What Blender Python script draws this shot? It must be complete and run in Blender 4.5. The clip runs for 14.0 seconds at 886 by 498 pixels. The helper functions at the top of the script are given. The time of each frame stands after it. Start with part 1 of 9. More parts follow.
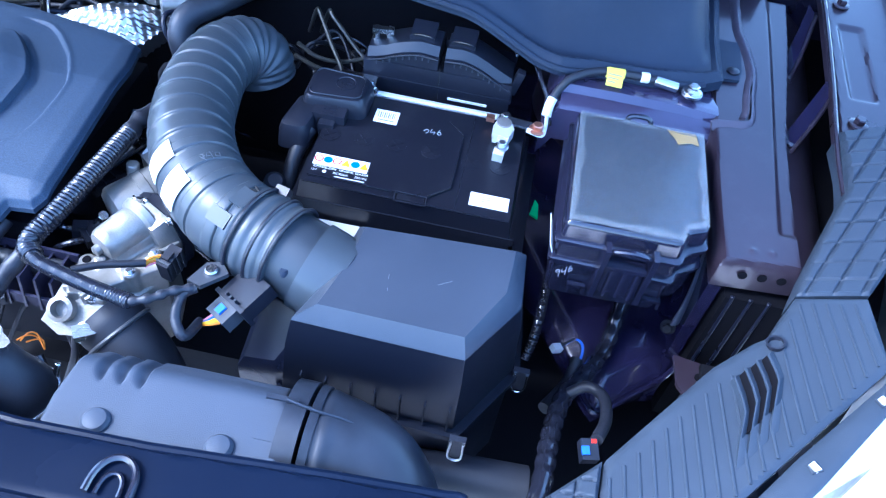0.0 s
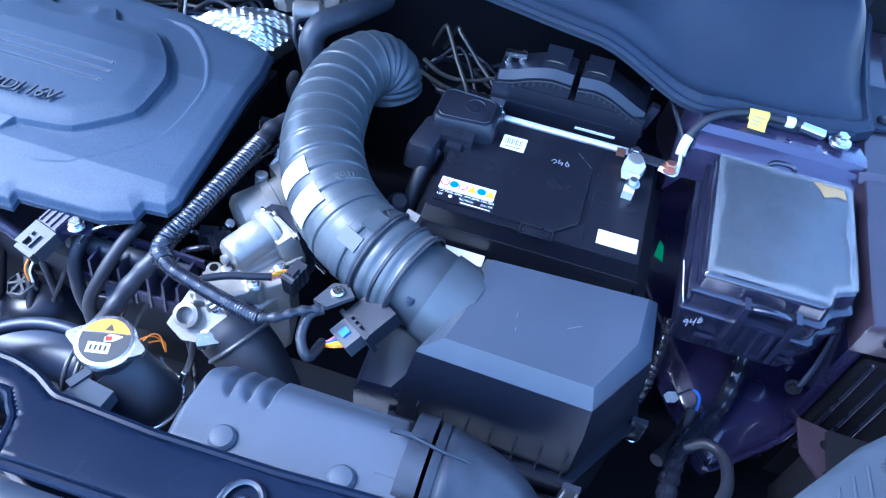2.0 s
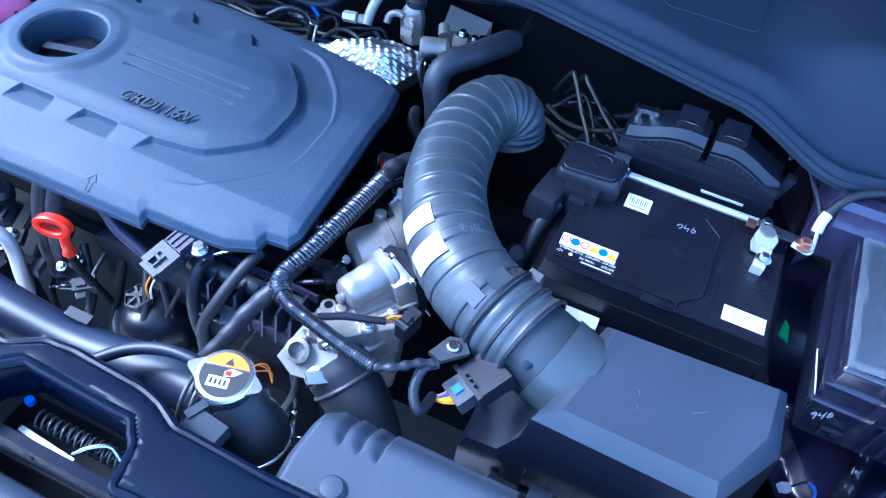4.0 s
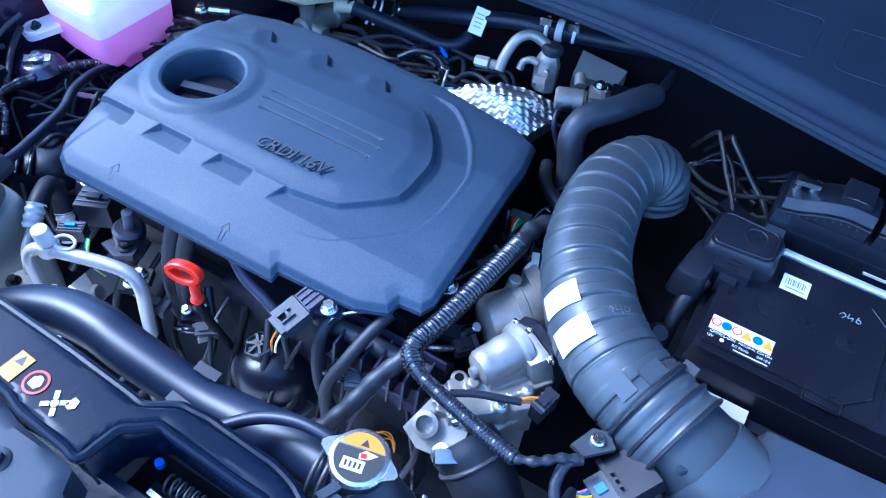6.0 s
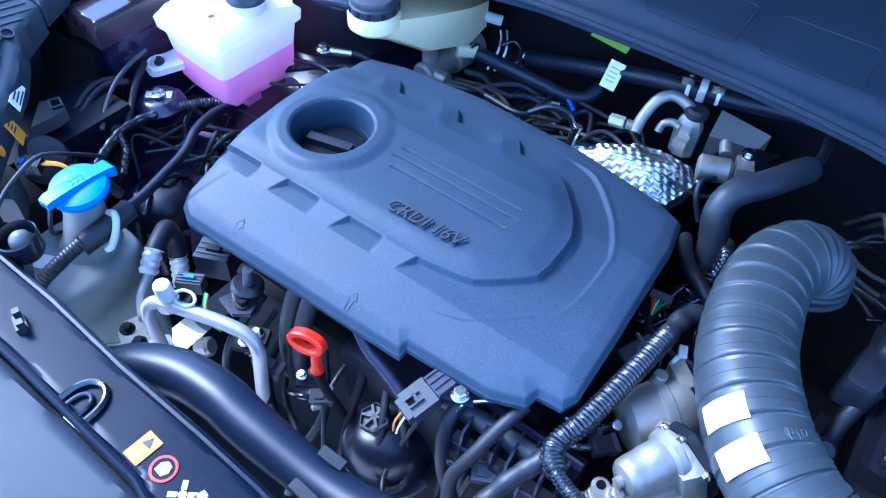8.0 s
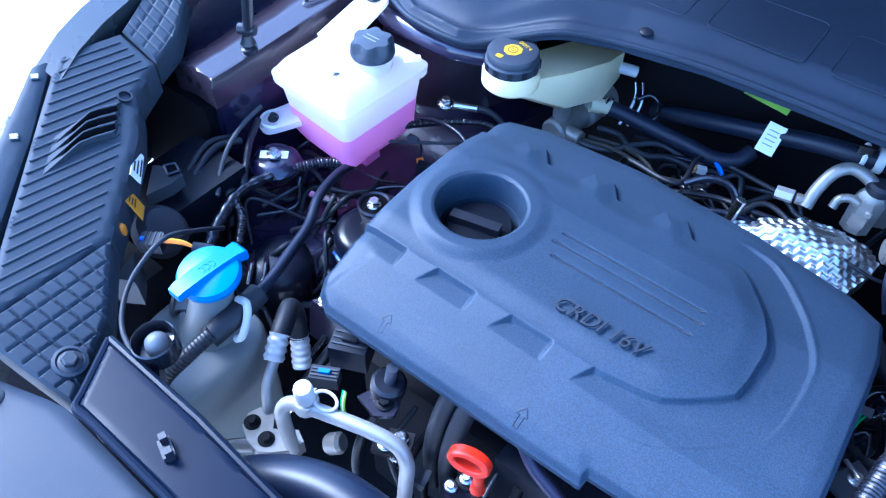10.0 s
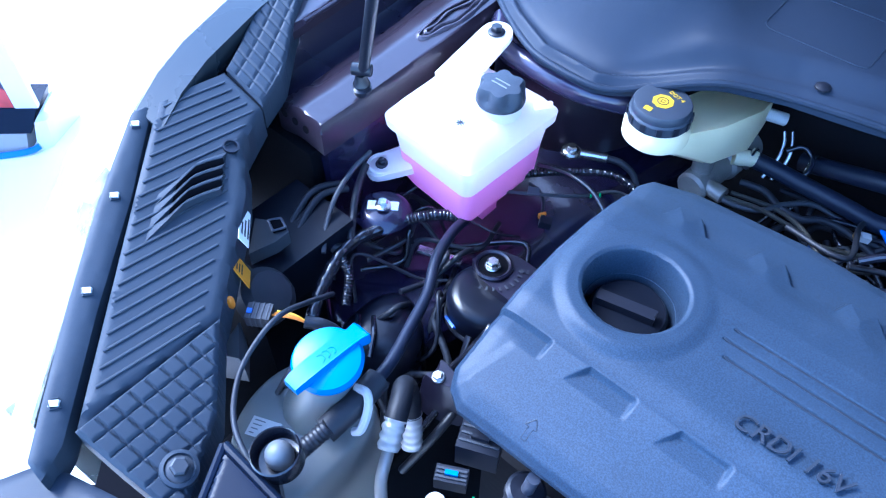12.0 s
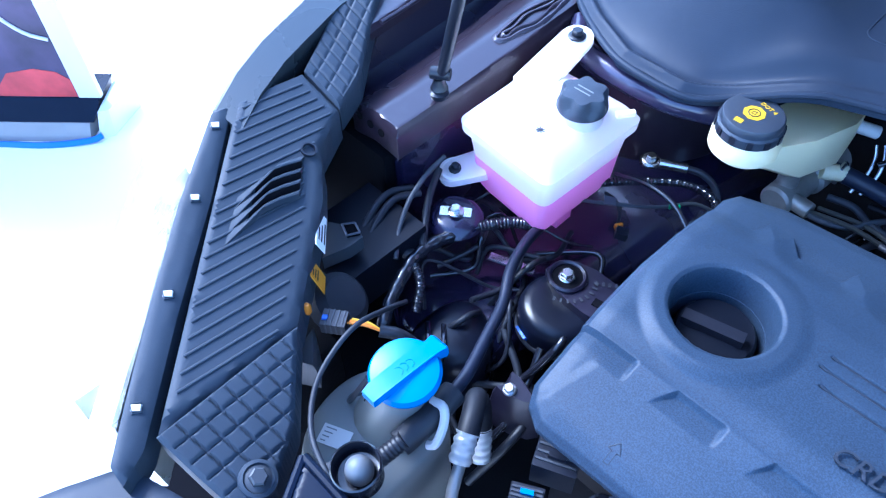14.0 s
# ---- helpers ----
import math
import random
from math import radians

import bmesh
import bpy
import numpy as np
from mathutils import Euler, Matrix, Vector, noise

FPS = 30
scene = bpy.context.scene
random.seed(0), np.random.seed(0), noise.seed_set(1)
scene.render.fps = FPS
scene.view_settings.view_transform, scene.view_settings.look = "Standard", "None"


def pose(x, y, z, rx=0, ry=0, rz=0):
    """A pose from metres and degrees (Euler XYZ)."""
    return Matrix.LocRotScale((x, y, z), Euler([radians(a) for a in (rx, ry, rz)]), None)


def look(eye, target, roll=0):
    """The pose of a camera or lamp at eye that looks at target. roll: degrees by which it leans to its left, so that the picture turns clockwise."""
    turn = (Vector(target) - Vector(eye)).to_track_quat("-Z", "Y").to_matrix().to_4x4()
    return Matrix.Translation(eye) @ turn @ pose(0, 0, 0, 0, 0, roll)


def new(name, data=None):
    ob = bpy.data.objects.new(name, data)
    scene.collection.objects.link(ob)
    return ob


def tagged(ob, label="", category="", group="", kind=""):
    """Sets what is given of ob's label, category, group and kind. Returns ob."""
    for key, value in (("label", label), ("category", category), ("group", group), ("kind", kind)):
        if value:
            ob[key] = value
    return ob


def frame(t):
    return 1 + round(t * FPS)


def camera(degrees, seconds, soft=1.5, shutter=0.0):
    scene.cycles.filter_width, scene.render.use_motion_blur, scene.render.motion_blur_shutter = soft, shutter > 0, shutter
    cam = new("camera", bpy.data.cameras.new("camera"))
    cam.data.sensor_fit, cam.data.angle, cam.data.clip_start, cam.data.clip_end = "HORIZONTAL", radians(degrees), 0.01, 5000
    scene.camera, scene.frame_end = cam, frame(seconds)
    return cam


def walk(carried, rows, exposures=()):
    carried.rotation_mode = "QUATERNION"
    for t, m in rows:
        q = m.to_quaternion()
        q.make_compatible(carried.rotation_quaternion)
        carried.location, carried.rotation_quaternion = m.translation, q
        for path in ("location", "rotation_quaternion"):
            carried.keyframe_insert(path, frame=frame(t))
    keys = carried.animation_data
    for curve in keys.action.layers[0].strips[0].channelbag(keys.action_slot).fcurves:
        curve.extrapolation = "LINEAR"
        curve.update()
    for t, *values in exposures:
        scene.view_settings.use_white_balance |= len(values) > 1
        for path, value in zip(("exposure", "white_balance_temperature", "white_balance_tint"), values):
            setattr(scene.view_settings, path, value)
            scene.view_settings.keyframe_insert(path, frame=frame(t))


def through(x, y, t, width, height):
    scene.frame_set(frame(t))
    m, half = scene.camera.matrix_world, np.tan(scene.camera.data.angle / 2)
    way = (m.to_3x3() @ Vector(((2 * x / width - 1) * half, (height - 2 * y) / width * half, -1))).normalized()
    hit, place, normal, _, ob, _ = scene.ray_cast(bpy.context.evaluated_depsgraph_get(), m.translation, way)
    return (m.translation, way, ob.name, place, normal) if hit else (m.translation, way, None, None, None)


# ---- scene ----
cam = camera(60.9, 14.0, 1.2)
METRES = 0.776
BASE = pose(0.4738, -0.6265, 1.4310, -49.549, -5.941, 10.240)
ROWS = [
    (0.0, 0.0, 0.0, 0.0, -0.0, -0.0, 0.0),
    (0.5, -0.0168, 0.0017, 0.0068, 1.11, -0.07, -0.97),
    (1.0, -0.036, 0.0068, 0.0163, 2.43, -0.19, -2.17),
    (1.5, -0.0565, 0.0125, 0.0265, 3.34, 0.04, -3.33),
    (2.0, -0.0809, 0.0196, 0.0394, 4.93, -0.21, -4.88),
    (2.5, -0.1001, 0.0244, 0.05, 6.18, -0.24, -6.0),
    (3.0, -0.12, 0.0218, 0.0598, 7.51, 0.16, -7.56),
    (5.5, -0.2276, 0.0549, 0.1214, 14.0, 0.15, -13.37),
    (6.0, -0.264, 0.0607, 0.136, 15.63, -0.1, -14.09),
    (6.5, -0.2981, 0.0682, 0.1523, 17.0, -0.38, -15.34),
    (7.0, -0.3256, 0.0748, 0.163, 18.32, -0.4, -16.16),
    (7.5, -0.3616, 0.0813, 0.1778, 19.58, -0.7, -16.95),
    (8.0, -0.4015, 0.0896, 0.1946, 20.3, -0.65, -17.6),
    (10.5, -0.6832, 0.1307, 0.2737, 23.45, -1.92, -18.33),
    (11.0, -0.7346, 0.1483, 0.2874, 24.18, -2.55, -18.39),
    (11.5, -0.7812, 0.1594, 0.3057, 24.82, -2.99, -19.36),
    (12.0, -0.8219, 0.1709, 0.3219, 25.78, -3.45, -20.29),
    (12.5, -0.8578, 0.1842, 0.3363, 27.08, -3.95, -21.1),
    (13.0, -0.8798, 0.1884, 0.3406, 28.14, -4.71, -21.62),
    (13.5, -0.8846, 0.1777, 0.3311, 28.88, -5.19, -21.94),
    (14.0, -0.8785, 0.167, 0.3236, 29.12, -5.21, -21.82),
]
walk(cam, [(t, BASE @ pose(METRES * x, METRES * y, METRES * z, 90 + pitch, roll, yaw)) for t, x, y, z, yaw, pitch, roll in ROWS],
     [(0.0, 2.38, 4940, 10), (3.0, 2.32, 4800, 10), (5.5, 1.86, 4580, 10), (6.5, 2.00, 4610, 10), (8.0, 2.06, 4630, 10), (10.5, 2.08, 4690, 10), (12.5, 2.20, 4740, 10), (14.0, 2.03, 4810, 10)])

# ---- light ----
world = bpy.data.worlds.new("world")
scene.world = world
world.use_nodes = True
sky = world.node_tree.nodes.new("ShaderNodeTexSky")
sky.sky_type, sky.sun_disc = "NISHITA", False
sky.sun_elevation, sky.sun_rotation = radians(47), radians(259)
background = world.node_tree.nodes["Background"]
background.inputs[1].default_value = 0.24
world.node_tree.links.new(sky.outputs[0], background.inputs[0])
sun = new("sun", bpy.data.lights.new("sun", "SUN"))
sun.data.energy, sun.data.angle, sun.data.color = 1.75, radians(22), (1.0, 0.98, 0.96)
sun.matrix_basis = look((-3.2, -0.6, 4.3), (0, 0, 0.8))

# ---- materials ----


def material(name, color, rough=0.5, metal=0.0, grain=300.0, bump=0.1, mottle=0.15, coat=0.0, stain=6.0, dust=0.0, spec=0.5, fleck=0.0):
    """A painted, moulded or cast surface: colour varied at two scales, fine relief, worn gloss, a little settled dust."""
    m = bpy.data.materials.new(name)
    m.use_nodes = True
    n, l = m.node_tree.nodes, m.node_tree.links
    b = n["Principled BSDF"]
    b.inputs["Metallic"].default_value = metal
    b.inputs["Coat Weight"].default_value = coat
    b.inputs["Coat Roughness"].default_value = 0.08
    b.inputs["Specular IOR Level"].default_value = spec
    place = n.new("ShaderNodeTexCoord")
    big, fine = n.new("ShaderNodeTexNoise"), n.new("ShaderNodeTexNoise")
    big.inputs["Scale"].default_value, big.inputs["Detail"].default_value = stain, 6
    fine.inputs["Scale"].default_value, fine.inputs["Detail"].default_value = grain, 3
    l.new(place.outputs["Object"], big.inputs["Vector"])
    l.new(place.outputs["Object"], fine.inputs["Vector"])
    ramp = n.new("ShaderNodeMapRange")
    ramp.inputs["From Min"].default_value, ramp.inputs["From Max"].default_value = 0.3, 0.7
    ramp.inputs["To Min"].default_value, ramp.inputs["To Max"].default_value = 1 - mottle, 1 + mottle
    l.new(big.outputs["Fac"], ramp.inputs["Value"])
    mix = n.new("ShaderNodeMix")
    mix.data_type, mix.blend_type = "RGBA", "MULTIPLY"
    mix.inputs["Factor"].default_value = 1.0
    mix.inputs[6].default_value = (*color, 1)
    l.new(ramp.outputs["Result"], mix.inputs[7])
    out = mix.outputs[2]
    if fleck:
        specks, spread, dot = n.new("ShaderNodeTexNoise"), n.new("ShaderNodeMapRange"), n.new("ShaderNodeMix")
        specks.inputs["Scale"].default_value, specks.inputs["Detail"].default_value = grain * 0.55, 2
        l.new(place.outputs["Object"], specks.inputs["Vector"])
        spread.inputs["From Min"].default_value, spread.inputs["From Max"].default_value = 0.35, 0.65
        spread.inputs["To Min"].default_value, spread.inputs["To Max"].default_value = 1 - fleck, 1 + fleck
        l.new(specks.outputs["Fac"], spread.inputs["Value"])
        dot.data_type, dot.blend_type = "RGBA", "MULTIPLY"
        dot.inputs["Factor"].default_value = 1.0
        l.new(out, dot.inputs[6])
        l.new(spread.outputs["Result"], dot.inputs[7])
        out = dot.outputs[2]
    if dust:
        spot = n.new("ShaderNodeTexNoise")
        spot.inputs["Scale"].default_value, spot.inputs["Detail"].default_value, spot.inputs["Roughness"].default_value = 22, 10, 0.75
        l.new(place.outputs["Object"], spot.inputs["Vector"])
        much = n.new("ShaderNodeMapRange")
        much.inputs["From Min"].default_value, much.inputs["From Max"].default_value, much.inputs["To Max"].default_value = 0.5, 0.8, dust
        l.new(spot.outputs["Fac"], much.inputs["Value"])
        over = n.new("ShaderNodeMix")
        over.data_type = "RGBA"
        over.inputs[7].default_value = (0.25, 0.26, 0.29, 1)
        l.new(much.outputs["Result"], over.inputs["Factor"])
        l.new(out, over.inputs[6])
        out = over.outputs[2]
    l.new(out, b.inputs["Base Color"])
    gloss = n.new("ShaderNodeMapRange")
    gloss.inputs["From Min"].default_value, gloss.inputs["From Max"].default_value = 0.25, 0.75
    gloss.inputs["To Min"].default_value, gloss.inputs["To Max"].default_value = max(rough - 0.08, 0.02), min(rough + 0.1, 1)
    l.new(big.outputs["Fac"], gloss.inputs["Value"])
    l.new(gloss.outputs["Result"], b.inputs["Roughness"])
    if bump:
        relief = n.new("ShaderNodeBump")
        relief.inputs["Strength"].default_value, relief.inputs["Distance"].default_value = bump, 0.001
        l.new(fine.outputs["Fac"], relief.inputs["Height"])
        l.new(relief.outputs["Normal"], b.inputs["Normal"])
    return m


COVER = material("cover_plastic", (0.0265, 0.0415, 0.0690), 0.47, spec=0.27, grain=1300, bump=0.30, mottle=0.12, dust=0.04, fleck=0.22)
BLACK = material("black_plastic", (0.011, 0.0125, 0.0205), 0.36, grain=700, bump=0.12, dust=0.012)
# CASE: for the airbox walls, lid plastic with their shade put into the colour
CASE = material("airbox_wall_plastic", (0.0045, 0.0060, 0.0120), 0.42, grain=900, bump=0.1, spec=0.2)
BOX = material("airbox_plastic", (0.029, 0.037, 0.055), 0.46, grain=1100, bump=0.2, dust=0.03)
ELBOW = material("elbow_rubber", (0.017, 0.021, 0.031), 0.36, grain=60, bump=0.15, mottle=0.35, stain=28, dust=0.02)
SNORKEL = material("snorkel_plastic", (0.038, 0.049, 0.073), 0.55, grain=1100, bump=0.2, dust=0.03)
DUCT = material("duct_plastic", (0.040, 0.049, 0.060), 0.36, grain=500, bump=0.06, dust=0.03)
DUCT_DARK = material("outlet_plastic", (0.022, 0.028, 0.037), 0.40, grain=500, bump=0.08, dust=0.03)
RUBBER = material("rubber", (0.012, 0.014, 0.022), 0.55, grain=400, bump=0.15, dust=0.03)
HOSE = material("hose_rubber", (0.0095, 0.0125, 0.0270), 0.42, grain=600, bump=0.08, dust=0.02, spec=0.4)
VENT = material("breather_plastic", (0.026, 0.031, 0.043), 0.44, grain=700, bump=0.08, mottle=0.25, stain=22, dust=0.04)
BUMPER = material("bumper_plastic", (0.0210, 0.0280, 0.0435), 0.5, grain=1000, bump=0.2, dust=0.03, spec=0.25)
RADIATOR_HOSE = material("radiator_hose_rubber", (0.0080, 0.0135, 0.0330), 0.41, grain=600, bump=0.08, dust=0.02, spec=0.4)
BUFFER = material("buffer_rubber", (0.125, 0.130, 0.140), 0.5, grain=300, bump=0.1)
PANEL = material("panel_plastic", (0.028, 0.037, 0.053), 0.55, grain=1000, bump=0.2, dust=0.03, spec=0.3)
COWL = material("cowl_plastic", (0.0225, 0.0300, 0.0480), 0.42, grain=1200, bump=0.22, dust=0.02, spec=0.13)
BATTERY = material("battery_case", (0.0075, 0.0085, 0.0145), 0.33, grain=900, bump=0.1, dust=0.05)
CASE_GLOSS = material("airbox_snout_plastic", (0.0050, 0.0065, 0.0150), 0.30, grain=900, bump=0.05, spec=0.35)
MOUNT = material("mount_casting", (0.014, 0.012, 0.026), 0.28, grain=300, bump=0.15, spec=0.6)
GLOSS_BLACK = material("gloss_black", (0.010, 0.011, 0.020), 0.12, grain=900, bump=0.0, spec=0.8)
CONDUIT = material("conduit_plastic", (0.010, 0.011, 0.018), 0.22, grain=900, bump=0.0, spec=0.8)
FUSEBOX = material("fusebox_plastic", (0.011, 0.0115, 0.025), 0.2, grain=900, bump=0.05, dust=0.02, spec=0.8)
LOOM = material("loom_tape", (0.012, 0.0135, 0.021), 0.45, grain=250, bump=0.4, dust=0.03)
LOOM_GLOSS = material("loom_gloss", (0.011, 0.012, 0.020), 0.16, grain=250, bump=0.2, spec=0.9)
PAINT = material("body_paint", (0.0270, 0.0185, 0.0280), 0.32, metal=0.10, grain=1500, bump=0.03, coat=0.36, dust=0.05, spec=0.4)
PAINT_DARK = material("crossmember_paint", (0.0042, 0.0075, 0.0185), 0.27, metal=0.0, grain=1200, bump=0.04, dust=0.008, spec=0.12)
# DEEP: darker than the metal itself, the deep bay's shade is in the colour
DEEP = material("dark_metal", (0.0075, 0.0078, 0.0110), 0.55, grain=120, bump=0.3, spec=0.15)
# VOID: near-black that stands in for the shade inside holes, gaps and depths
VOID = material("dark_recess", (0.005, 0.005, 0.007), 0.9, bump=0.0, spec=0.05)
LETTER = material("dark_lettering", (0.019, 0.025, 0.040), 0.5, grain=900, bump=0.2)
AMBER = material("amber_stain", (0.34, 0.22, 0.08), 0.4, bump=0.0)
ALLOY = material("cast_alloy", (0.255, 0.243, 0.225), 0.40, metal=0.5, grain=500, bump=0.35, mottle=0.3, stain=30)
STEEL = material("bright_steel", (0.62, 0.63, 0.65), 0.25, metal=1.0, grain=300, bump=0.05)
PIPE = material("aluminium_pipe", (0.42, 0.41, 0.40), 0.4, metal=0.45, grain=200, bump=0.05)
FOIL = material("foil_shield", (0.62, 0.63, 0.65), 0.33, metal=1.0, grain=200, bump=0.15)
WHITE = material("white_plastic", (0.62, 0.61, 0.60), 0.38, grain=300, bump=0.04, mottle=0.04)
LABEL = material("paper_label", (0.84, 0.85, 0.86), 0.45, grain=300, bump=0.03, mottle=0.03)
TAPE = material("white_tape", (0.86, 0.85, 0.83), 0.4, grain=60, bump=0.1, mottle=0.05)
MARK = material("white_marker", (0.30, 0.32, 0.35), 0.6, grain=300, bump=0.0)
FAINT = material("faint_marker", (0.10, 0.11, 0.13), 0.6, bump=0.0)
PRINT = material("print_grey", (0.20, 0.21, 0.22), 0.5, bump=0.0)
INK = material("print_black", (0.02, 0.02, 0.02), 0.5, bump=0.0)
CYAN = material("blue_cap", (0.014, 0.175, 0.50), 0.40, grain=300, bump=0.04, mottle=0.06)
RED = material("red_plastic", (0.70, 0.02, 0.003), 0.32, grain=300, bump=0.03, mottle=0.06)
ORANGE = material("orange_print", (0.62, 0.20, 0.010), 0.45, bump=0.0)
YELLOW = material("yellow_print", (0.66, 0.40, 0.012), 0.45, bump=0.0)
LEMON = material("yellow_tape", (0.85, 0.72, 0.10), 0.42, grain=200, bump=0.1)
AMBER_PRINT = material("amber_print", (0.70, 0.30, 0.010), 0.45, bump=0.0)
GREEN = material("green_plastic", (0.03, 0.42, 0.12), 0.4, bump=0.0)
LIME = material("lime_print", (0.25, 0.42, 0.05), 0.45, bump=0.0)
BLUE = material("blue_connector", (0.04, 0.14, 0.62), 0.38, bump=0.0)
PINKWIRE = material("pink_wire", (0.75, 0.25, 0.35), 0.4, bump=0.0)
COPPER = material("copper_eyelet", (0.62, 0.30, 0.20), 0.3, metal=0.9, bump=0.0)
GREY = material("grey_connector", (0.042, 0.046, 0.056), 0.45, bump=0.1)
WASHER = material("washer_bottle", (0.215, 0.223, 0.218), 0.42, grain=300, bump=0.06, mottle=0.08)
CONCRETE = material("pale_floor", (0.99, 0.90, 0.82), 0.5, grain=40, bump=0.05, mottle=0.05, stain=0.8)
PLUG_GREY = material("plug_grey", (0.060, 0.066, 0.090), 0.42, grain=400, bump=0.08)
GASKET = material("violet_grey", (0.022, 0.022, 0.050), 0.4, grain=300, bump=0.1)


OLIVE = material("olive_pipe", (0.045, 0.046, 0.042), 0.4, metal=0.3, bump=0.0)


def tank_plastic(name, color, through):
    """Milky blow-moulded plastic that light comes through."""
    m = material(name, color, 0.32, grain=200, bump=0.04, mottle=0.04)
    n, l = m.node_tree.nodes, m.node_tree.links
    b = n["Principled BSDF"]
    glow = n.new("ShaderNodeBsdfTranslucent")
    glow.inputs["Color"].default_value = (*color, 1)
    mix = n.new("ShaderNodeMixShader")
    mix.inputs["Fac"].default_value = through
    out = n["Material Output"]
    l.new(b.outputs["BSDF"], mix.inputs[1])
    l.new(glow.outputs["BSDF"], mix.inputs[2])
    l.new(mix.outputs["Shader"], out.inputs["Surface"])
    return m


TANK = tank_plastic("tank_white", (0.98, 0.94, 0.93), 0.50)
CREAM = tank_plastic("cream_plastic", (0.92, 0.84, 0.56), 0.32)
COOLANT = tank_plastic("tank_pink", (1.0, 0.40, 0.80), 0.42)


def clear(name, color, rough=0.1, weight=0.75):
    """Thin clear film or lens: part see-through, part gloss."""
    m = bpy.data.materials.new(name)
    m.use_nodes = True
    n, l = m.node_tree.nodes, m.node_tree.links
    see, shine, mix = n.new("ShaderNodeBsdfTransparent"), n["Principled BSDF"], n.new("ShaderNodeMixShader")
    shine.inputs["Base Color"].default_value = (*color, 1)
    shine.inputs["Roughness"].default_value = rough
    cloud, amount = n.new("ShaderNodeTexNoise"), n.new("ShaderNodeMapRange")
    cloud.inputs["Scale"].default_value, cloud.inputs["Detail"].default_value = 14, 6
    amount.inputs["From Min"].default_value, amount.inputs["From Max"].default_value = 0.3, 0.7
    amount.inputs["To Min"].default_value, amount.inputs["To Max"].default_value = max(weight - 0.12, 0), weight + 0.12
    l.new(cloud.outputs["Fac"], amount.inputs["Value"])
    l.new(amount.outputs["Result"], mix.inputs[0])
    l.new(see.outputs[0], mix.inputs[1])
    l.new(shine.outputs[0], mix.inputs[2])
    l.new(mix.outputs[0], n["Material Output"].inputs["Surface"])
    return m


FILM = clear("cloudy_film", (0.115, 0.130, 0.145), 0.2, 0.46)
FILM_EDGE = clear("film_edge", (0.24, 0.26, 0.27), 0.25, 0.24)
ZINC = material("zinc_plate", (0.74, 0.75, 0.76), 0.42, metal=0.4, grain=300, bump=0.05)
LENS = clear("lamp_lens", (0.55, 0.56, 0.56), 0.2, 0.25)
PRIMER = material("wing_primer", (0.014, 0.012, 0.038), 0.24, metal=0.2, grain=1200, bump=0.04, coat=0.6, dust=0.02)
# FENDER: body paint lifted to teal-grey, haze and reflection put into the colour
FENDER = material("fender_paint", (0.032, 0.040, 0.048), 0.30, grain=1500, bump=0.03, spec=0.45)
SEALED = material("sealed_paint", (0.044, 0.038, 0.078), 0.16, metal=0.2, grain=70, bump=0.9, coat=0.6)
TAUPE = material("taupe_case", (0.25, 0.235, 0.225), 0.45, bump=0.1)
SEALER = material("seam_sealer", (0.060, 0.050, 0.068), 0.4, grain=300, bump=0.2)

# ---- shapes ----
BASES = {}


def thing(name, at, label, category, group="", kind=""):
    """An Empty at the base of a thing, under which its parts go."""
    ob = tagged(new(name), label, category, group, kind)
    ob.empty_display_size = 0.01
    ob.location = at
    BASES[ob.name] = Vector(at)
    return ob


def part(name, bm, mat, parent=None, label="", angle=35):
    """Links a bmesh, given in world places, as one mesh under a thing or a part."""
    base = BASES[parent.name] if parent else Vector((0, 0, 0))
    bmesh.ops.translate(bm, verts=bm.verts[:], vec=-base)
    bmesh.ops.recalc_face_normals(bm, faces=bm.faces[:])
    me = bpy.data.meshes.new(name)
    bm.to_mesh(me)
    bm.free()
    me.materials.append(mat)
    for p in me.polygons:
        p.use_smooth = True
    me.set_sharp_from_angle(angle=radians(angle))
    ob = new(name, me)
    if parent:
        ob.parent = parent
        BASES[ob.name] = base
    return tagged(ob, label)


def single(name, bm, mat, label, category, group="", kind="", angle=35):
    """A thing that is one mesh."""
    return tagged(part(name, bm, mat, None, "", angle), label, category, group, kind)


def join(*parts):
    """Several bmeshes as one."""
    bm = bmesh.new()
    for p in parts:
        me = bpy.data.meshes.new("t")
        p.to_mesh(me)
        p.free()
        bm.from_mesh(me)
        bpy.data.meshes.remove(me)
    return bm


def turned(bm, m):
    bmesh.ops.transform(bm, matrix=m, verts=bm.verts[:])
    return bm


def rounded(bm, bevel, seg=2, sharper=25):
    edges = [e for e in bm.edges if len(e.link_faces) == 2 and e.calc_face_angle(0) > radians(sharper)]
    if bevel and edges:
        bmesh.ops.bevel(bm, geom=edges, offset=bevel, segments=seg, affect="EDGES", clamp_overlap=True)
    return bm


def loft(rings, caps=True):
    bm = bmesh.new()
    loops = [[bm.verts.new(v) for v in r] for r in rings]
    n = len(rings[0])
    for a, b in zip(loops, loops[1:]):
        for i in range(n):
            bm.faces.new((a[i], a[(i + 1) % n], b[(i + 1) % n], b[i]))
    if caps:
        bm.faces.new(loops[0][::-1])
        bm.faces.new(loops[-1])
    return bm


def box(x0, x1, y0, y1, z0, z1, bevel=0.003, seg=2):
    return rounded(loft([[(x0, y0, z), (x1, y0, z), (x1, y1, z), (x0, y1, z)] for z in (z0, z1)]), bevel, seg)


def block(size, at, turn=(0, 0, 0), bevel=0.002, seg=2):
    """A rounded block of that size round a centre, turned by degrees."""
    a, b, c = (s / 2 for s in size)
    return turned(box(-a, a, -b, b, -c, c, bevel, seg), pose(*at, *turn))


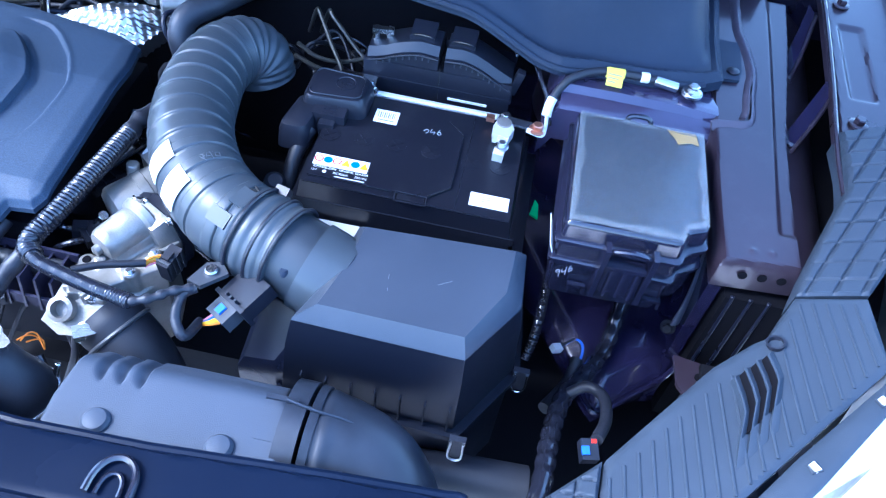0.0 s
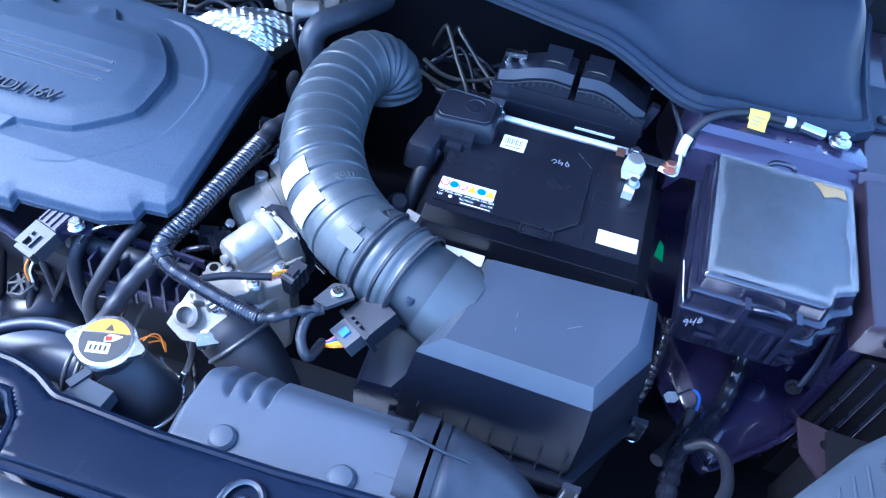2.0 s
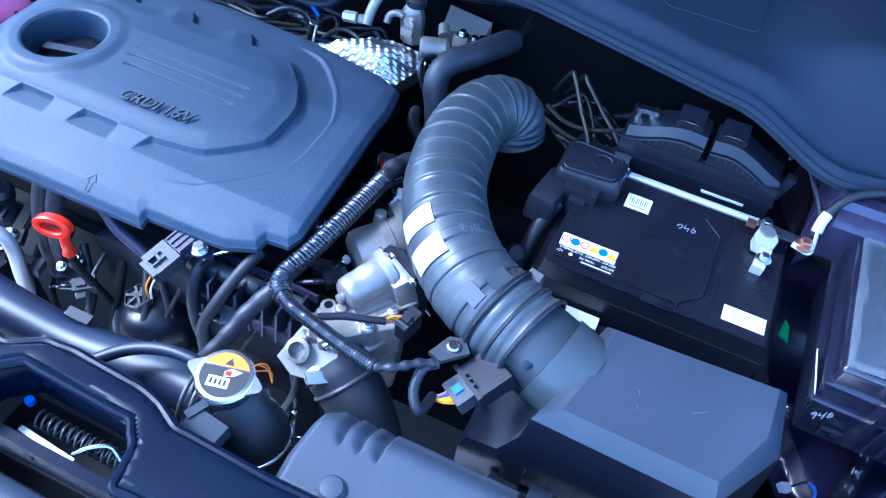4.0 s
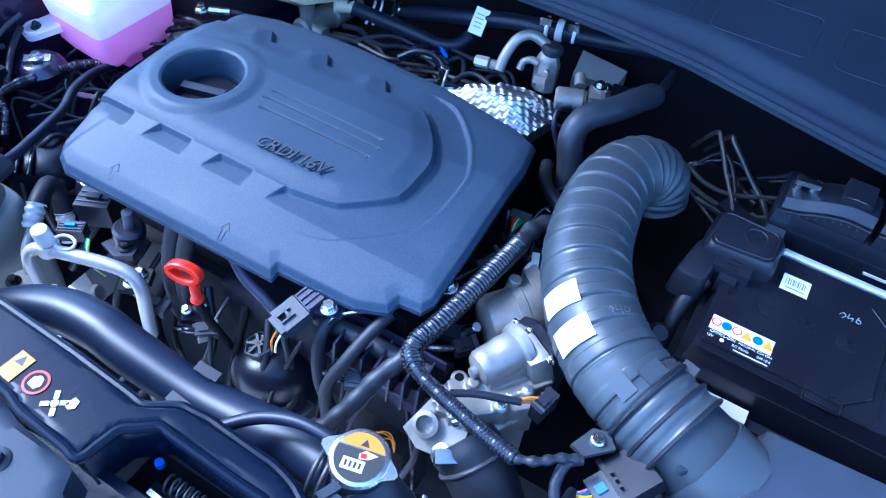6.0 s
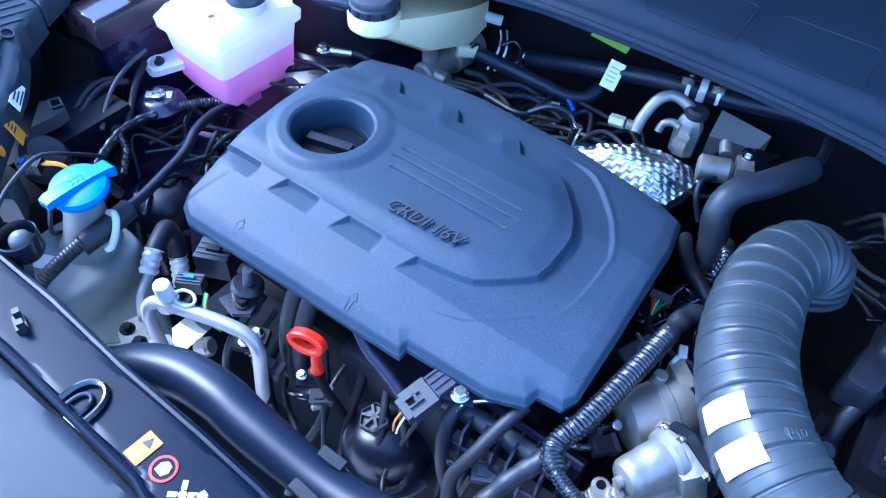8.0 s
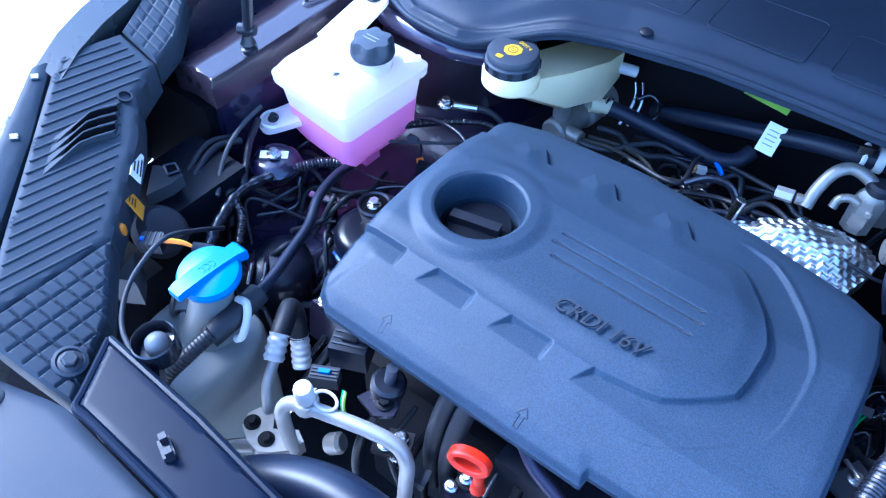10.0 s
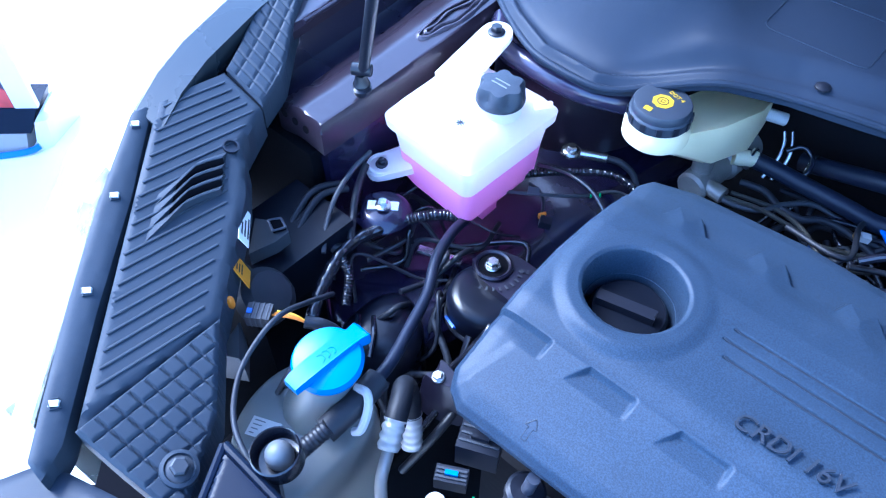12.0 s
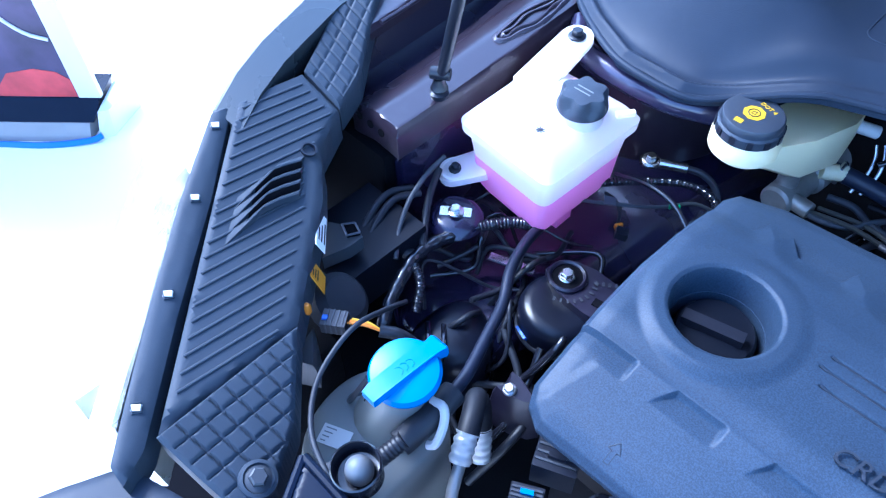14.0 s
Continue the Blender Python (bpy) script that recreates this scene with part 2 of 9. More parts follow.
def prism(poly, z0, z1, bevel=0.003, grow=0.0, seg=2):
    """An upright prism; its foot is wider by grow."""
    c = sum((Vector(p) for p in poly), Vector((0, 0))) / len(poly)
    foot = []
    for p in poly:
        d = Vector(p) - c
        foot.append(Vector(p) + (d.normalized() * grow if grow else d * 0))
    return rounded(loft([[(p[0], p[1], z0) for p in foot], [(p[0], p[1], z1) for p in poly]]), bevel, seg)


def axes(d):
    d = Vector(d).normalized()
    return d.to_track_quat("Z", "Y").to_matrix().to_4x4()


def lathe(profile, at=(0, 0, 0), axis=(0, 0, 1), n=28):
    """A turned body: (radius, height) from its foot up."""
    rings = [[(r * math.cos(2 * math.pi * i / n), r * math.sin(2 * math.pi * i / n), h) for i in range(n)] for r, h in profile]
    return turned(loft(rings), Matrix.Translation(at) @ axes(axis))


def rod(p0, p1, r, n=14, bevel=0.0008):
    d = Vector(p1) - Vector(p0)
    h = d.length
    b = min(bevel, r * 0.4, h * 0.3)
    return lathe([(r - b, 0), (r, b), (r, h - b), (r - b, h)], p0, d, n)


def spline(pts, step):
    """Even points along a smooth curve through pts."""
    p = [Vector(q) for q in pts]
    p = [2 * p[0] - p[1], *p, 2 * p[-1] - p[-2]]
    fine = []
    for a, b, c, d in zip(p, p[1:], p[2:], p[3:]):
        for k in range(24):
            t = k / 24
            fine.append(0.5 * (2 * b + (c - a) * t + (2 * a - 5 * b + 4 * c - d) * t * t + (3 * b - a - 3 * c + d) * t ** 3))
    fine.append(p[-2])
    run = [0.0]
    for a, b in zip(fine, fine[1:]):
        run.append(run[-1] + (b - a).length)
    count = max(int(run[-1] / step), 2)
    out, j = [], 0
    for i in range(count + 1):
        s = run[-1] * i / count
        while j < len(run) - 2 and run[j + 1] < s:
            j += 1
        f = (s - run[j]) / max(run[j + 1] - run[j], 1e-9)
        out.append((fine[j].lerp(fine[j + 1], min(f, 1)), s, run[-1]))
    return out


def tube(pts, r, n=12, step=0.006, flat=1.0):
    """A hose along a smooth curve; r is a radius or a function of the run along it and the whole length."""
    line = spline(pts, step)
    rings, side = [], None
    for i, (q, s, whole) in enumerate(line):
        t = (line[min(i + 1, len(line) - 1)][0] - line[max(i - 1, 0)][0]).normalized()
        if side is None:
            side = t.orthogonal()
        side = (side - t * side.dot(t)).normalized()
        up = t.cross(side)
        k = r(s, whole) if callable(r) else r
        rings.append([q + (side * math.cos(2 * math.pi * a / n) + up * math.sin(2 * math.pi * a / n) * flat) * k for a in range(n)])
    return loft(rings)


def ribbed(r, pitch, depth):
    """The radius of a split convoluted sleeve."""
    return lambda s, whole: r + depth * math.cos(2 * math.pi * s / pitch)


def inside(poly, x, y):
    hit = np.zeros(x.shape, bool)
    for (ax, ay), (bx, by) in zip(poly, poly[1:] + poly[:1]):
        cross = ((ay > y) != (by > y)) & (x < (bx - ax) * (y - ay) / ((by - ay) or 1e-12) + ax)
        hit ^= cross
    return hit


def rim(poly, x, y):
    """How far points lie from the outline, and the outline's nearest points."""
    best, px, py = np.full(x.shape, 9.0), x.copy(), y.copy()
    for (ax, ay), (bx, by) in zip(poly, poly[1:] + poly[:1]):
        dx, dy = bx - ax, by - ay
        t = np.clip(((x - ax) * dx + (y - ay) * dy) / (dx * dx + dy * dy + 1e-12), 0, 1)
        qx, qy = ax + t * dx, ay + t * dy
        d = np.hypot(x - qx, y - qy)
        near = d < best
        best, px, py = np.where(near, d, best), np.where(near, qx, px), np.where(near, qy, py)
    return best, px, py


def smooth(v):
    v = np.clip(v, 0, 1)
    return v * v * (3 - 2 * v)


def sheet(poly, height, res=0.003, skirt=0.02, holes=()):
    """A moulded sheet over an outline: height(x, y, depth inside the outline) gives z; its edge turns down by skirt."""
    xs = np.arange(min(p[0] for p in poly) - res, max(p[0] for p in poly) + 2 * res, res)
    ys = np.arange(min(p[1] for p in poly) - res, max(p[1] for p in poly) + 2 * res, res)
    mx, my = (xs[1:] + xs[:-1])[:, None] / 2 + 0 * ys[None, 1:], 0 * xs[1:, None] + (ys[1:] + ys[:-1])[None] / 2
    keep = inside(poly, mx, my)
    for hx, hy, hr in holes:
        keep &= np.hypot(mx - hx, my - hy) > hr
    gx, gy = xs[:, None] + 0 * ys[None], 0 * xs[:, None] + ys[None]
    around = np.zeros(gx.shape, int)
    for a in (0, 1):
        for b in (0, 1):
            around[a:a + keep.shape[0], b:b + keep.shape[1]] += keep
    d, px, py = rim(poly, gx, gy)
    edge = (around > 0) & (around < 4)
    outer = edge & (d < 2 * res)
    gx, gy = np.where(outer, px, gx), np.where(outer, py, gy)
    for hx, hy, hr in holes:
        far = np.hypot(gx - hx, gy - hy)
        inner = edge & (far < hr + 2 * res)
        gx, gy = np.where(inner, hx + (gx - hx) * hr / np.maximum(far, 1e-6), gx), np.where(inner, hy + (gy - hy) * hr / np.maximum(far, 1e-6), gy)
    d, _, _ = rim(poly, gx, gy)
    gz = height(gx, gy, d)
    index = np.full(gx.shape, -1)
    used = around > 0
    index[used] = np.arange(used.sum())
    verts = np.stack([gx[used], gy[used], gz[used]], 1)
    ii, jj = np.nonzero(keep)
    faces = np.stack([index[ii, jj], index[ii + 1, jj], index[ii + 1, jj + 1], index[ii, jj + 1]], 1)
    me = bpy.data.meshes.new("t")
    me.from_pydata(verts.tolist(), [], faces.tolist())
    bm = bmesh.new()
    bm.from_mesh(me)
    bpy.data.meshes.remove(me)
    if skirt:
        lip = [e for e in bm.edges if len(e.link_faces) == 1]
        low = bmesh.ops.extrude_edge_only(bm, edges=lip)["geom"]
        bmesh.ops.translate(bm, verts=[v for v in low if isinstance(v, bmesh.types.BMVert)], vec=(0, 0, -skirt))
    return bm


def lettering(name, text, size, at, turn, mat, parent, depth=0.0006, label="", shear=0.0, wide=1.0):
    """Words as raised letters, centred on a place."""
    cu = bpy.data.curves.new(name, "FONT")
    cu.body, cu.size, cu.extrude, cu.align_x, cu.align_y, cu.shear = text, size, depth, "CENTER", "CENTER", shear
    cu.resolution_u = 3
    tmp = bpy.data.objects.new(name, cu)
    scene.collection.objects.link(tmp)
    me = bpy.data.meshes.new_from_object(tmp.evaluated_get(bpy.context.evaluated_depsgraph_get()))
    bpy.data.objects.remove(tmp)
    bm = bmesh.new()
    bm.from_mesh(me)
    bpy.data.meshes.remove(me)
    return part(name, turned(bm, pose(*at, *turn) @ Matrix.Diagonal((wide, 1, 1, 1))), mat, parent, label)


def strokes(pts, r, n=6):
    """Straight round strokes from point to point."""
    return join(*[rod(a, b, r, n, 0.0002) for a, b in zip(pts, pts[1:])])


def bolt(at, axis, r, mat, parent, name="bolt", flange=1.5):
    """A hexagon-headed flange bolt."""
    head = lathe([(r * 0.85, 0), (r, r * 0.2), (r, r * 0.9), (r * 0.8, r * 1.05)], Vector(at) + Vector(axis).normalized() * r * 0.3, axis, 6)
    disc = lathe([(r * flange, 0), (r * flange, r * 0.25), (r * flange * 0.85, r * 0.4)], at, axis, 18)
    return part(name, join(head, disc), mat, parent)


def hose(name, pts, r, mat, label, category="hose", n=12, step=0.006, group=""):
    return single(name, tube(pts, r, n, step), mat, label, category, group, angle=50)


def rounded_ring(poly, z, grow=0.0, r=0.014, n=5):
    """A corner-rounded outline at height z, moved outward by grow."""
    c = sum((Vector(p) for p in poly), Vector((0, 0))) / len(poly)
    pts = [Vector(p) + (Vector(p) - c).normalized() * grow * 1.35 for p in poly]
    out = []
    for i, p in enumerate(pts):
        a, b = (pts[i - 1] - p).normalized(), (pts[(i + 1) % len(pts)] - p).normalized()
        for k in range(n + 1):
            t = k / n
            out.append(tuple((p + a * r * (1 - t) ** 2 + b * r * t ** 2)) + (z,))
    return out


def hoop(at, axis, r, thick, n=36):
    """A round band about an axis."""
    d = Vector(axis).normalized()
    a = d.orthogonal().normalized()
    b = d.cross(a)
    return tube([Vector(at) + (a * math.cos(t) + b * math.sin(t)) * r for t in np.linspace(0, 2 * math.pi, n)], thick, 8, 0.004)

# ---- ground and car body ----
single("ground", box(-60, 60, -60, 60, -0.2, 0.0, 0), CONCRETE, "pale smooth concrete floor under the car", "floor", kind="structure")


car = thing("car", (0, 0, 0.0), "dark violet-brown car body with an open engine bay", "car")
for s in (-1, 1):
    part("wheel", lathe([(0.20, 0), (0.32, 0.01), (0.335, 0.04), (0.335, 0.17), (0.32, 0.20), (0.20, 0.21)], (s * 0.80 - 0.105, 0.20, 0.335), (1, 0, 0), 40), RUBBER, car, "black tyre")
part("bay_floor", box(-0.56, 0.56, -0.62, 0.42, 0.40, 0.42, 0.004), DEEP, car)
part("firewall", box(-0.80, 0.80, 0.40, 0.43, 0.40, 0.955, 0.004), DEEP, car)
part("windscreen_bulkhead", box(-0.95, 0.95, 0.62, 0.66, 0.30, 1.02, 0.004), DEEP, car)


def mirrored(poly, s):
    return [(s * x, y) for x, y in poly][::s]


for s in (-1, 1):
    # inner wing: a pressed wall, the upper rail with its folded front end, and the apron behind
    part("inner_wing", box(min(s * 0.724, s * 0.738), max(s * 0.724, s * 0.738), -0.088, 0.40, 0.42, 0.872, 0.004), PRIMER, car)
    rail = sheet(mirrored([(0.720, -0.096), (0.804, -0.090), (0.810, 0.11), (0.830, 0.30), (0.838, 0.40), (0.722, 0.40), (0.718, 0.10)], s),
                 lambda x, y, d: 0.886 + 0.022 * smooth((y + 0.1) / 0.5) - 0.010 * smooth(1 - d / 0.006) ** 2
                 - 0.0030 * smooth((np.abs(x) - 0.780 - 0.052 * (y + 0.04)) / 0.007) * smooth((y + 0.050) / 0.012)
                 + 0.0016 * np.exp(-(np.hypot(x - 0.753, y + 0.076) / 0.0035) ** 2) + 0.0016 * np.exp(-(np.hypot(x - 0.772, y + 0.075) / 0.0035) ** 2)
                 - 0.012 * smooth((-0.755 - x) / 0.055), 0.002, 0.030)
    part("upper_rail", rail, PAINT, car)
    # flat near-black discs, painted shade in place of bored holes
    for k in range(3):
        part("rail_hole", lathe([(0.0048, 0), (0.0048, 0.0006)], (s * (0.746 + 0.0205 * k), -0.0965 + 0.002 * k, 0.8695 - 0.001 * k), (0, -1, 0.12), 16), VOID, car)
    if s > 0:
        for bead in ([(0.716, 0.104), (0.735, 0.110), (0.757, 0.114), (0.767, 0.128), (0.770, 0.165), (0.775, 0.215), (0.770, 0.262), (0.763, 0.30), (0.763, 0.38)], [(0.752, 0.125), (0.757, 0.140), (0.760, 0.175), (0.766, 0.215), (0.761, 0.262), (0.754, 0.30), (0.754, 0.38)]):
            part("sealer_bead", tube([(s * x, y, 0.8865 + 0.022 * float(smooth((y + 0.1) / 0.5))) for x, y in bead], lambda q, w: 0.0062 + 0.0006 * math.sin(q * 210), 10, 0.003, 0.28), SEALER, car)
    else:
        # a long oval of wrinkled sealer round a slot in the rail
        for half, wave in ((0.0150, 0.0012), (0.0075, 0.0022)):
            loop = [(s * (0.742 + half * math.sin(a) + wave * math.sin(5 * a) + 0.03 * 0.09 * (math.cos(a) + 1)), 0.150 - (0.062 if half > 0.01 else 0.050) * math.cos(a)) for a in np.linspace(0, 2 * math.pi, 40)]
            part("sealer_bead", tube([(x, y, 0.8860 + 0.022 * float(smooth((y + 0.1) / 0.5))) for x, y in loop], lambda q, w: 0.0042 + 0.0008 * math.sin(q * 170), 10, 0.003, 0.45), SEALER, car)
    # fender flange with its oblong swages
    flange = sheet(mirrored([(0.836, -0.03), (0.850, 0.15), (0.868, 0.45), (0.965, 0.45), (0.952, 0.15), (0.915, -0.02)], s),
                   lambda x, y, d: 0.925 + 0.02 * smooth(y / 0.5) - 0.006 * smooth(1 - d / 0.006)
                   - 0.004 * smooth((0.018 - np.abs(np.abs(x) - 0.888 - 0.03 * (y - 0.23))) / 0.006) * smooth((0.076 - np.abs(y - 0.232)) / 0.008), 0.0025, 0.010)
    part("fender_flange", flange, PAINT, car)
    part("fender_outer", loft([[(s * a, y, z) for a, z in ((w - (0.022 if s > 0 else 0.056), h - (0.0 if s > 0 else 0.006)), (w - 0.016, h - 0.001), (w - 0.006, h - 0.008), (w + 0.012, h - 0.05), (w + 0.035, h - 0.3), (w + 0.02, h - 0.3), (w - (0.024 if s > 0 else 0.056), h - 0.03))]
                               for y, w, h in ((-0.235, 0.845, 0.938), (-0.19, 0.872, 0.944), (-0.14, 0.896, 0.946), (-0.04, 0.930, 0.948), (0.06, 0.952, 0.949), (0.15, 0.968, 0.95), (0.5, 0.985, 0.965))]), FENDER, car)
    part("flange_fold", tube([(s * x, y, 0.927 + 0.02 * float(smooth(y / 0.5))) for x, y in ((0.834, -0.012), (0.837, 0.04), (0.843, 0.10), (0.850, 0.17), (0.858, 0.28), (0.867, 0.42))], 0.0030, 8, 0.006), PAINT, car)
    for x, y in ((0.884, 0.349), (0.870, 0.111)):
        bolt((s * x, y, 0.926 + 0.02 * float(smooth(y / 0.5))), (0, 0, 1), 0.0068, PAINT, car, "flange_bolt", 1.6)
    # the wheel house falls away behind the rail, with two pressed stays up to the flange and a dark slot along it
    across = ((0.0, 0.884), (0.018, 0.877), (0.038, 0.862), (0.050, 0.846), (0.050, 0.840), (0.0, 0.868)) if s > 0 else ((-0.006, 0.872), (0.008, 0.868), (0.022, 0.866), (0.036, 0.872), (0.046, 0.890), (0.052, 0.918), (0.056, 0.918), (0.050, 0.878), (0.036, 0.862), (-0.006, 0.858))
    part("wheel_house_side", loft([[(s * (x + o), y, z) for o, z in across] for x, y in ((0.796, -0.085), (0.802, 0.0), (0.808, 0.11), (0.828, 0.30), (0.836, 0.42))]), PAINT if s > 0 else MOUNT, car)
    for (xa, ya), (xb, yb), w in (((0.812, 0.098), (0.856, 0.172), 0.026), ((0.826, 0.236), (0.860, 0.345), 0.030))[:2 if s > 0 else 0]:
        part("fender_stay", rounded(loft([[(s * xa, ya, z), (s * (xa - 0.006), ya + w, z), (s * (xb - 0.004), yb + w, z + 0.045), (s * xb, yb, z + 0.045)] for z in (0.872, 0.877)]), 0.0015), PRIMER, car)
        part("stay_lip", tube([(s * xa, ya, 0.878), (s * ((xa + xb) / 2 + 0.002), (ya + yb) / 2, 0.902), (s * xb, yb, 0.923)], 0.0026, 8, 0.005), PAINT, car)
        bolt((s * (xa + 0.002), ya + 0.012, 0.880), (0, 0, 1), 0.0045, PAINT, car, "stay_bolt")
    part("rear_closing_panel", box(min(s * 0.79, s * 0.97), max(s * 0.79, s * 0.97), 0.44, 0.46, 0.50, 0.93, 0.004), MOUNT, car)
    # apron below the rail, with its folded edge
    inner_end = [(0.545, -0.16), (0.600, -0.185)] if s < 0 else [(0.590, -0.080), (0.634, -0.160)]
    apron = sheet(mirrored([*inner_end, (0.648, -0.175), (0.725, -0.112), (0.768, -0.046), (0.768, 0.36), (0.42, 0.36), (0.50, 0.05)], s),
                  lambda x, y, d: 0.69 + 0.012 * smooth(d / 0.03) + 0.05 * smooth((y - 0.0) / 0.2) - 0.006 * smooth(1 - d / 0.004) + 0.007 * np.exp(-(np.hypot(np.abs(x) - 0.697, y + 0.067) / 0.013) ** 2), 0.004, 0.025)
    part("apron", apron, PRIMER, car)
    part("apron_edge", tube([(s * x, y, z) for x, y, z in (*(((0.575, -0.172, 0.681), (0.600, -0.186, 0.682)) if s < 0 else ((0.630, -0.156, 0.683), (0.637, -0.166, 0.683))), (0.648, -0.176, 0.684), (0.690, -0.143, 0.686), (0.725, -0.113, 0.689), (0.750, -0.078, 0.694), (0.768, -0.046, 0.700))], 0.0032, 8, 0.004), PRIMER, car)
    part("strut_tower", lathe([(0.125, 0), (0.115, 0.12), (0.10, 0.16), (0.05, 0.165), (0.0495, 0.15)], (s * 0.635, 0.285, 0.69), (0, 0, 1), 40), PAINT, car)
    part("lower_member", box(min(s * 0.60, s * 0.80), max(s * 0.60, s * 0.80), -0.40, -0.20, 0.54, 0.58, 0.008), DEEP, car)
    # liner and shield: near-black fill, the shade of the depth in their colour
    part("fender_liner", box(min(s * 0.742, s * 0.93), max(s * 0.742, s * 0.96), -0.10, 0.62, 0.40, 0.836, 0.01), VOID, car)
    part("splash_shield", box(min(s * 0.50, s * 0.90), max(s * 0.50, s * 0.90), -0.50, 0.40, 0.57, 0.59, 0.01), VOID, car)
    part("lamp_carrier", box(min(s * 0.75, s * 0.80), max(s * 0.75, s * 0.80), -0.30, -0.12, 0.50, 0.74, 0.01), DEEP, car)
    ledge = [(0.175, 0.898), (0.135, 0.903), (0.118, 0.902), (0.112, 0.894), (0.098, 0.890), (0.092, 0.884), (0.090, 0.84), (0.096, 0.84)]
    if s > 0:
        part("cowl_side_ledge", loft([[(s * x, y + dy, z + dz) for y, z in ledge] for x, dy, dz in ((0.525, 0.004, -0.03), (0.540, 0.002, 0.0), (0.60, 0.0, 0.002), (0.68, 0.002, 0.0), (0.735, 0.006, -0.008))]), SEALED, car)
    else:
        part("cowl_side_roll", tube([(-0.712, 0.205, 0.880), (-0.674, 0.166, 0.876), (-0.605, 0.157, 0.875), (-0.553, 0.160, 0.875), (-0.512, 0.178, 0.872), (-0.48, 0.20, 0.865)], 0.015, 20, 0.004), SEALED, car)
    part("side_bracket", prism(mirrored([(0.722, -0.110), (0.770, -0.118), (0.800, -0.165), (0.762, -0.200), (0.725, -0.150)], s), 0.728, 0.733, 0.001), PAINT, car)
    # holes are flat discs with their shade as colour
    for hx, hy in ((0.750, -0.135), (0.752, -0.170)):
        part("bracket_hole", lathe([(0.0055, 0), (0.0055, 0.0008)], (s * hx, hy, 0.7332), (0, 0, 1), 16), VOID, car)

for k in range(3):
    part("liner_rib", rod((0.750 + 0.019 * k, -0.101, 0.66), (0.749 + 0.019 * k, -0.099, 0.838), 0.0022), CASE_GLOSS, car)

# the raised bonnet and its stay
part("bonnet", rounded(loft([[(x, y, z) for x, y, z in ((-w, y0, z0), (w, y0, z0), (w, y0 + 0.02, z0 + 0.025), (-w, y0 + 0.02, z0 + 0.025))] for w, y0, z0 in ((0.80, 0.60, 1.03), (0.80, 0.25, 1.42), (0.74, -0.09, 1.74), (0.60, -0.21, 1.83))]), 0.006), PAINT, car, "raised bonnet")
# front panel over the radiator, its latch opening and bumper cover
front = [(-0.503, -0.390), (-0.38, -0.3915), (-0.275, -0.398), (-0.17, -0.4005), (-0.088, -0.4045), (-0.062, -0.389), (-0.035, -0.386), (0.035, -0.389), (0.055, -0.3935), (0.080, -0.4045),
         (0.166, -0.4075), (0.265, -0.4055), (0.41, -0.3965), (0.505, -0.3925), (0.520, -0.43), (0.46, -0.458), (0.07, -0.464), (0.062, -0.432), (0.045, -0.414), (-0.064, -0.411), (-0.088, -0.43),
         (-0.096, -0.464), (-0.165, -0.460), (-0.185, -0.455), (-0.35, -0.448), (-0.44, -0.447), (-0.467, -0.4475)]
part("front_crossmember", sheet(front, lambda x, y, d: 0.886 - 0.007 * smooth(1 - d / 0.006) ** 2, 0.003, 0.05), PAINT_DARK, car,
     "glossy black panel over the radiator")
rolled = []
for (ax, ay), (bx, by) in zip(front, front[1:] + front[:1]):
    steps = max(int(math.hypot(bx - ax, by - ay) / 0.012), 1)
    rolled += [(ax + (bx - ax) * k / steps, ay + (by - ay) * k / steps, 0.8808) for k in range(steps)]
part("rolled_edge", tube(rolled + rolled[:1], 0.0046, 10, 0.004), PAINT_DARK, car)
part("crossmember_front_wall", box(-0.47, 0.45, -0.461, -0.452, 0.70, 0.842, 0.002), PAINT_DARK, car)
# near-black block gives the latch opening its shade
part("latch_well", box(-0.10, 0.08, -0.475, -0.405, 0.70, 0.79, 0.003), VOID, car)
bumper = [(-0.60, -0.49), (-0.500, -0.457), (-0.48, -0.452), (-0.35, -0.454), (-0.185, -0.461), (-0.168, -0.466), (-0.10, -0.470), (-0.09, -0.49), (0.06, -0.49), (0.075, -0.470),
          (0.47, -0.464), (0.60, -0.49), (0.64, -0.58), (0.40, -0.70), (-0.40, -0.70), (-0.64, -0.58)]
part("bumper_cover", sheet(bumper, lambda x, y, d: 0.874 - 0.25 * np.maximum(-(y + 0.53), 0) ** 1.3 - 0.004 * smooth(1 - d / 0.005), 0.006, 0.04), BUMPER, car, "matte grey plastic bumper top cover")
for x, y in ((-0.151, -0.497), (-0.535, -0.487), (0.36, -0.497)):
    bolt((x, y, 0.873), (0, 0, 1), 0.0065, BLACK, car, "bumper_bolt", 1.7)
for s, x in ((-1, -0.268), (1, 0.2545)):
    ring = [(x + 0.0165 * math.cos(a), -0.449 + 0.029 * math.sin(a) ** 0.7, 0.8890) for a in np.linspace(0.0, math.pi, 18)]
    part("hood_stop_loop", tube(ring, 0.0030, 10, 0.003), GLOSS_BLACK, car)
    ring = [(x + 0.0085 * math.cos(a), -0.449 + 0.017 * math.sin(a) ** 0.7, 0.8885) for a in np.linspace(0.0, math.pi, 14)]
    part("hood_stop_loop", tube(ring, 0.0020, 8, 0.003), GLOSS_BLACK, car)

# ---- plastic covers beside the headlamps ----


def wing_z(x, y):
    return 0.616 + 0.3545 * abs(x) - 0.1534 * y


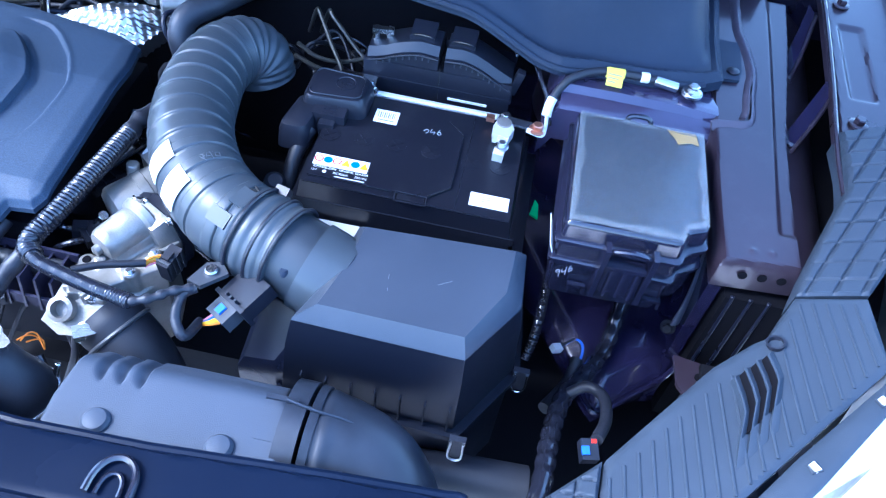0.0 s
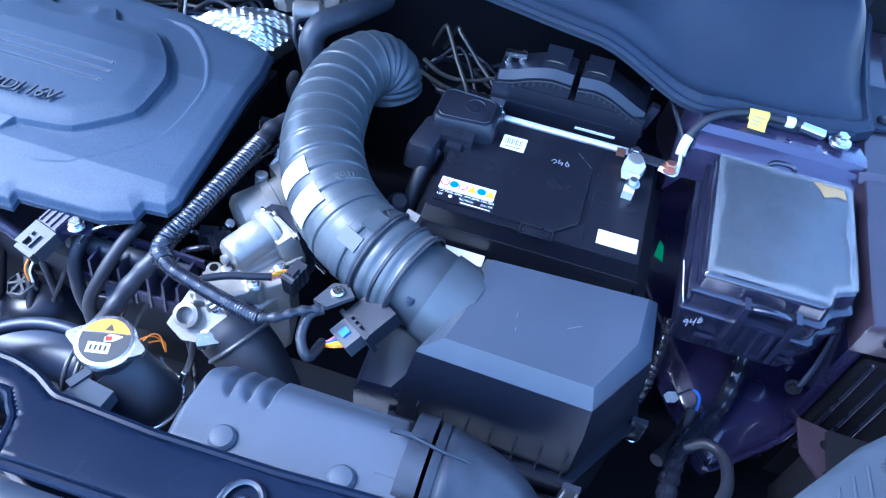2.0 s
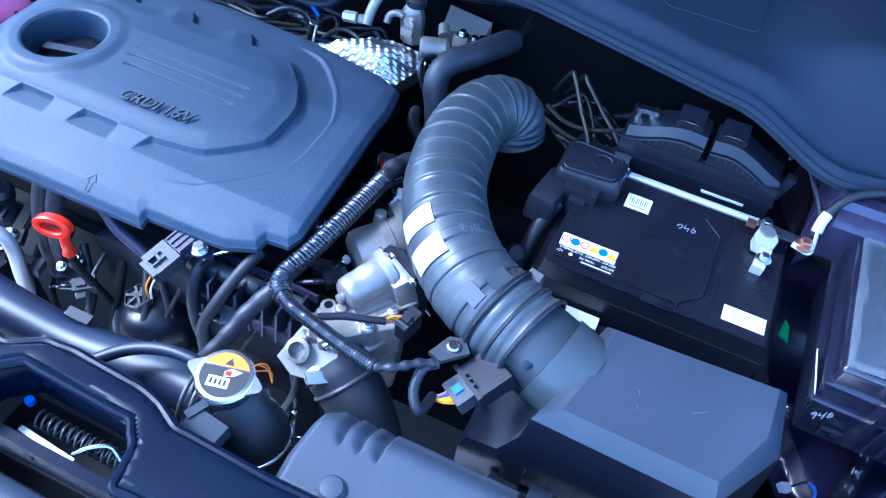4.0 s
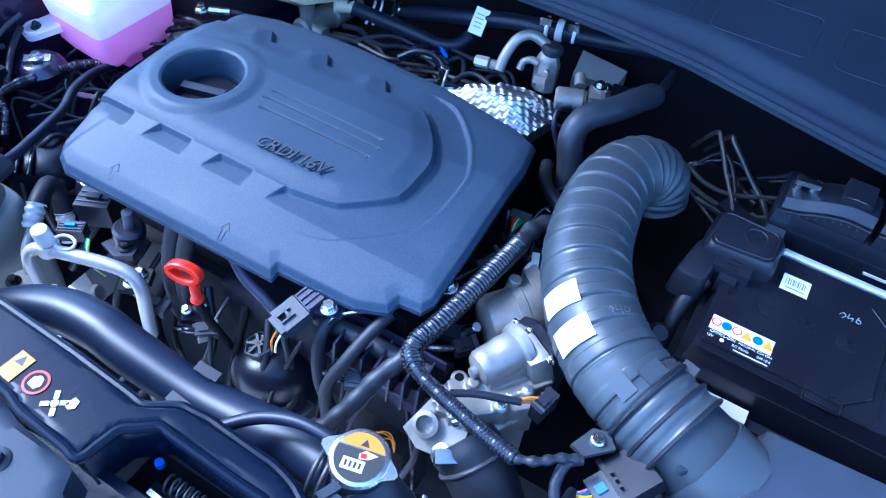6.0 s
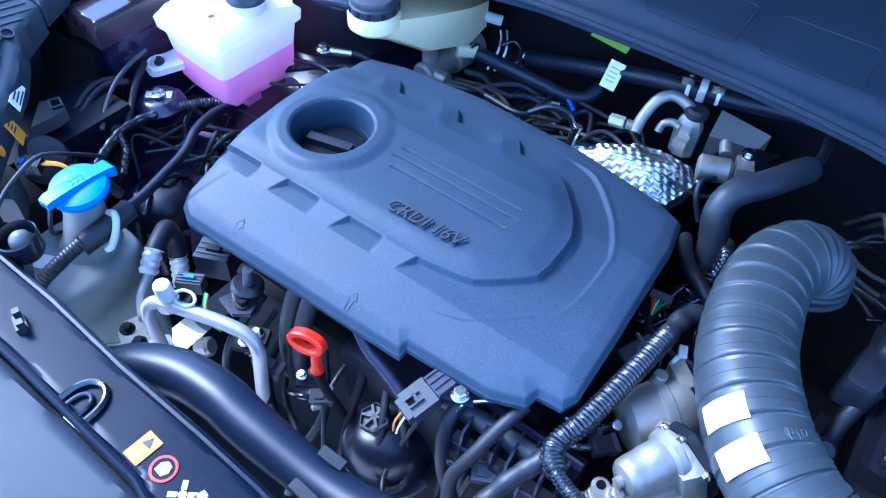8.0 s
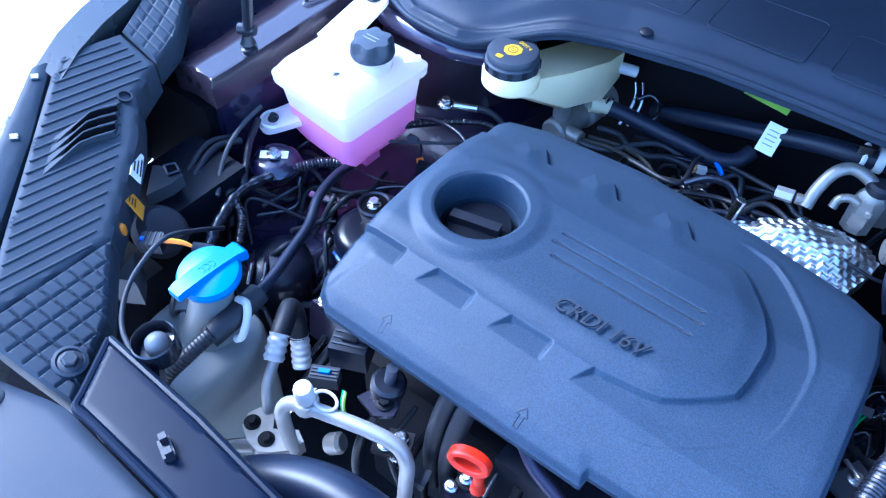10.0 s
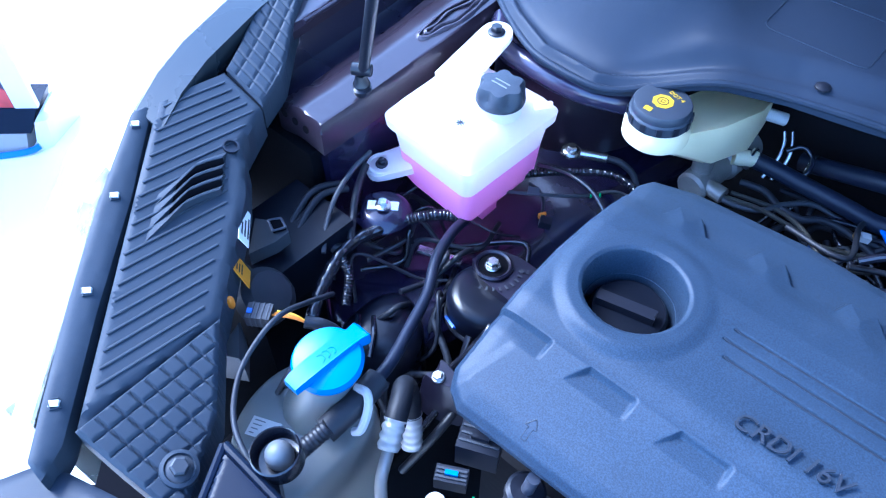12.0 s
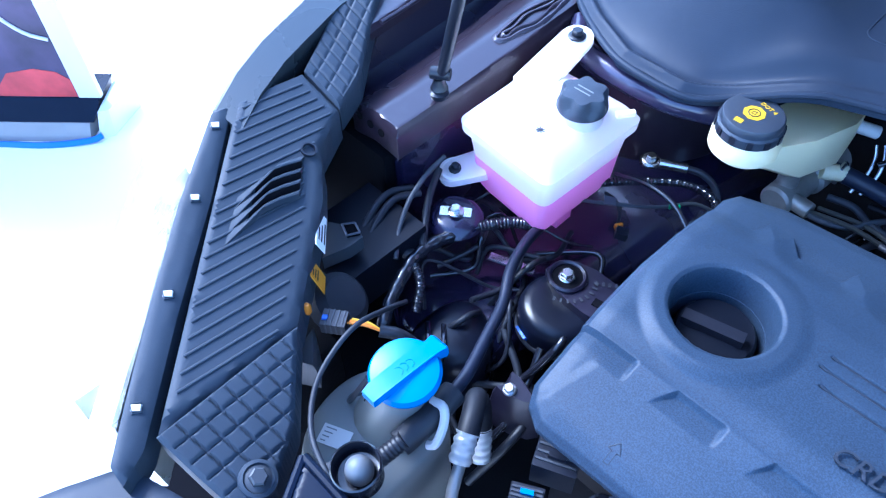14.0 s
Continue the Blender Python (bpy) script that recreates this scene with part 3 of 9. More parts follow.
def wing_cover(s):
    cov = thing("headlamp_side_cover", (s * 0.70, -0.30, 0.90), "ribbed grey plastic cover with louvres beside the headlamp", "car trim", "headlamp side covers")
    face = mirrored([(0.823, -0.214), (0.826, -0.132), (0.770, -0.130), (0.742, -0.180), (0.728, -0.188), (0.693, -0.217), (0.606, -0.318), (0.591, -0.460)], s)
    part("ribbed_panel", sheet(face, lambda x, y, d: wing_z(x, y) - 0.004 * smooth(1 - d / 0.003), 0.004, 0.035), PANEL, cov)
    edge = mirrored([(0.826, -0.242), (0.8265, -0.2185), (0.7445, -0.3025), (0.6655, -0.3925), (0.589, -0.474), (0.575, -0.50), (0.592, -0.499), (0.627, -0.464), (0.687, -0.402), (0.754, -0.329)], s)
    part("outer_flange", sheet(edge, lambda x, y, d: wing_z(x, y) - 0.004 - 0.003 * smooth(1 - d / 0.003), 0.004, 0.03), PANEL, cov)
    grid = mirrored([(0.604, -0.319), (0.537, -0.377), (0.512, -0.415), (0.489, -0.446), (0.553, -0.457), (0.589, -0.462)], s)

    def waffle(x, y, d):
        a, b = (np.abs(x) - 0.54) - 0.10 * (y + 0.40), (y + 0.40) + 0.16 * (np.abs(x) - 0.54)
        lines = np.maximum(np.exp(-(((a + 0.2) % 0.0165 - 0.0082) / 0.0011) ** 2), np.exp(-(((b + 0.2) % 0.0155 - 0.0077) / 0.0011) ** 2))
        return wing_z(x, y) + 0.003 - 0.0030 * lines * smooth(d / 0.004) - 0.004 * smooth(1 - d / 0.003)
    part("waffle_plate", sheet(grid, waffle, 0.0012, 0.03), PANEL, cov)
    top = mirrored([(0.828, -0.128), (0.772, -0.128), (0.795, -0.08), (0.835, -0.03), (0.872, 0.02), (0.905, 0.06), (0.915, 0.03), (0.888, -0.03)] if s < 0 else
                   [(0.828, -0.128), (0.770, -0.128), (0.786, -0.090), (0.828, 0.004), (0.838, 0.104), (0.895, 0.110), (0.925, 0.07), (0.890, -0.03)], s)

    def waffle2(x, y, d):
        a, b, deep = (0.024, 0.022, 0.0032) if s > 0 else (0.0145, 0.0190, 0.0018)
        u = np.abs(x) - 0.55 * y
        lines = np.maximum(np.exp(-(((y + 0.6) % a - 0.5 * a) / 0.0013) ** 2), np.exp(-((u % b - 0.5 * b) / 0.0013) ** 2))
        return wing_z(x, y) + 0.001 + (0.02 if s < 0 else 0.034) * smooth((y + 0.1) / 0.15) - deep * lines * smooth(d / 0.004) - 0.004 * smooth(1 - d / 0.003)
    part("upper_waffle_plate", sheet(top, waffle2, 0.0014, 0.03), PANEL, cov)
    rib = turned(tube([(0, 0, 0), (0.5, 0, 0), (1, 0, 0)], 0.0010, 8, 0.25), Matrix.Diagonal((1, 1.5, 1, 1)))
    me = bpy.data.meshes.new("rib")
    rib.to_mesh(me)
    rib.free()
    me.materials.append(PANEL)
    for k in range(20):
        x = 0.609 + 0.0107 * k
        lo = np.interp(x, [0.590, 0.703, 0.826], [-0.460, -0.345, -0.210]) + 0.010
        hi = np.interp(x, [0.600, 0.693, 0.728, 0.742, 0.770, 0.826], [-0.324, -0.217, -0.188, -0.180, -0.130, -0.132]) - (0.011 if x > 0.745 else 0.021)
        p3, q3 = Vector((s * x, lo, wing_z(x, lo) + 0.0004)), Vector((s * x, hi, wing_z(x, hi) + 0.0004))
        ob = new("rib", me)
        ob.parent = cov
        ax = q3 - p3
        m = ax.to_track_quat("X", "Z").to_matrix().to_4x4()
        ob.matrix_basis = Matrix.Translation(p3 - BASES[cov.name]) @ m @ Matrix.Diagonal((ax.length, 1, 1, 1))
    # four shed-roof louvres: a sharp crest that bends at a knee and runs out, a sloping face behind it
    for k in range(4):
        crest = [(0.732 - 0.0094 * k, -0.208 - 0.0088 * k, 0.0072), (0.7345 - 0.0094 * k, -0.224 - 0.0103 * k, 0.0078), (0.7355 - 0.0096 * k, -0.2365 - 0.0115 * k, 0.0080), (0.7295 - 0.0093 * k, -0.263 - 0.0108 * k, 0.0045), (0.723 - 0.0087 * k, -0.292 - 0.0098 * k, 0.0)]
        rings = []
        for x, y, h in crest:
            fx, fy, z = x + 0.0080, y + 0.0092, wing_z(x, y)
            rings.append([(s * (x - 0.0004), y - 0.0004, z - 0.002), (s * (x - 0.0004), y - 0.0004, z + h), (s * (x + 0.0010), y + 0.0011, z + h + 0.0003), (s * fx, fy, wing_z(fx, fy) + 0.0004), (s * fx, fy, wing_z(fx, fy) - 0.002)])
        part("louvre", loft(rings), PANEL, cov, angle=20)
        if k < 3:
            # a near-black strip below the crest paints the shade of the opening
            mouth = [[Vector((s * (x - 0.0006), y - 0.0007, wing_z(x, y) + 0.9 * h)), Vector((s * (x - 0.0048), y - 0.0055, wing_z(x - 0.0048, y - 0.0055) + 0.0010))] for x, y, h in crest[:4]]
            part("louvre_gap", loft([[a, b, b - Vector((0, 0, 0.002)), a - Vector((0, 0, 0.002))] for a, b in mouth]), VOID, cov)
    h = (s * 0.743, -0.192)
    part("fixing_hole", lathe([(0.0075, -0.002), (0.0085, 0.004), (0.0065, 0.004), (0.006, -0.001)], (*h, wing_z(*h)), (-s * 0.35, 0.15, 1), 20), BLACK, cov)
    h = (s * 0.520, -0.424)
    part("bolt_seat", lathe([(0.016, -0.002), (0.015, 0.004), (0.012, 0.005), (0.011, 0.003)], (*h, wing_z(*h) + 0.002), (-s * 0.35, 0.15, 1), 26), PANEL, cov)
    bolt((*h, wing_z(*h) + 0.003), (-s * 0.35, 0.15, 1), 0.0075, GREY, cov)
    for k in range(4):
        x, y = Vector((0.822, -0.235)).lerp(Vector((0.606, -0.472)), (0.06, 0.33, 0.64, 0.95)[k])
        part("clip_window", block((0.0050, 0.0078, 0.004), (s * x, y, wing_z(x, y) - 0.0030), (0, s * -19, s * 42), 0.0005), WHITE, cov)
        part("clip_frame", lathe([(0.0062, -0.002), (0.0062, 0.0006), (0.0050, 0.0010), (0.0048, -0.001)], (s * x, y, wing_z(x, y) - 0.0030), (-s * 0.35, 0.15, 1), 4), PANEL, cov)
    return cov


wing_cover(-1)
wing_cover(1).location += Vector((0.005, -0.019, 0.004))

for s in (-1, 1):
    lamp = thing("headlamp", (s * 0.72, -0.45, 0.80), "clear-lensed headlamp set in the car's front corner", "headlamp", "headlamps")
    lens = loft([[(s * (x + o * 0.72), y - o * 0.70, z) for o, z in ((0.0, wing_z(x, y) - 0.012), (0.045, wing_z(x, y) - 0.022), (0.085, wing_z(x, y) - 0.07), (0.10, wing_z(x, y) - 0.16), (0.06, wing_z(x, y) - 0.16))]
                 for x, y in ((0.835, -0.238), (0.760, -0.325), (0.690, -0.402), (0.605, -0.492))])
    part("lens", lens, LENS, lamp, "clear lens")
    if s > 0:
        lamp.location += Vector((0.005, -0.019, 0.004))
    part("reflector", loft([[(s * (x + o * 0.72), y - o * 0.70, z) for o, z in ((0.01, wing_z(x, y) - 0.03), (0.055, wing_z(x, y) - 0.08), (0.05, wing_z(x, y) - 0.15), (0.0, wing_z(x, y) - 0.15))]
                            for x, y in ((0.80, -0.285), (0.715, -0.375), (0.625, -0.475))]), STEEL, lamp, "bright reflector")
    part("housing", box(min(s * 0.63, s * 0.72), max(s * 0.63, s * 0.72), -0.40, -0.27, 0.66, 0.77, 0.02), DEEP, lamp)

# ---- cowl under the windscreen ----
cowl_line = [(-0.80, 0.30), (-0.745, 0.225), (-0.715, 0.200), (-0.675, 0.172), (-0.61, 0.139), (-0.53, 0.135), (-0.48, 0.160), (-0.43, 0.182), (-0.35, 0.212), (-0.25, 0.230), (-0.1, 0.236), (0.03, 0.235),
             (0.15, 0.224), (0.22, 0.208), (0.37, 0.172), (0.43, 0.160), (0.48, 0.150), (0.532, 0.134), (0.573, 0.140), (0.642, 0.143), (0.705, 0.156), (0.728, 0.170), (0.728, 0.25), (0.75, 0.62), (-0.80, 0.62)]


line_x = np.arange(-0.90, 0.90, 0.005)
line_y = np.interp(line_x, [-0.80, -0.745, -0.715, -0.675, -0.61, -0.53, -0.48, 0.48, 0.532, 0.573, 0.642, 0.705, 0.73], [0.30, 0.225, 0.200, 0.172, 0.139, 0.135, 0.150, 0.145, 0.134, 0.140, 0.143, 0.156, 0.17])
kernel = np.exp(-(np.arange(-18, 19) / 7.0) ** 2)
COWL_FRONT = (line_x, np.convolve(np.pad(line_y, 18, "edge"), kernel / kernel.sum(), "valid"))


def cowl_z(x, y, d):
    side = smooth((np.abs(x) - 0.40) / 0.12)
    mid = 0.953 + 0.016 * smooth((d - 0.012) / 0.026) + 0.11 * np.maximum(y - 0.22, 0) - 0.006 * smooth(1 - d / 0.010)
    edge = 0.917 + 0.004 * smooth((0.016 - d) / 0.006) - 0.008 * smooth(1 - d / 0.009)
    front_y = np.interp(x, *COWL_FRONT)
    wing = edge + 0.095 * smooth((y - front_y - 0.014) / 0.10) * smooth((0.726 - x) / 0.06) * smooth((d - 0.010) / 0.02) + 0.03 * smooth((y - 0.33) / 0.2)
    return mid * (1 - side) + wing * side


part_cowl = thing("windscreen_cowl", (0, 0.40, 0.93), "dark blue-grey plastic cowl below the windscreen", "cowl")
part("panel", sheet(cowl_line, cowl_z, 0.0025, 0.013), COWL, part_cowl)
lip = [(q[0].x, q[0].y) for q in spline([(x, y, 0) for x, y in cowl_line[2:21]], 0.008)]
lx, ly = np.array([p[0] for p in lip]), np.array([p[1] for p in lip])
part("edge_lip", tube([Vector(p) for p in zip(lx, ly, cowl_z(lx, ly, 0 * lx) - 0.003)], 0.0042, 10, 0.006), COWL, part_cowl)
for cx in (-0.36, -0.22, -0.08, 0.06, 0.20, 0.34):
    loop = rounded_ring([(cx - 0.056, 0.262), (cx + 0.056, 0.262), (cx + 0.056, 0.340), (cx - 0.056, 0.340)], 0, 0, 0.010, 4)
    gx, gy = np.array([p[0] for p in loop + loop[:1]]), np.array([p[1] for p in loop + loop[:1]])
    part("panel_line", strokes([Vector(p) for p in zip(gx, gy, cowl_z(gx, gy, gy - 0.225))], 0.0009), COWL, part_cowl)
part("corner_tab", prism([(0.722, 0.186), (0.752, 0.190), (0.757, 0.210), (0.762, 0.40), (0.722, 0.40)], 0.9005, 0.9045, 0.002), COWL, part_cowl)
part("push_clip", lathe([(0.008, 0), (0.008, 0.002), (0.005, 0.004)], (0.745, 0.206, 0.9045), (0, 0, 1), 16), BLACK, part_cowl)
for x in (-0.33, 0.33):
    part("push_clip", lathe([(0.008, 0), (0.008, 0.002), (0.005, 0.004)], (x, 0.232, 0.956), (0, 0, 1), 16), BLACK, part_cowl)
part("cowl_wall", box(-0.74, 0.72, 0.385, 0.395, 0.86, 0.985, 0.002), BLACK, part_cowl)

# ---- engine and its cover ----
engine = thing("engine", (-0.2, -0.05, 0.42), "dark cast engine with its head and rail under the cover", "engine")
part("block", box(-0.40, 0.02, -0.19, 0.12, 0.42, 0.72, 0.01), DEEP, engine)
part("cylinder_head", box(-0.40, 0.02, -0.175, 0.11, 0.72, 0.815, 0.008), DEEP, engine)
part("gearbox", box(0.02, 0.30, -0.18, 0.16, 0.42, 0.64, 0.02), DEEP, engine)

outline = [(-0.431, 0.091), (-0.430, 0.041), (-0.435, -0.05), (-0.433, -0.138), (-0.432, -0.200), (-0.424, -0.216), (-0.406, -0.2265), (-0.256, -0.2235), (-0.1135, -0.2215), (-0.1125, -0.2115),
           (-0.020, -0.208), (0.012, -0.197), (0.016, -0.184), (0.040, -0.182), (0.048, -0.168), (0.046, -0.10), (0.039, 0.04), (0.029, 0.088), (-0.003, 0.105), (-0.115, 0.128),
           (-0.259, 0.138), (-0.379, 0.126), (-0.424, 0.108)]
plateau = [(-0.50, -0.138), (-0.150, -0.1375), (-0.097, -0.130), (-0.046, -0.086), (-0.046, -0.022), (-0.065, 0.013), (-0.101, 0.054),
           (-0.159, 0.057), (-0.174, 0.079), (-0.201, 0.079), (-0.208, 0.058), (-0.247, 0.058), (-0.262, 0.080), (-0.289, 0.080), (-0.296, 0.058), (-0.335, 0.058), (-0.350, 0.079),
           (-0.377, 0.079), (-0.384, 0.058), (-0.50, 0.058)]
plateau = [q for i, p in enumerate(plateau) for q in (([Vector(p).lerp(Vector(plateau[i - 1]), 0.28), Vector(p).lerp(Vector(plateau[i - 1]), 0.10).lerp(Vector(p).lerp(Vector(plateau[(i + 1) % len(plateau)]), 0.10), 0.5), Vector(p).lerp(Vector(plateau[(i + 1) % len(plateau)]), 0.28)])
           if -0.12 < p[0] < -0.04 else [Vector(p)])]
plateau = [(q[0], q[1]) for q in plateau]
RIDGES = ((-0.379, -0.347), (-0.293, -0.259), (-0.206, -0.170))
HOLE = (-0.350, -0.0495)


def cover_z(x, y, d):
    z = np.interp(y, [-0.235, -0.205, -0.158, -0.137, -0.10, 0.0, 0.08, 0.14], [0.838, 0.8505, 0.8650, 0.8662, 0.8685, 0.8725, 0.865, 0.856])
    deep, _, _ = rim(plateau, x, y)
    deep = np.where(inside(plateau, x, y), deep, -deep)
    # a sharp step all round, but for three long ridges that run out along the front with pockets between them
    ridge = 0 * x
    for x0, x1 in RIDGES:
        ridge = ridge + smooth((x - x0) / 0.006) * smooth((x1 + 0.63 * (y + 0.158) - x) / 0.0022)
    ridge = ridge * smooth((-0.10 - y) / 0.01)
    ramp = np.clip((deep + 0.0205) / 0.0205, 0, 1)
    z = z + 0.0072 * (ramp * ridge + smooth((deep + 0.0018) / 0.0038) * (1 - ridge)) + 0.0042 * smooth(deep / 0.028)
    z = z - 0.0022 * smooth((-0.402 + 0.35 * (y + 0.175) - x) / 0.012) * smooth((-0.150 - y) / 0.016)
    # the crease that runs round the plateau's free end
    out = -deep
    end = smooth((x + 0.13) / 0.05)
    fade = 0.25 + 0.75 * smooth((y + 0.075) / 0.07)
    z = z - 0.004 * end * fade * smooth((out - 0.002) / 0.008) * smooth((0.042 - out) / 0.0035) + 0.0010 * end * fade * np.exp(-((out - 0.043) / 0.003) ** 2)
    for gy, x0, x1 in ((-0.058, -0.258, -0.106), (-0.0415, -0.267, -0.102), (-0.0275, -0.264, -0.107)):
        z = z - 0.0036 * np.exp(-((y - gy) / 0.0012) ** 2) * smooth((x - x0) / 0.004) * smooth((x1 - x) / 0.004)
    far = np.hypot(x - HOLE[0], y - HOLE[1])
    z = np.where(far < 0.076, z + (0.8850 - z) * smooth((0.076 - far) / 0.016), z)
    z = z - 0.034 * np.clip((0.0475 - far) / 0.0045, 0, 1) - 0.0020 * smooth((0.0515 - far) / 0.004)
    z = z - 0.006 * smooth(1 - d / 0.007) ** 2 - 0.003 * smooth((0.02 - d) / 0.02)
    return z


cover = thing("engine_cover", (-0.2, -0.05, 0.815), "grained dark grey plastic engine cover with a round filler opening", "engine cover")
shell = part("shell", sheet(outline, cover_z, 0.0011, 0.006, [(*HOLE, 0.0430)]), COVER, cover)
for gy, x0, x1 in ((-0.058, -0.256, -0.108), (-0.0415, -0.265, -0.104), (-0.0275, -0.262, -0.109)):
    gx = np.linspace(x0, x1, 20)
    part("groove_line", tube([Vector(p) for p in zip(gx, 0 * gx + gy, cover_z(gx, 0 * gx + gy, 0 * gx + 0.09) + 0.0015)], 0.0011, 6, 0.006), LETTER, cover)
part("filler_well", lathe([(0.0415, 0.0), (0.0437, 0.034), (0.0427, 0.034), (0.0405, 0.0)], (*HOLE, 0.818), (0, 0, 1), 48), COVER, cover)
lettering("lettering", "CRDI 16V", 0.0225, (-0.177, -0.1035, 0.8835), (6, 0, 1.5), LETTER, cover, 0.0012, "dark raised lettering", 0.25, 0.98)
for x in (-0.344, -0.186):
    arrow = [(-0.0028, -0.011), (0.0028, -0.011), (0.0028, 0.001), (0.0068, 0.001), (0, 0.011), (-0.0068, 0.001), (-0.0028, 0.001)]
    ax, ay = np.array([x + 0.85 * a for a, b in arrow + arrow[:1]]), np.array([-0.206 + 0.85 * b for a, b in arrow + arrow[:1]])
    az = cover_z(ax, ay, 0 * ax + (ay + 0.2245))
    part("arrow_mark", strokes([Vector(p) for p in zip(ax, ay, az + 0.0001)], 0.00052), LETTER, cover)
cap = thing("oil_filler_cap", (*HOLE, 0.824), "black oil filler cap with a grip bar", "filler cap")
part("disc", lathe([(0.037, 0), (0.037, 0.024), (0.034, 0.029), (0.012, 0.030)], (*HOLE, 0.824), (0, 0, 1), 40), CASE, cap)
part("grip", block((0.056, 0.012, 0.012), (HOLE[0] - 0.002, HOLE[1] - 0.004, 0.857), (0, 0, 14), 0.003), BLACK, cap)

# ---- battery ----
bat = thing("car_battery", (0.391, 0.013, 0.66), "black car battery with a white-printed label strip and maker's stickers", "battery")
part("case", box(0.270, 0.512, -0.072, 0.100, 0.66, 0.818, 0.004), BATTERY, bat)
part("ledge", box(0.2665, 0.5155, -0.0735, 0.1035, 0.816, 0.826, 0.003), BATTERY, bat)
part("lid", prism([(0.277, -0.069), (0.507, -0.069), (0.507, 0.092), (0.277, 0.092)], 0.822, 0.850, 0.003, 0.006), BATTERY, bat)
part("raised_lid", rounded(loft([[(x, y, z) for x, y in ((0.283, -0.062), (0.412, -0.062), (0.4375, -0.040), (0.4375, 0.050), (0.418, 0.070), (0.400, 0.073), (0.330, 0.073), (0.325, 0.030), (0.283, 0.030))] for z in (0.848, 0.8525)]), 0.0008), BATTERY, bat)
part("grip_slot", block((0.030, 0.010, 0.004), (0.398, -0.0655, 0.8492), (0, 0, 0), 0.001), BATTERY, bat)
part("grip_frame", strokes([Vector(p) for p in ((0.381, -0.0605, 0.8528), (0.415, -0.0605, 0.8528), (0.415, -0.0715, 0.8495), (0.381, -0.0715, 0.8495), (0.381, -0.0605, 0.8528))], 0.0010), BATTERY, bat)
for k, (x, y) in enumerate(((0.289, 0.008), (0.328, 0.011), (0.366, 0.012), (0.406, 0.012), (0.453, 0.010), (0.486, 0.010))):
    z = 0.8528 if x < 0.43 else 0.8504
    part("cell_plug", lathe([(0.0115, -0.001), (0.0115, 0.0002), (0.0106, 0.0004), (0.0101, 0.0002), (0.0095, 0.0003)], (x, y, z), (0, 0, 1), 24), BATTERY, bat)
    part("plug_cross", join(block((0.017, 0.0026, 0.0010), (x, y, z + 0.0003), (0, 0, 40), 0.0002), block((0.017, 0.0026, 0.0010), (x, y, z + 0.0003), (0, 0, -50), 0.0002)), BATTERY, bat)
rim_line = [(0.283, -0.062), (0.412, -0.062), (0.4375, -0.040), (0.4375, 0.050), (0.418, 0.070)]
part("lid_bead", strokes([Vector((x, y, 0.8526)) for x, y in rim_line], 0.0006), CONDUIT, bat)
part("lid_bead", strokes([Vector(p) for p in ((0.4465, -0.066, 0.8502), (0.4465, 0.088, 0.8502))], 0.0006), CONDUIT, bat)
part("lid_bead", strokes([Vector(p) for p in ((0.279, -0.0695, 0.8490), (0.505, -0.0695, 0.8490))], 0.0006), CONDUIT, bat)
strip = part("label_strip", box(0.2835, 0.3445, -0.0445, -0.0265, 0.8526, 0.8530, 0), LABEL, bat, "white warning strip with coloured symbols")
for k, (m, shape) in enumerate(((RED, "o"), (CYAN, "o"), (RED, "o"), (YELLOW, "t"), (CYAN, "o"), (YELLOW, "t"))):
    x = 0.2887 + 0.0102 * k
    if shape == "o":
        part("symbol", lathe([(0.0050, 0), (0.0050, 0.0002)], (x, -0.0345, 0.8530), (0, 0, 1), 20), m, strip)
        part("symbol", lathe([(0.0036, 0), (0.0036, 0.0002)], (x, -0.0345, 0.8532), (0, 0, 1), 20), LABEL if m is RED else CYAN, strip)
    else:
        part("symbol", prism([(x - 0.0055, -0.0398), (x + 0.0055, -0.0398), (x, -0.0292)], 0.8530, 0.8532, 0), m, strip)
lettering("print", "CMF60L-DIN", 0.0046, (0.2985, -0.0472, 0.8528), (0, 0, 0), LABEL, bat, 0.0001)
lettering("print", "60Ah(20HR)  CCA 550A", 0.0040, (0.3305, -0.0472, 0.8528), (0, 0, 0), LABEL, bat, 0.0001, wide=0.8)
lettering("print", "12V", 0.0042, (0.2875, -0.0530, 0.8528), (0, 0, 0), LABEL, bat, 0.0001)
lettering("print", "RC 92min", 0.0040, (0.3175, -0.0530, 0.8528), (0, 0, 0), LABEL, bat, 0.0001)
lettering("print", "(SAE / EN)", 0.0038, (0.3400, -0.0530, 0.8528), (0, 0, 0), LABEL, bat, 0.0001, wide=0.8)
part("print_bar", box(0.312, 0.345, -0.0585, -0.0572, 0.8526, 0.8528, 0), LABEL, bat)
part("indicator_dot", lathe([(0.0022, 0), (0.0022, 0.0002)], (0.2995, -0.0530, 0.8526), (0, 0, 1), 14), LABEL, bat)
sticker = part("code_sticker", box(0.330, 0.358, 0.044, 0.067, 0.8526, 0.8530, 0), LABEL, bat, "white barcode sticker")
for k in range(9):
    part("code_bar", box(0.3335 + 0.0024 * k, 0.3335 + 0.0024 * k + (0.0008, 0.0014)[k % 2], 0.053, 0.0625, 0.8530, 0.8531, 0), PRINT, sticker)
part("print_bar", box(0.335, 0.354, 0.0480, 0.0495, 0.8530, 0.8531, 0), PRINT, sticker)
sticker = part("plain_sticker", box(0.460, 0.503, -0.057, -0.037, 0.8506, 0.8510, 0), LABEL, bat, "small white sticker with faint print")
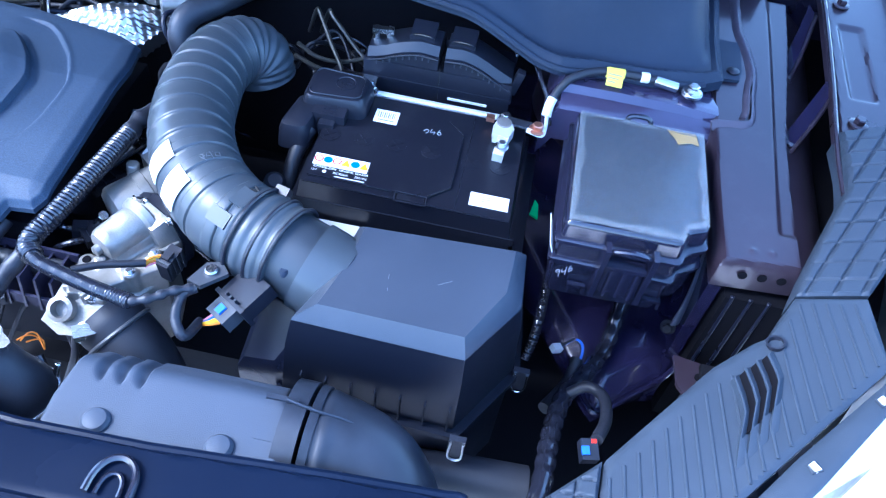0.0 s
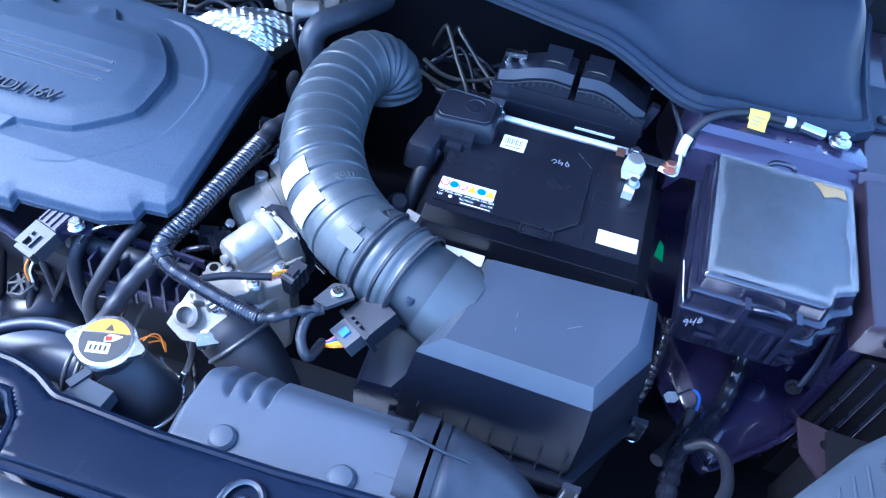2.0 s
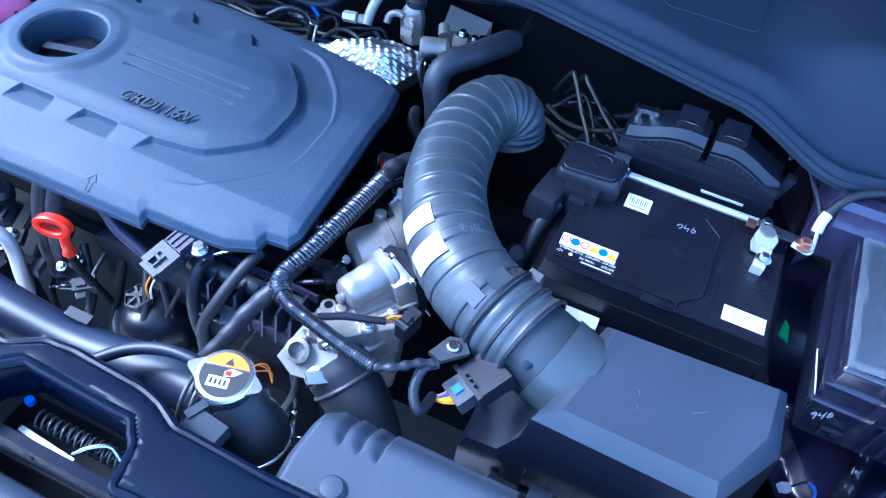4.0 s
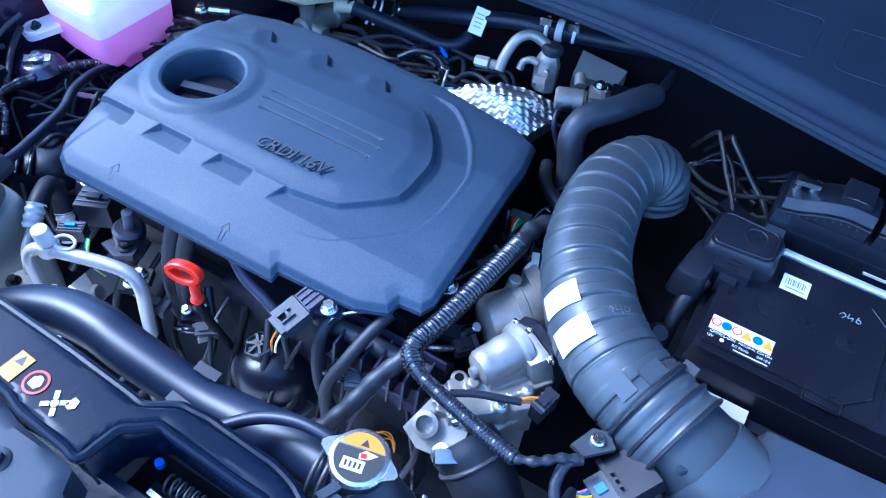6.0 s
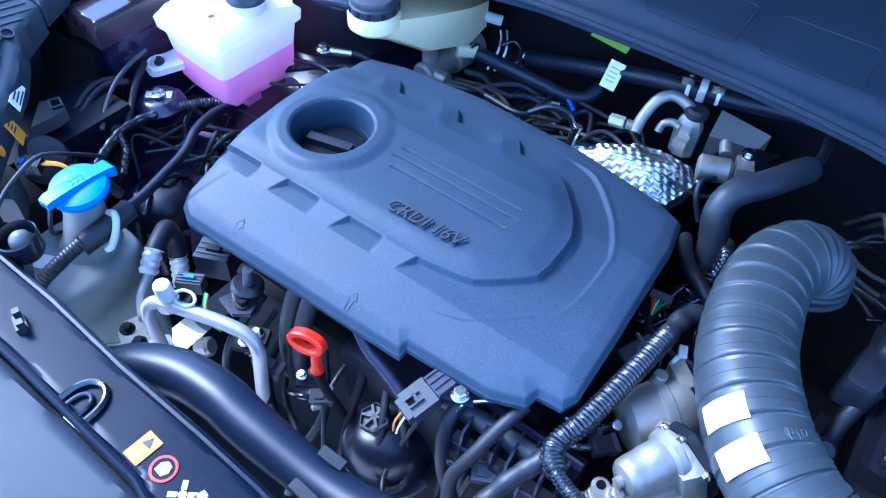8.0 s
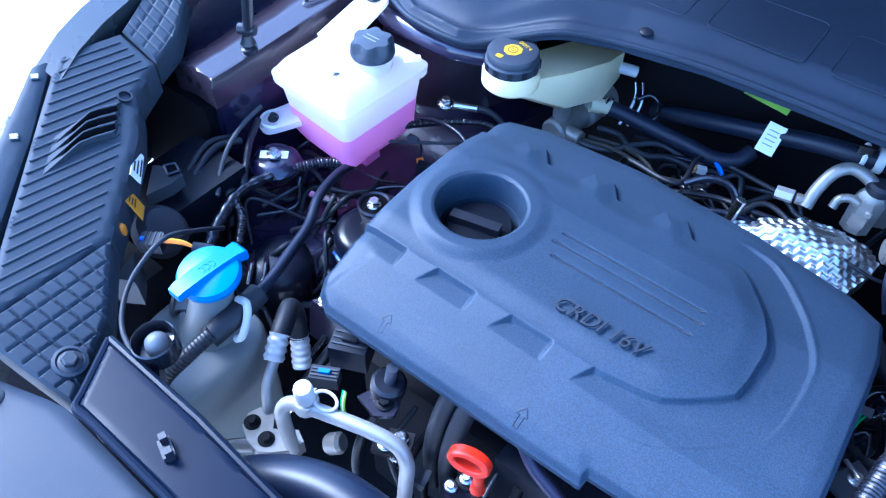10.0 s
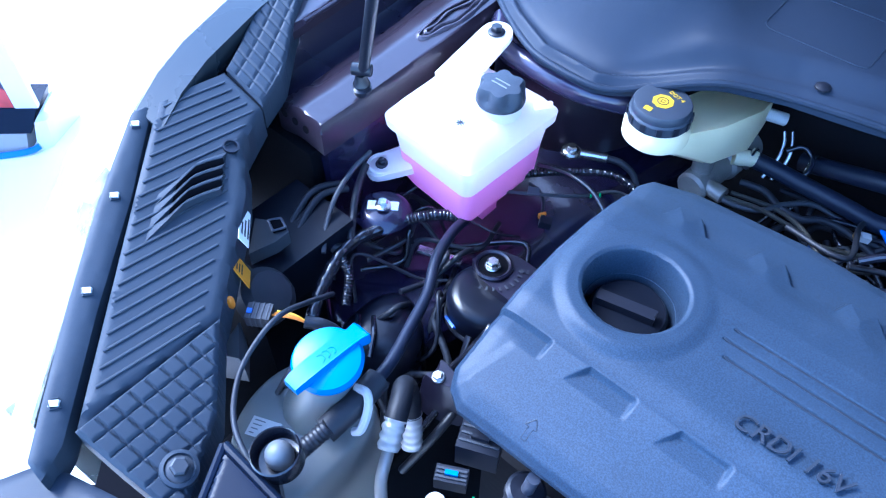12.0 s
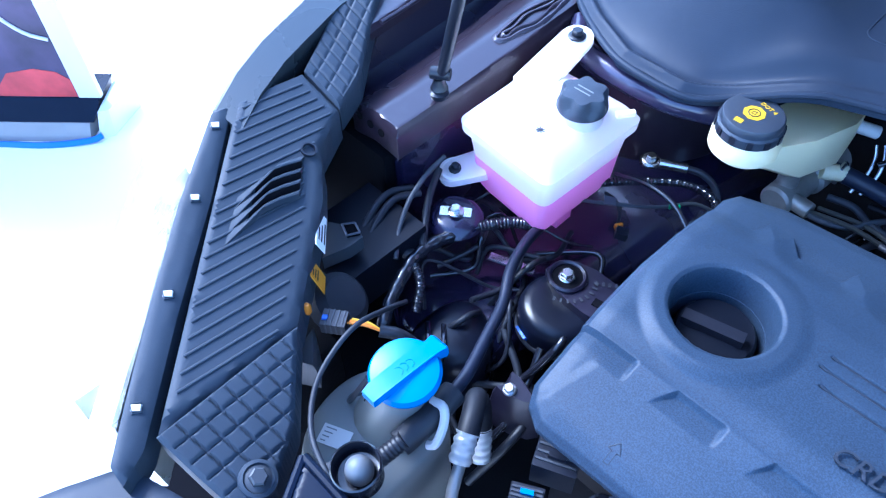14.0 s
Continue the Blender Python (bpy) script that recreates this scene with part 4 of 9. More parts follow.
for k in range(3):
    part("print_bar", box(0.470, 0.490 - 0.004 * k, -0.0430 - 0.003 * k, -0.0418 - 0.003 * k, 0.8510, 0.8511, 0), MARK, sticker)
for pts in ([(0.391, 0.044), (0.394, 0.048), (0.397, 0.045), (0.394, 0.041)], [(0.400, 0.049), (0.399, 0.043), (0.404, 0.046), (0.403, 0.041)], [(0.409, 0.050), (0.407, 0.043), (0.411, 0.042), (0.411, 0.046), (0.408, 0.046)]):
    part("marker_scrawl", tube([(x, y, 0.8530) for x, y in pts], 0.0005, 6, 0.002), MARK, bat)
part("terminal_post", lathe([(0.010, 0), (0.0085, 0.018)], (0.481, 0.070, 0.850), (0, 0, 1), 24), ALLOY, bat)
part("terminal_post", lathe([(0.010, 0), (0.0085, 0.018)], (0.300, 0.075, 0.850), (0, 0, 1), 24), ALLOY, bat)

cover_p = thing("terminal_cover", (0.285, 0.06, 0.845), "scuffed black plastic cover over the positive terminal", "terminal cover")
part("cap", loft([rounded_ring([(0.246, 0.040), (0.318, 0.046), (0.318, 0.098), (0.246, 0.102)], z, g, 0.012, 5) for z, g in ((0.838, 0.004), (0.858, 0.002), (0.868, 0.0), (0.8725, -0.003), (0.874, -0.008))]), BLACK, cover_p)
part("top_rim", tube([Vector(p) for p in rounded_ring([(0.252, 0.047), (0.312, 0.052), (0.312, 0.092), (0.252, 0.096)], 0.8742, 0, 0.010, 4) * 1], 0.0011, 6, 0.003), BLACK, cover_p)
part("side_lobe", loft([rounded_ring([(0.230, -0.002), (0.262, -0.002), (0.268, 0.044), (0.240, 0.062)], z, g, 0.010, 4) for z, g in ((0.830, 0.003), (0.852, 0.001), (0.860, -0.002), (0.8625, -0.007))]), BLACK, cover_p)
part("step", box(0.262, 0.300, 0.026, 0.050, 0.838, 0.8635, 0.005, 3), BLACK, cover_p)
part("latch", box(0.272, 0.290, 0.016, 0.032, 0.838, 0.857, 0.004, 3), BLACK, cover_p)
for k in range(3):
    part("grip_ridge", block((0.014, 0.0016, 0.0016), (0.281, 0.030 + 0.006 * k, 0.8640), (0, 0, 0), 0.0005), BLACK, cover_p)
part("embossed_ring", lathe([(0.0125, 0), (0.0125, 0.001), (0.0110, 0.001), (0.0105, 0.0003)], (0.290, 0.076, 0.874), (0, 0, 1), 30), BLACK, cover_p)
part("plus_mark", join(block((0.013, 0.003, 0.002), (0.290, 0.076, 0.8742), (0, 0, 0), 0), block((0.003, 0.013, 0.002), (0.290, 0.076, 0.8742), (0, 0, 0), 0)), BLACK, cover_p)

holder = thing("battery_hold_down", (0.40, 0.11, 0.82), "bright steel battery hold-down bar with bolted ends", "bracket")
part("bar", box(0.320, 0.474, 0.0985, 0.1095, 0.838, 0.846, 0.003, 3), ZINC, holder)
part("bar_round", rod((0.322, 0.102, 0.8465), (0.472, 0.102, 0.8465), 0.0042), ZINC, holder)
bolt((0.314, 0.106, 0.845), (0, 0, 1), 0.006, STEEL, holder)
bolt((0.482, 0.104, 0.845), (0, 0, 1), 0.006, STEEL, holder)
part("stud", rod((0.312, 0.112, 0.75), (0.312, 0.112, 0.856), 0.003), STEEL, holder)

tray = thing("battery_tray", (0.39, 0.01, 0.63), "black plastic battery tray with a pale front strip", "tray")
part("base", box(0.255, 0.530, -0.092, 0.115, 0.63, 0.66, 0.006), BLACK, tray)
part("front_wall", box(0.255, 0.530, -0.092, -0.080, 0.66, 0.795, 0.004), BLACK, tray)
part("side_wall", box(0.518, 0.530, -0.092, 0.115, 0.66, 0.79, 0.004), BLACK, tray)
part("pale_strip", box(0.276, 0.352, -0.0925, -0.0765, 0.7955, 0.8015, 0.002), WHITE, tray, "pale grey strip")

# ---- air filter box ----
air = thing("air_filter_box", (0.44, -0.20, 0.70), "dark grey air filter box with a faceted lid", "air filter box")
lid_outer = [(0.361, -0.139), (0.527, -0.131), (0.529, -0.197), (0.487, -0.2625), (0.330, -0.2585), (0.352, -0.200)]
lid_inner = [(0.369, -0.149), (0.516, -0.141), (0.513, -0.194), (0.483, -0.2515), (0.350, -0.2490), (0.364, -0.197)]
lid_low = [(0.355, -0.134), (0.532, -0.126), (0.535, -0.194), (0.489, -0.2735), (0.324, -0.2675), (0.342, -0.200)]
lid_foot = [(0.350, -0.130), (0.536, -0.122), (0.540, -0.196), (0.490, -0.277), (0.318, -0.271), (0.335, -0.200)]
lid_edge = [(0.8 * a[0] + 0.2 * b[0], 0.8 * a[1] + 0.2 * b[1]) for a, b in zip(lid_outer, lid_low)]
lid = loft([[(x, y, z) for x, y in r] for r, z in ((lid_edge, 0.870), (lid_outer, 0.873), (lid_inner, 0.8865))])
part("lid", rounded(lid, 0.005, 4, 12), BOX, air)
for a, b in (((0.404, -0.200), (0.4045, -0.206)), ((0.406, -0.216), (0.4065, -0.2195)), ((0.450, -0.201), (0.462, -0.1935))):
    part("scuff", rod((*a, 0.8867), (*b, 0.8867), 0.00045, 6, 0.0002), FAINT, air)
# walls below the lid: same plastic, shade painted in as a darker colour
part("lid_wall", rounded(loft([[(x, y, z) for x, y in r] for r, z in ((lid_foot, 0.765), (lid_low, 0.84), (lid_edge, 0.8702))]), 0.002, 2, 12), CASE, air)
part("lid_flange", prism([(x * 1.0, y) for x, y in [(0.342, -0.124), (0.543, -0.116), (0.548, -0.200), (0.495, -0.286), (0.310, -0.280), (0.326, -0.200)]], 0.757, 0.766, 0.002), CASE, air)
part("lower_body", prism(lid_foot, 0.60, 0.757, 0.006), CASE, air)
for k in range(7):
    x = 0.34 + 0.024 * k
    part("wall_rib", block((0.0013, 0.006, 0.040), (x, -0.2742 - 0.0009 * k, 0.788), (2, 0, 0), 0.0005), CASE, air)
snout = [[(0.274, -0.270, 0.66), (0.312, -0.276, 0.66), (0.334, -0.262, 0.66), (0.340, -0.200, 0.66), (0.276, -0.196, 0.66)],
         [(0.274, -0.268, 0.786), (0.309, -0.2675, 0.786), (0.330, -0.2655, 0.800), (0.342, -0.200, 0.842), (0.276, -0.205, 0.806)],
         [(0.279, -0.262, 0.794), (0.309, -0.261, 0.796), (0.334, -0.256, 0.850), (0.344, -0.204, 0.852), (0.286, -0.212, 0.820)]]
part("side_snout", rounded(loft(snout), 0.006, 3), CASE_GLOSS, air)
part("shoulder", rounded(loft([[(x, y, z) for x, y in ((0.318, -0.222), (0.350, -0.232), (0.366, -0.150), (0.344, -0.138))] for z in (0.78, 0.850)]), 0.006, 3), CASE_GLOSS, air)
part("outlet_collar", rounded(tube([(0.322, -0.183, 0.8535), (0.340, -0.187, 0.8485), (0.356, -0.191, 0.844)], 0.0455, 40, 0.02), 0.003), DUCT, air)
part("outlet_boss", lathe([(0.005, 0), (0.005, 0.010), (0.0035, 0.0125)], (0.3085, -0.214, 0.868), (0, 0, 1), 16), COWL, air)
for x, y in ((0.497, -0.290), (0.549, -0.20), (0.33, -0.284)):
    clip = part("spring_clip", block((0.016, 0.006, 0.034), (x, y, 0.758), (0, 0, 0), 0.0015), BLACK, air)
    part("clip_wire", tube([(x - 0.006, y - 0.004, 0.772), (x - 0.006, y - 0.006, 0.745), (x + 0.006, y - 0.006, 0.745), (x + 0.006, y - 0.004, 0.772)], 0.0012, 6, 0.004), STEEL, clip)

# ---- intake duct ----
duct = thing("intake_duct", (0.16, 0.0, 0.80), "ribbed grey-black intake duct with two strips of white tape", "intake duct")
duct_line = [(0.262, -0.166, 0.864), (0.224, -0.147, 0.868), (0.184, -0.108, 0.870), (0.150, -0.045, 0.870), (0.134, 0.030, 0.869), (0.135, 0.080, 0.868), (0.149, 0.112, 0.864),
             (0.165, 0.126, 0.848), (0.1715, 0.1235, 0.822)]


def duct_r(s, whole):
    r = 0.0445
    if s < 0.3250:
        k = (s % 0.0262) / 0.0262
        r += 0.0010 * (k - 0.5) + 0.0008 * math.exp(-((k - 0.5) / 0.045) ** 2) - 0.0026 * math.exp(-((k - 0.58) / 0.045) ** 2)
    else:
        r += 0.0010 * math.cos(2 * math.pi * (s - 0.3250) / 0.0090)
    r -= 0.004 * max(s - 0.225, 0) / 0.1
    return r


part("ribbed_tube", tube(duct_line, duct_r, 48, 0.0012), DUCT, duct)
part("collar", tube([(0.300, -0.178, 0.860), (0.280, -0.172, 0.862), (0.256, -0.163, 0.8645)], lambda s, w: 0.0456 + 0.0009 * math.tanh(3 * math.cos(2 * math.pi * s / 0.0155)), 44, 0.0015), DUCT, duct)
part("outlet", tube([(0.352, -0.190, 0.845), (0.328, -0.184, 0.852), (0.292, -0.175, 0.860)], 0.0425, 44, 0.004), DUCT_DARK, air)


def on_duct(run, turn, out=0.0):
    """A pose on the duct's skin: z out of it, x along it."""
    line = spline(duct_line, 0.001)
    i = min(int(run / 0.001), len(line) - 6)
    q, t = line[i][0], (line[i + 5][0] - line[max(i - 5, 0)][0]).normalized()
    side = t.cross(Vector((0, 0, 1))).normalized()
    up = side.cross(t).normalized()
    n = side * math.cos(radians(turn)) + up * math.sin(radians(turn))
    m = Matrix((t, n.cross(t), n)).transposed().to_4x4()
    return Matrix.Translation(q + n * (0.0450 + out)) @ m


for k, run in enumerate((0.068, 0.1005)):
    line = spline(duct_line, 0.001)
    seg = [q for q, s, w in line if run - 0.0125 < s < run + 0.0125]
    rings = []
    for i, q in enumerate(seg[::4]):
        t = (seg[-1] - seg[0]).normalized()
        side = t.cross(Vector((0, 0, 1))).normalized()
        up = side.cross(t).normalized()
        rings.append([q + (side * math.cos(a) + up * math.sin(a)) * 0.0466 for a in np.linspace(radians(118), radians(170), 12)] + [q + (side * math.cos(a) + up * math.sin(a)) * 0.0458 for a in np.linspace(radians(170), radians(118), 12)])
    part("tape_strip", loft(rings), TAPE, duct, "white adhesive tape")

# ---- snorkel in front of the filter ----
sn = thing("intake_snorkel", (0.27, -0.35, 0.78), "grey plastic air intake snorkel with finger ribs and two plugs", "air intake")


def snorkel_z(x, y, d):
    z = 0.862 - 0.020 * smooth((y + 0.345) / 0.035) ** 2 - 0.018 * smooth(1 - d / 0.012) ** 2
    for k in range(3):
        c = 0.193 + 0.017 * k + 0 * y
        z = z - 0.0055 * smooth((x - c + 0.009) / 0.011) * smooth((c + 0.0045 - x) / 0.0022) * smooth((y + 0.352 + 0.6 * (x - c)) / 0.014)
    return z


part("body", sheet([(0.160, -0.405), (0.158, -0.37), (0.163, -0.325), (0.175, -0.305), (0.26, -0.303), (0.350, -0.303), (0.368, -0.405)], snorkel_z, 0.0014, 0.07), SNORKEL, sn)
for x, y in ((0.209, -0.386), (0.310, -0.386)):
    part("plug", lathe([(0.0115, 0), (0.0115, 0.003), (0.009, 0.0062), (0.004, 0.0072)], (x, y, 0.861), (0, 0, 1), 26), SNORKEL, sn)
band = np.linspace(0, 2 * math.pi, 36, endpoint=False)
part("sleeve", rounded(loft([[(x, -0.352 + r * math.cos(a), 0.812 + (r - 0.002) * math.sin(a)) for a in band] for x, r in ((0.350, 0.0615), (0.368, 0.0615))]), 0.002), ELBOW, sn)
part("sleeve_lip", rounded(loft([[(x, -0.352 + r * math.cos(a), 0.812 + (r - 0.002) * math.sin(a)) for a in band] for x, r in ((0.3715, 0.0605), (0.379, 0.0595))]), 0.002), ELBOW, sn)
part("sleeve_step", rounded(loft([[(x, y, 0.8605 + 0.0015 * k) for x, y in ((0.332, -0.372), (0.352, -0.372), (0.352, -0.336), (0.338, -0.336))] for k in (0, 1.6)]), 0.0008), SNORKEL, sn)
part("strap_end", block((0.026, 0.004, 0.003), (0.347, -0.3385, 0.8735), (0, 6, 4), 0.001), ELBOW, sn)
part("elbow", tube([(0.372, -0.352, 0.812), (0.395, -0.352, 0.809), (0.425, -0.360, 0.800), (0.445, -0.385, 0.788), (0.452, -0.42, 0.775)], lambda s, w: 0.0565 - 0.05 * s + 0.0018 * math.exp(-((s - 0.010) / 0.004) ** 2), 44, 0.003), ELBOW, sn, "black rubber elbow")
part("seam_cord", tube([(0.350, -0.3385, 0.8745), (0.376, -0.341, 0.8700), (0.398, -0.340, 0.8640), (0.415, -0.341, 0.8555), (0.434, -0.345, 0.8445), (0.450, -0.351, 0.8335), (0.470, -0.364, 0.806)], 0.0017, 8, 0.004), ELBOW, sn)

# ---- fuse box ----
fz = thing("fuse_box", (0.63, -0.02, 0.72), "dark fuse and relay box with a film-covered lid and front latch", "fuse box")
LID = [(0.557, -0.107), (0.676, -0.107), (0.682, -0.090), (0.703, -0.080), (0.705, 0.072), (0.559, 0.072)]


def lid_rings(*rows):
    return loft([rounded_ring(LID, z, g, 0.0055, 3) for z, g in rows])


part("base", lid_rings((0.788, -0.012), (0.796, -0.003), (0.815, 0.001), (0.849, 0.002)), FUSEBOX, fz)
part("base_rim", lid_rings((0.8475, 0.002), (0.849, 0.0055), (0.8545, 0.006), (0.857, 0.002)), FUSEBOX, fz)
part("lid_skirt", lid_rings((0.856, 0.0015), (0.877, 0.0005)), FUSEBOX, fz)
part("lid_rim", lid_rings((0.8755, 0.001), (0.8765, 0.004), (0.8815, 0.0045), (0.884, 0.0008)), FUSEBOX, fz)
part("lid", lid_rings((0.883, 0.0), (0.898, -0.0008), (0.9025, -0.0018), (0.9052, -0.0045)), FUSEBOX, fz)
skin = [(0.5605, -0.1035), (0.6745, -0.1030), (0.6795, -0.0865), (0.7005, -0.0765), (0.7015, 0.0675), (0.5625, 0.0675)]
film = part("protective_film", sheet(skin, lambda x, y, d: 0.9062 + 0.0006 * np.sin(x * 75 + 22 * y) * np.sin(y * 50) + 0.0005 * np.sin(x * 31 - 40 * y) - 0.0012 * smooth(1 - d / 0.004), 0.003, 0), FILM, fz, "cloudy protective film")
rng = random.Random(5)
outer, inner = [], []
for (ax, ay), (bx, by) in zip(skin, skin[1:] + skin[:1]):
    steps = max(int(math.hypot(bx - ax, by - ay) / 0.006), 1)
    for k in range(steps):
        p = Vector((ax + (bx - ax) * k / steps, ay + (by - ay) * k / steps, 0.9074))
        to = (Vector((0.631, -0.016, 0.9074)) - p).normalized()
        wide = 0.0085 + 0.0018 * math.sin(len(outer) * 0.55) + 0.0006 * math.sin(len(outer) * 1.7 + 1)
        outer.append(p)
        inner.append(p + to * wide)
part("film_fold", loft([outer, inner, [p + Vector((0, 0, 0.0004)) for p in inner], [p + Vector((0, 0, 0.0004)) for p in outer]], False), FILM_EDGE, film)
part("amber_patch", prism([(0.660, 0.064), (0.692, 0.065), (0.695, 0.046), (0.686, 0.048), (0.672, 0.042), (0.668, 0.052)], 0.9066, 0.9069, 0), AMBER, film, "amber stain under the film")
for a in (0.604, 0.651):
    part("latch_rail", block((0.0055, 0.014, 0.076), (a, -0.1165, 0.857), (4, 0, 2), 0.0018), FUSEBOX, fz)
part("latch_bow", tube([(0.608, -0.118, 0.886), (0.613, -0.121, 0.893), (0.628, -0.123, 0.897), (0.643, -0.121, 0.893), (0.648, -0.118, 0.885)], 0.0042, 10, 0.003, 0.7), FUSEBOX, fz)
part("latch", box(0.609, 0.647, -0.1185, -0.110, 0.828, 0.872, 0.002), FUSEBOX, fz)
part("latch_bar", block((0.040, 0.005, 0.004), (0.628, -0.1195, 0.868), (0, 0, 0), 0.001), FUSEBOX, fz)
for k in range(3):
    part("latch_rib", block((0.0028, 0.006, 0.040), (0.615 + 0.013 * k, -0.1200, 0.845), (0, 0, 0), 0.0008), FUSEBOX, fz)
for x in (0.588, 0.668):
    part("hinge_tab", join(block((0.018, 0.005, 0.003), (x, -0.1125, 0.822), (0, 0, 0), 0.001), block((0.003, 0.005, 0.012), (x - 0.008, -0.1125, 0.817), (0, 0, 0), 0.001), block((0.003, 0.005, 0.012), (x + 0.008, -0.1125, 0.817), (0, 0, 0), 0.001)), FUSEBOX, fz)
part("back_hook", tube([(0.616, 0.074, 0.890), (0.618, 0.078, 0.903), (0.630, 0.079, 0.906), (0.642, 0.079, 0.903), (0.645, 0.074, 0.890)], 0.003, 8, 0.003), FUSEBOX, fz)
nine = [(0.0042, 0.0052), (0.0022, 0.0080), (0.0, 0.0060), (0.0016, 0.0036), (0.0042, 0.0052), (0.0034, -0.0030)]
four = [(0.0062, 0.0062), (0.0060, 0.0016), (0.0098, 0.0016), (0.0102, 0.0068), (0.0096, -0.0036)]
six = [(0.0150, 0.0078), (0.0126, 0.0030), (0.0128, -0.0016), (0.0158, -0.0010), (0.0156, 0.0026), (0.0130, 0.0020)]
for pts in (nine, four, six):
    part("marker_scrawl", strokes([Vector((0.5640 + 0.95 * a - 0.1 * b, -0.1108, 0.827 + 1.15 * b + 0.95 * a)) for a, b in pts], 0.00042), MARK, fz)

part("bonnet_stay", rod((-0.720, -0.027, 0.925), (-0.455, -0.106, 1.722), 0.0065), BLACK, car, "black bonnet stay")
part("stay_socket", join(lathe([(0.010, 0), (0.011, 0.006), (0.008, 0.008), (0.010, 0.012), (0.008, 0.016), (0.006, 0.024)], (-0.724, -0.028, 0.893), (0, 0, 1), 18),
                         rod((-0.731, -0.034, 0.925), (-0.712, -0.022, 0.925), 0.007)), BLACK, car)

# stickers on the front panel
sticker = part("caution_sticker", turned(box(-0.0128, 0.0128, -0.0085, 0.0085, 0, 0.0004, 0), pose(-0.198, -0.4358, 0.8868, 0, 0, 86)), ORANGE, car, "orange caution sticker")
part("symbol", turned(prism([(-0.001, -0.0045), (0.0085, -0.0045), (0.0038, 0.0045)], 0, 0.0002, 0), pose(-0.2015, -0.4290, 0.8873, 0, 0, 0)), INK, sticker)
part("symbol", turned(box(-0.0045, 0.0045, -0.0038, 0.0038, 0, 0.0002, 0), pose(-0.198, -0.4425, 0.8873, 0, 0, 0)), YELLOW, sticker)
red = part("prohibition_sticker", lathe([(0.0112, 0), (0.0112, 0.0003)], (-0.172, -0.4375, 0.8868), (0, 0, 1), 40), RED, car, "round red prohibition sticker")
part("disc", lathe([(0.0090, 0), (0.0090, 0.0002)], (-0.172, -0.4375, 0.8871), (0, 0, 1), 36), PAINT_DARK, red)
part("symbol", prism([(-0.1770, -0.4420), (-0.1690, -0.4430), (-0.1660, -0.4380), (-0.1680, -0.4325), (-0.1725, -0.4310), (-0.1770, -0.4350)], 0.8873, 0.8875, 0.0), LABEL, red)
fan = part("fan_sticker", lathe([(0.0034, 0), (0.0034, 0.0003)], (-0.1445, -0.4425, 0.8868), (0, 0, 1), 20), WHITE, car, "white fan warning print")
for k in range(4):
    a = radians(35 + 90 * k)
    x, y = -0.1445 + 0.0078 * math.cos(a), -0.4425 + 0.0078 * math.sin(a)
    part("blade", turned(box(-0.0036, 0.0036, -0.0021, 0.0021, 0, 0.0003, 0), pose(x, y, 0.8868, 0, 0, math.degrees(a))), WHITE, fan)
part("symbol", prism([(-0.1370, -0.4390), (-0.1320, -0.4410), (-0.1275, -0.4375), (-0.1290, -0.4310), (-0.1345, -0.4300)], 0.8868, 0.8871, 0.0), WHITE, fan)
part("cable_clip", join(block((0.018, 0.010, 0.006), (-0.375, -0.425, 0.889), (0, 0, -20)), block((0.006, 0.006, 0.014), (-0.381, -0.422, 0.893), (0, 0, -20)), block((0.006, 0.006, 0.014), (-0.368, -0.427, 0.893), (0, 0, -20))), BLACK, car)

# bonnet lock in its opening
lock = thing("bonnet_lock", (-0.02, -0.44, 0.79), "dark bonnet lock with a coil spring and bright lever", "bonnet lock")
part("plate", box(-0.075, 0.055, -0.462, -0.430, 0.79, 0.800, 0.002), DEEP, lock)
coil = [(-0.052 + 0.0011 * k * 0.9, -0.431 + 0.0075 * math.cos(k * 0.9), 0.826 + 0.0075 * math.sin(k * 0.9)) for k in range(90)]
part("spring", tube(coil, 0.0011, 6, 0.002), GREY, lock)
part("lever", block((0.060, 0.005, 0.003), (-0.03, -0.447, 0.826), (0, 0, -4), 0.001), STEEL, lock)
part("lever", block((0.050, 0.005, 0.004), (-0.055, -0.456, 0.826), (0, 0, -10), 0.001), DEEP, lock)
part("hook", tube([(0.0, -0.446, 0.834), (0.010, -0.436, 0.838), (0.024, -0.428, 0.838), (0.036, -0.432, 0.83)], 0.0022, 8, 0.004), STEEL, lock)
part("bush", lathe([(0.004, 0), (0.004, 0.006)], (-0.066, -0.424, 0.83), (0, 0, 1), 14), BLUE, lock)
part("bush", lathe([(0.004, 0), (0.004, 0.006)], (0.047, -0.434, 0.83), (0, 0, 1), 14), BLUE, lock)

# ---- left of the engine: expansion tank ----


tank = thing("expansion_tank", (-0.63, 0.04, 0.765), "milky plastic coolant expansion tank half full of pink coolant", "coolant tank")
plan = [(-0.691, -0.019), (-0.566, -0.030), (-0.560, 0.110), (-0.692, 0.110)]
level = 0.826
shell = loft([rounded_ring(plan, z, g) for z, g in ((level, -0.0032), (0.860, 0.001), (0.862, 0.007), (0.874, 0.008), (0.878, 0.004), (0.887, -0.003), (0.893, -0.022), (0.896, -0.045))])
filled = loft([rounded_ring(plan, z, g) for z, g in ((0.766, -0.022), (0.771, -0.013), (0.786, -0.006), (level, -0.0032))])
